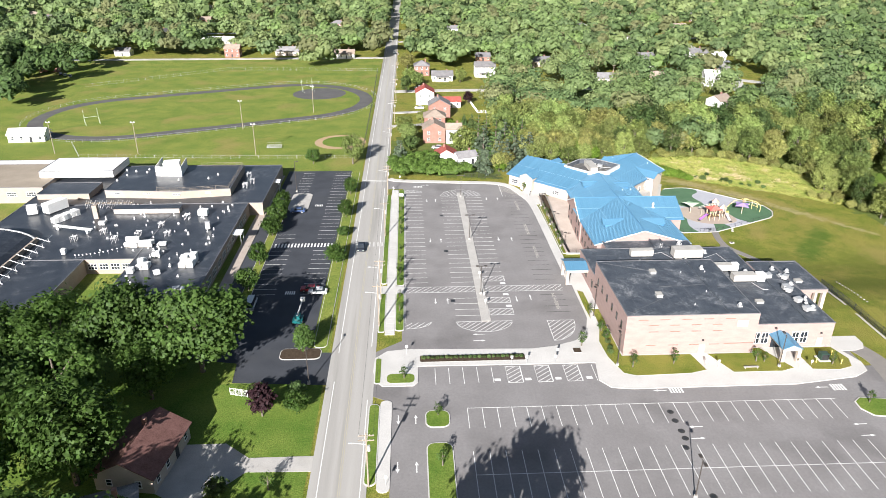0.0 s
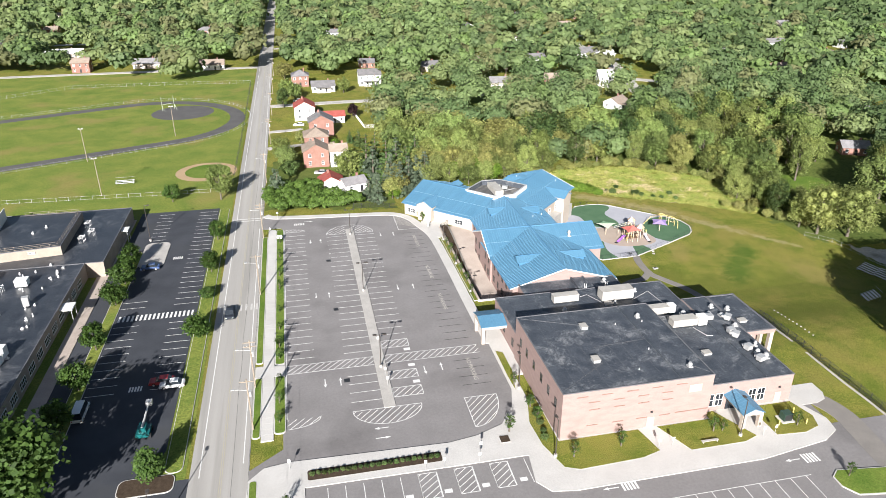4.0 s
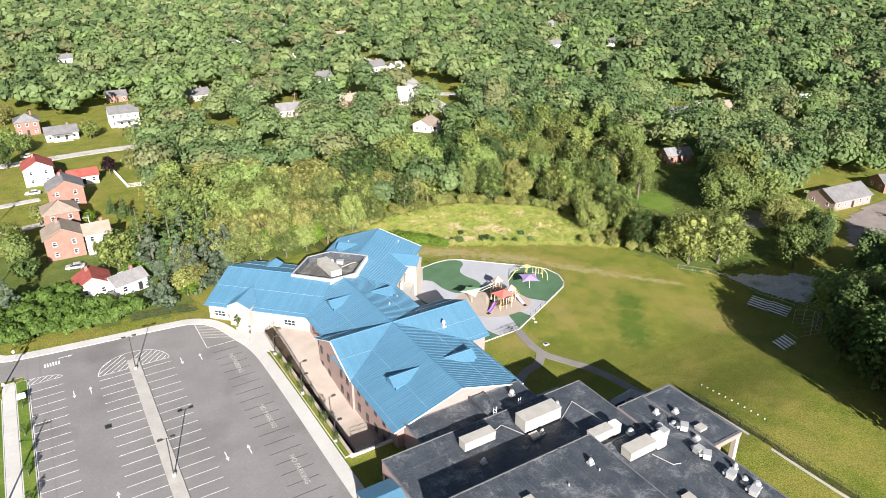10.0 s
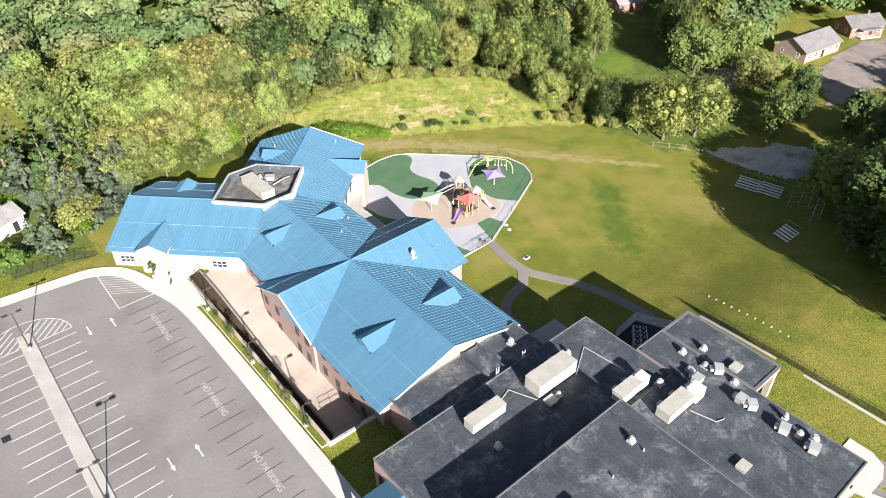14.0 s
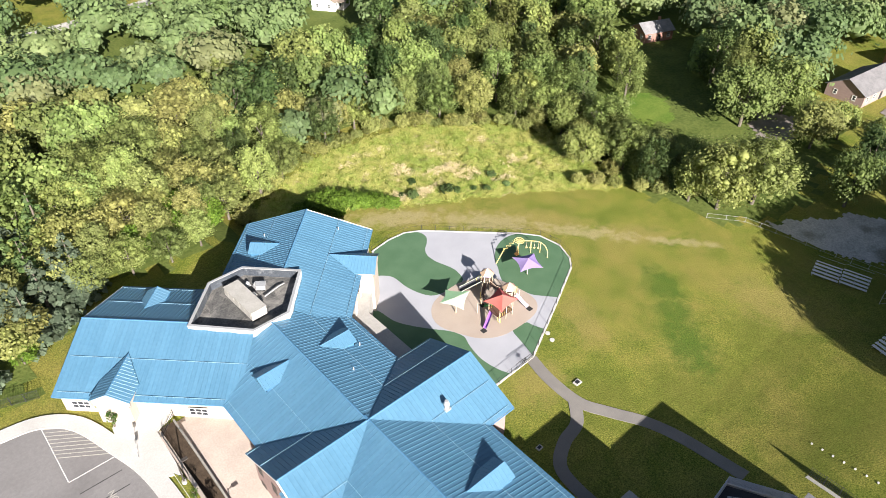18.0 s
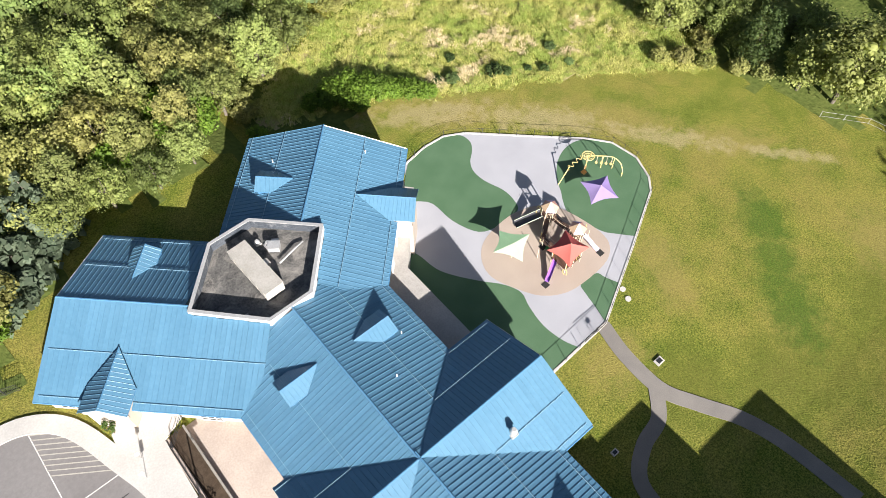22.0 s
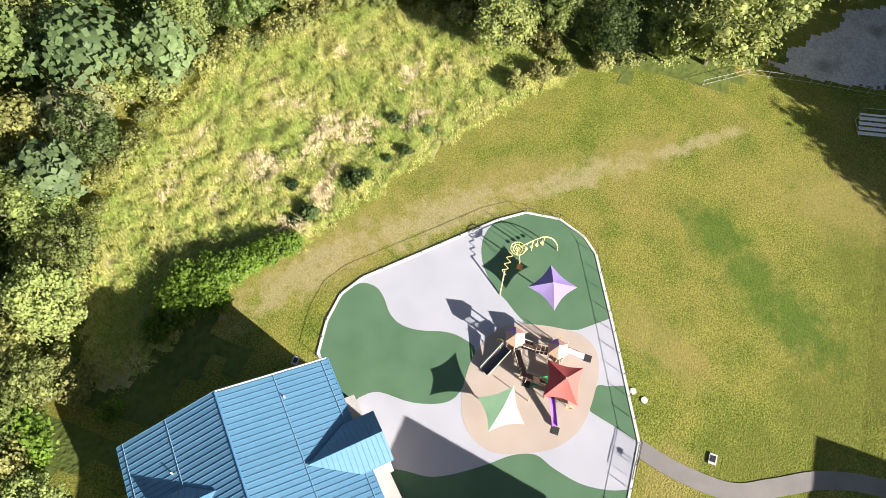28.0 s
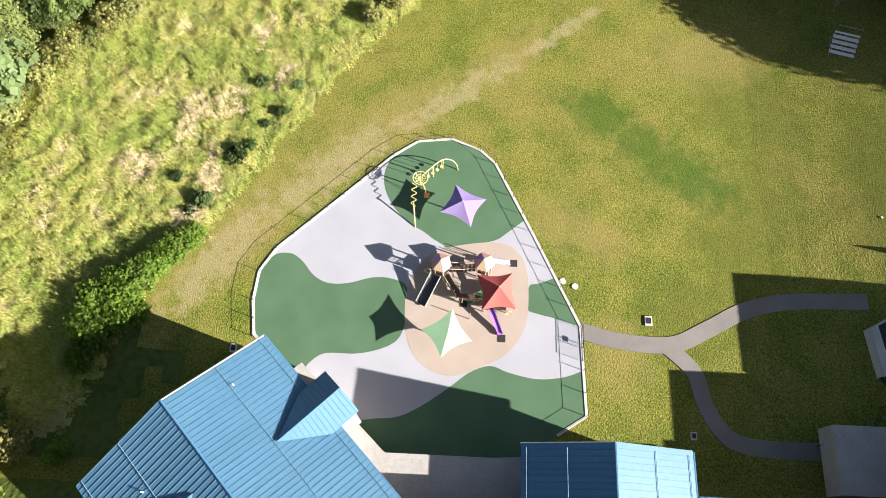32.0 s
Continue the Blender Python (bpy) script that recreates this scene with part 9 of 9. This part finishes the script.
bleachers(145.0, 169.3, -77.6, 5)
bleachers(146.0, 164.7, -77.6, 5)
bleachers(131.4, 154.4, -104.5, 5, 3.4)
bleachers(-56.6, 270.7, 0, 3, 6)
for x, y in ((-144.1, 312.2), (-57.2, 378.6)):
    t = thing("goal_posts", (x, y, 0), "pale yellow field goal posts on the infield", "goal posts", "goal posts")
    part("crossbar", Geo().tube((x - 2.5, y - 1.5, 3.0), (x + 2.5, y + 1.5, 3.0), 0.07, 0.07, 6), SAILWHITE, t)
    for s in (-1, 1):
        part("upright", Geo().tube((x + 2.5 * s, y + 1.5 * s, 0), (x + 2.5 * s, y + 1.5 * s, 6.5), 0.07, 0.06, 6), SAILWHITE, t)
        part("brace", Geo().tube((x + 2.5 * s, y + 1.5 * s, 2.6), (x + 2.5 * s + 1.5, y + 1.5 * s - 2.4, 0), 0.05, 0.05, 6), SAILWHITE, t)


# ---- vehicles ----
CARPAINT = {k: mat(k + "_car_paint", tuple(0.9 * q for q in c), c, 2, 0.5, 0.3, 0.0, 0.5) for k, c in (("red", (0.30, 0.03, 0.03)), ("white", (0.72, 0.72, 0.70)), ("dark", (0.03, 0.035, 0.045)), ("blue", (0.06, 0.10, 0.22)), ("silver", (0.40, 0.41, 0.42)), ("teal", (0.012, 0.12, 0.12)))}


def car(x, y, turn, paint, label, pickup=False, van=False, z=0.0, name="car"):
    t = thing(name, (x, y, z), label, "vehicle", "parked vehicles")
    m = pose(x, y, z, 0, 0, turn)
    L, Wd = (5.4, 1.9) if pickup or van else (4.5, 1.8)

    def ring_body(prof, w0, w1):
        n = len(prof)
        v = [m @ Vector((s * (w0 if h < 0.95 else w1) / 2, yy, h)) for s in (-1, 1) for yy, h in prof]
        return Geo().add(v, [tuple(range(n)), tuple(range(n, 2 * n))[::-1]] + [((i + 1) % n, i, i + n, (i + 1) % n + n) for i in range(n)])

    hl = L / 2
    part("body", ring_body([(-hl, 0.35), (-hl, 0.75), (-hl + 0.25, 0.9), (hl - 0.2, 0.92), (hl, 0.72), (hl, 0.35)], Wd, Wd), CARPAINT[paint], t)
    if van:
        cab = [(-hl + 0.1, 0.9), (-hl + 0.15, 2.1), (hl - 1.3, 2.1), (hl - 0.5, 0.92)]
    elif pickup:
        cab = [(-0.4, 0.9), (-0.3, 1.65), (0.9, 1.65), (1.5, 0.9)]
    else:
        cab = [(-hl + 0.5, 0.9), (-hl + 1.0, 1.42), (0.35, 1.44), (1.1, 0.9)]
    part("cabin_glass", ring_body(cab, Wd - 0.2, Wd - 0.3), GLASS, t)
    a, b = cab[1], cab[2]
    part("roof", Geo().add([m @ Vector((s * (Wd - 0.42) / 2, yy, h)) for h in (a[1] - 0.02, a[1] + 0.05) for s, yy in ((-1, a[0] + 0.05), (1, a[0] + 0.05), (1, b[0]), (-1, b[0]))], [(3, 2, 1, 0), (4, 5, 6, 7), (0, 1, 5, 4), (1, 2, 6, 5), (2, 3, 7, 6), (3, 0, 4, 7)]), CARPAINT[paint], t)
    if pickup:
        part("cargo_bed", Geo().obox(m @ Vector((0, -hl + 1.15, 0.93)), (Wd - 0.35, 1.8, 0.06), turn), DARKMETAL, t)
    for sx in (-1, 1):
        for yy in (-hl + 0.85, hl - 0.85):
            c = m @ Vector((sx * (Wd / 2 - 0.12), yy, 0.34))
            ax = (m.to_3x3() @ Vector((0.13, 0, 0)))
            wheel = part("wheel", Geo().tube(c - ax, c + ax, 0.34, 0.34, 12), MATBLACK, t)
            part("rim", Geo().tube(c + ax * sx * 0.95, c + ax * sx * 1.06, 0.2, 0.2, 10), METAL, wheel)
        part("headlight", Geo().obox(m @ Vector((sx * Wd * 0.36, hl - 0.02, 0.68)), (0.34, 0.08, 0.14), turn), SAILWHITE, t)
        part("tail_light", Geo().obox(m @ Vector((sx * Wd * 0.4, -hl + 0.02, 0.7)), (0.2, 0.08, 0.16), turn), CARPAINT["red"], t)
    return t


car(-16.3, 173.2, 180, "dark", "dark blue pickup on the road", True)
car(-27.2, 149.4, 90, "red", "red and white car parked in the old car park")
car(-25.2, 148.0, 90, "white", "white car parked beside a red car", van=False)
car(-39.8, 142.5, 0, "white", "white utility truck parked under the trees", van=True)
car(-37.4, 201.0, 90, "blue", "dark blue car parked in a marked bay")
for x, y, r, c in ((2.5, 336, 80, "white"), (8.5, 268, 80, "silver"), (3, 384, 90, "white"), (18.5, 256, 20, "white"), (-205, 425, 20, "white"), (-201, 422, 20, "silver"), (-209, 428, 20, "dark"), (196, 440, 10, "dark"), (210, 462, 100, "silver"), (46, 411, 10, "dark")):
    car(x, y, r, c, c + " car parked near a house")
t = thing("boom_lift", (-28.0, 135.0, 0), "teal wheeled boom lift parked in the old car park", "boom lift")
part("chassis", Geo().box(-29.1, -26.9, 133.4, 136.2, 0.35, 1.0), CARPAINT["teal"], t)
part("turret", Geo().box(-28.6, -27.4, 133.8, 135.6, 1.0, 1.9), CARPAINT["teal"], t)
part("boom", Geo().tube((-28.0, 134.2, 1.9), (-27.4, 138.8, 3.4), 0.2, 0.14, 8), METAL, t)
part("basket", Geo().box(-27.9, -26.9, 138.6, 139.6, 2.9, 3.7), METAL, t)
for x in (-29.1, -26.9):
    for y in (133.8, 135.8):
        part("wheel", Geo().tube((x - 0.18, y, 0.42), (x + 0.18, y, 0.42), 0.42, 0.42, 12), MATBLACK, t)


# ---- plant terrace behind the kitchen wing ----
# the floor's dark colour stands in for the deep shade behind the building
solid("pavement_plant_terrace", Geo().prism([(85.0, 149.7), (95.5, 149.7), (95.3, 151.3), (93.2, 155.1), (91.7, 157.9), (86.2, 157.4), (85.0, 156.8)], -4.8, -2.5), DARK_ASPHALT, "asphalt plant terrace behind the school, coloured dark for shade", "pavement", kind="structure")
TERRACE = [(95.6, 149.4), (95.4, 151.35), (93.3, 155.2), (91.8, 158.05), (86.2, 157.55)]
solid("retaining_wall", Geo().ribbon(TERRACE, 0.3, -2.2, 2.6), CONCRETE, "pale concrete retaining wall of the plant terrace", "retaining wall")
SCREEN = mat("pale_grey_screen", (0.50, 0.53, 0.58), (0.60, 0.63, 0.67), 2, 0.2, 0.5, 0.03, 0.4)
guard = railing([(x, y, -2.2) for x, y in TERRACE], "pale grey slatted guard railing round the plant terrace", 1.5, 1.1, material=SCREEN)
for a, b in zip(TERRACE, TERRACE[1:]):
    for k in range(9):
        z = -1.98 + 0.14 * k
        part("slat", Geo().ribbon([a, b], 0.04, z + 0.09, 0.09), SCREEN, guard)
t = thing("condenser_unit", (88.3, 154.5, -2.5), "large grey condenser with eight round fans on the terrace", "condenser")
m = pose(88.3, 154.5, -2.5, 0, 0, 40)
part("casing", Geo().obox(m @ Vector((0, 0, 0.75)), (4.4, 2.2, 1.4), 40), METAL, t)
part("base_rail", Geo().obox(m @ Vector((0, 0, 0.03)), (4.5, 2.3, 0.08), 40), DARKMETAL, t)
for i in range(4):
    for j in range(2):
        p = m @ Vector((-1.56 + 1.04 * i, -0.52 + 1.04 * j, 1.45))
        fan = part("fan_ring", Geo().tube(p, p + Vector((0, 0, 0.16)), 0.44, 0.44, 16), DARKMETAL, t)
        part("fan_hub", Geo().tube(p + Vector((0, 0, 0.16)), p + Vector((0, 0, 0.2)), 0.14, 0.14, 10), METAL, fan)


# ---- small furniture of the car park and the school front ----
def sign(x, y, h=2.0, turn=0, material=WHITE, w=0.45, z=0.12, label="small white traffic sign on a thin post"):
    t = thing("traffic_sign", (x, y, z), label, "sign", "traffic signs")
    part("post", Geo().tube((x, y, z - 0.1), (x, y, z + h), 0.03, 0.03, 6), METAL, t)
    part("plate", Geo().obox((x, y - 0.05, z + h - 0.3), (w, 0.03, 0.6), turn), material, t)


for x, y in ((17.0, 116.3), (20.0, 116.3), (25.8, 116.3), (-4.0, 121), (26.6, 118.7), (-7.3, 84.0), (55.4, 113.2), (57.9, 113.2), (74.2, 112.4), (76.4, 112.4), (-8.2, 217), (-6.2, 228.6), (14.2, 139.8), (14.2, 143.0), (14.2, 154.0), (35.6, 210.5), (36.2, 212.8)):
    sign(x, y)
t = thing("notice_board", (-5.6, 212.9, 0.15), "white boxed sign in the planted strip", "sign")
part("box", Geo().box(-6.3, -4.9, 212.4, 213.2, 0.5, 1.3), WHITE, t)
for x in (-6.1, -5.1):
    part("post", Geo().tube((x, 212.8, 0.1), (x, 212.8, 0.5), 0.06, 0.06, 6), METAL, t)
for x, y in ((76.9, 117.6), (78.6, 114.3), (83.2, 116.8), (83.4, 113.6)):
    solid("bollard", Geo().tube((x, y, 0.1), (x, y, 1.2), 0.11, 0.11, 10), YELLOWP, "yellow steel bollard guarding a transformer", "bollard", "bollards", base=(x, y, 0.1))
t = thing("transformer_box", (80.6, 115.4, 0.15), "green pad-mounted transformer box on a pale slab", "transformer")
part("slab", Geo().box(79.4, 81.8, 114.3, 116.5, 0.1, 0.3), CONCRETE, t)
part("cabinet", Geo().box(79.8, 81.4, 114.7, 116.1, 0.3, 1.7), mat("transformer_green", (0.03, 0.06, 0.045), (0.04, 0.075, 0.055), 1, 0.2, 0.5, 0.03), t)
part("door_panel", Geo().box(79.9, 81.3, 114.64, 114.72, 0.4, 1.6), DARKMETAL, t)
island("planter", rounded(30.4, 32.2, 119.8, 121.6, 0.2), "square tree pit with dark grating in the pavement", MULCH, 0.2, 0.12)
for x0, x1, y in ((63.0, 66.0, 112.6),):
    solid("bench", Geo().box(x0, x1, y, y + 0.45, 0.5, 0.58).box(x0 + 0.2, x0 + 0.3, y, y + 0.45, 0.1, 0.5).box(x1 - 0.3, x1 - 0.2, y, y + 0.45, 0.1, 0.5), PLAINCONC, "low concrete bench by the front walk", "bench", base=(x0, y, 0.1))
# paving joints of the road walk: single slabs
slab = mesh_of("paving_slab", Geo().box(-1.02, 1.02, -0.74, 0.74, -0.01, 0.012), CONCRETE)
walkway = bpy.data.objects["pavement_road_walk"]
for i in range(60):
    piece("paving_slab", slab, walkway, (-7.65, 129.3 + 1.52 * i, 0.14))
slab2 = mesh_of("paving_slab", Geo().box(-0.73, 0.73, -0.73, 0.73, -0.01, 0.012), PLAINCONC)
for i in range(9):
    for j in range(10):
        x, y = 61.5 + 1.5 * i, 198.2 + 1.5 * j
        if x < 74.2 and x > 69.5:
            piece("paving_slab", slab2, patio, (x, y, PZ + 0.04))
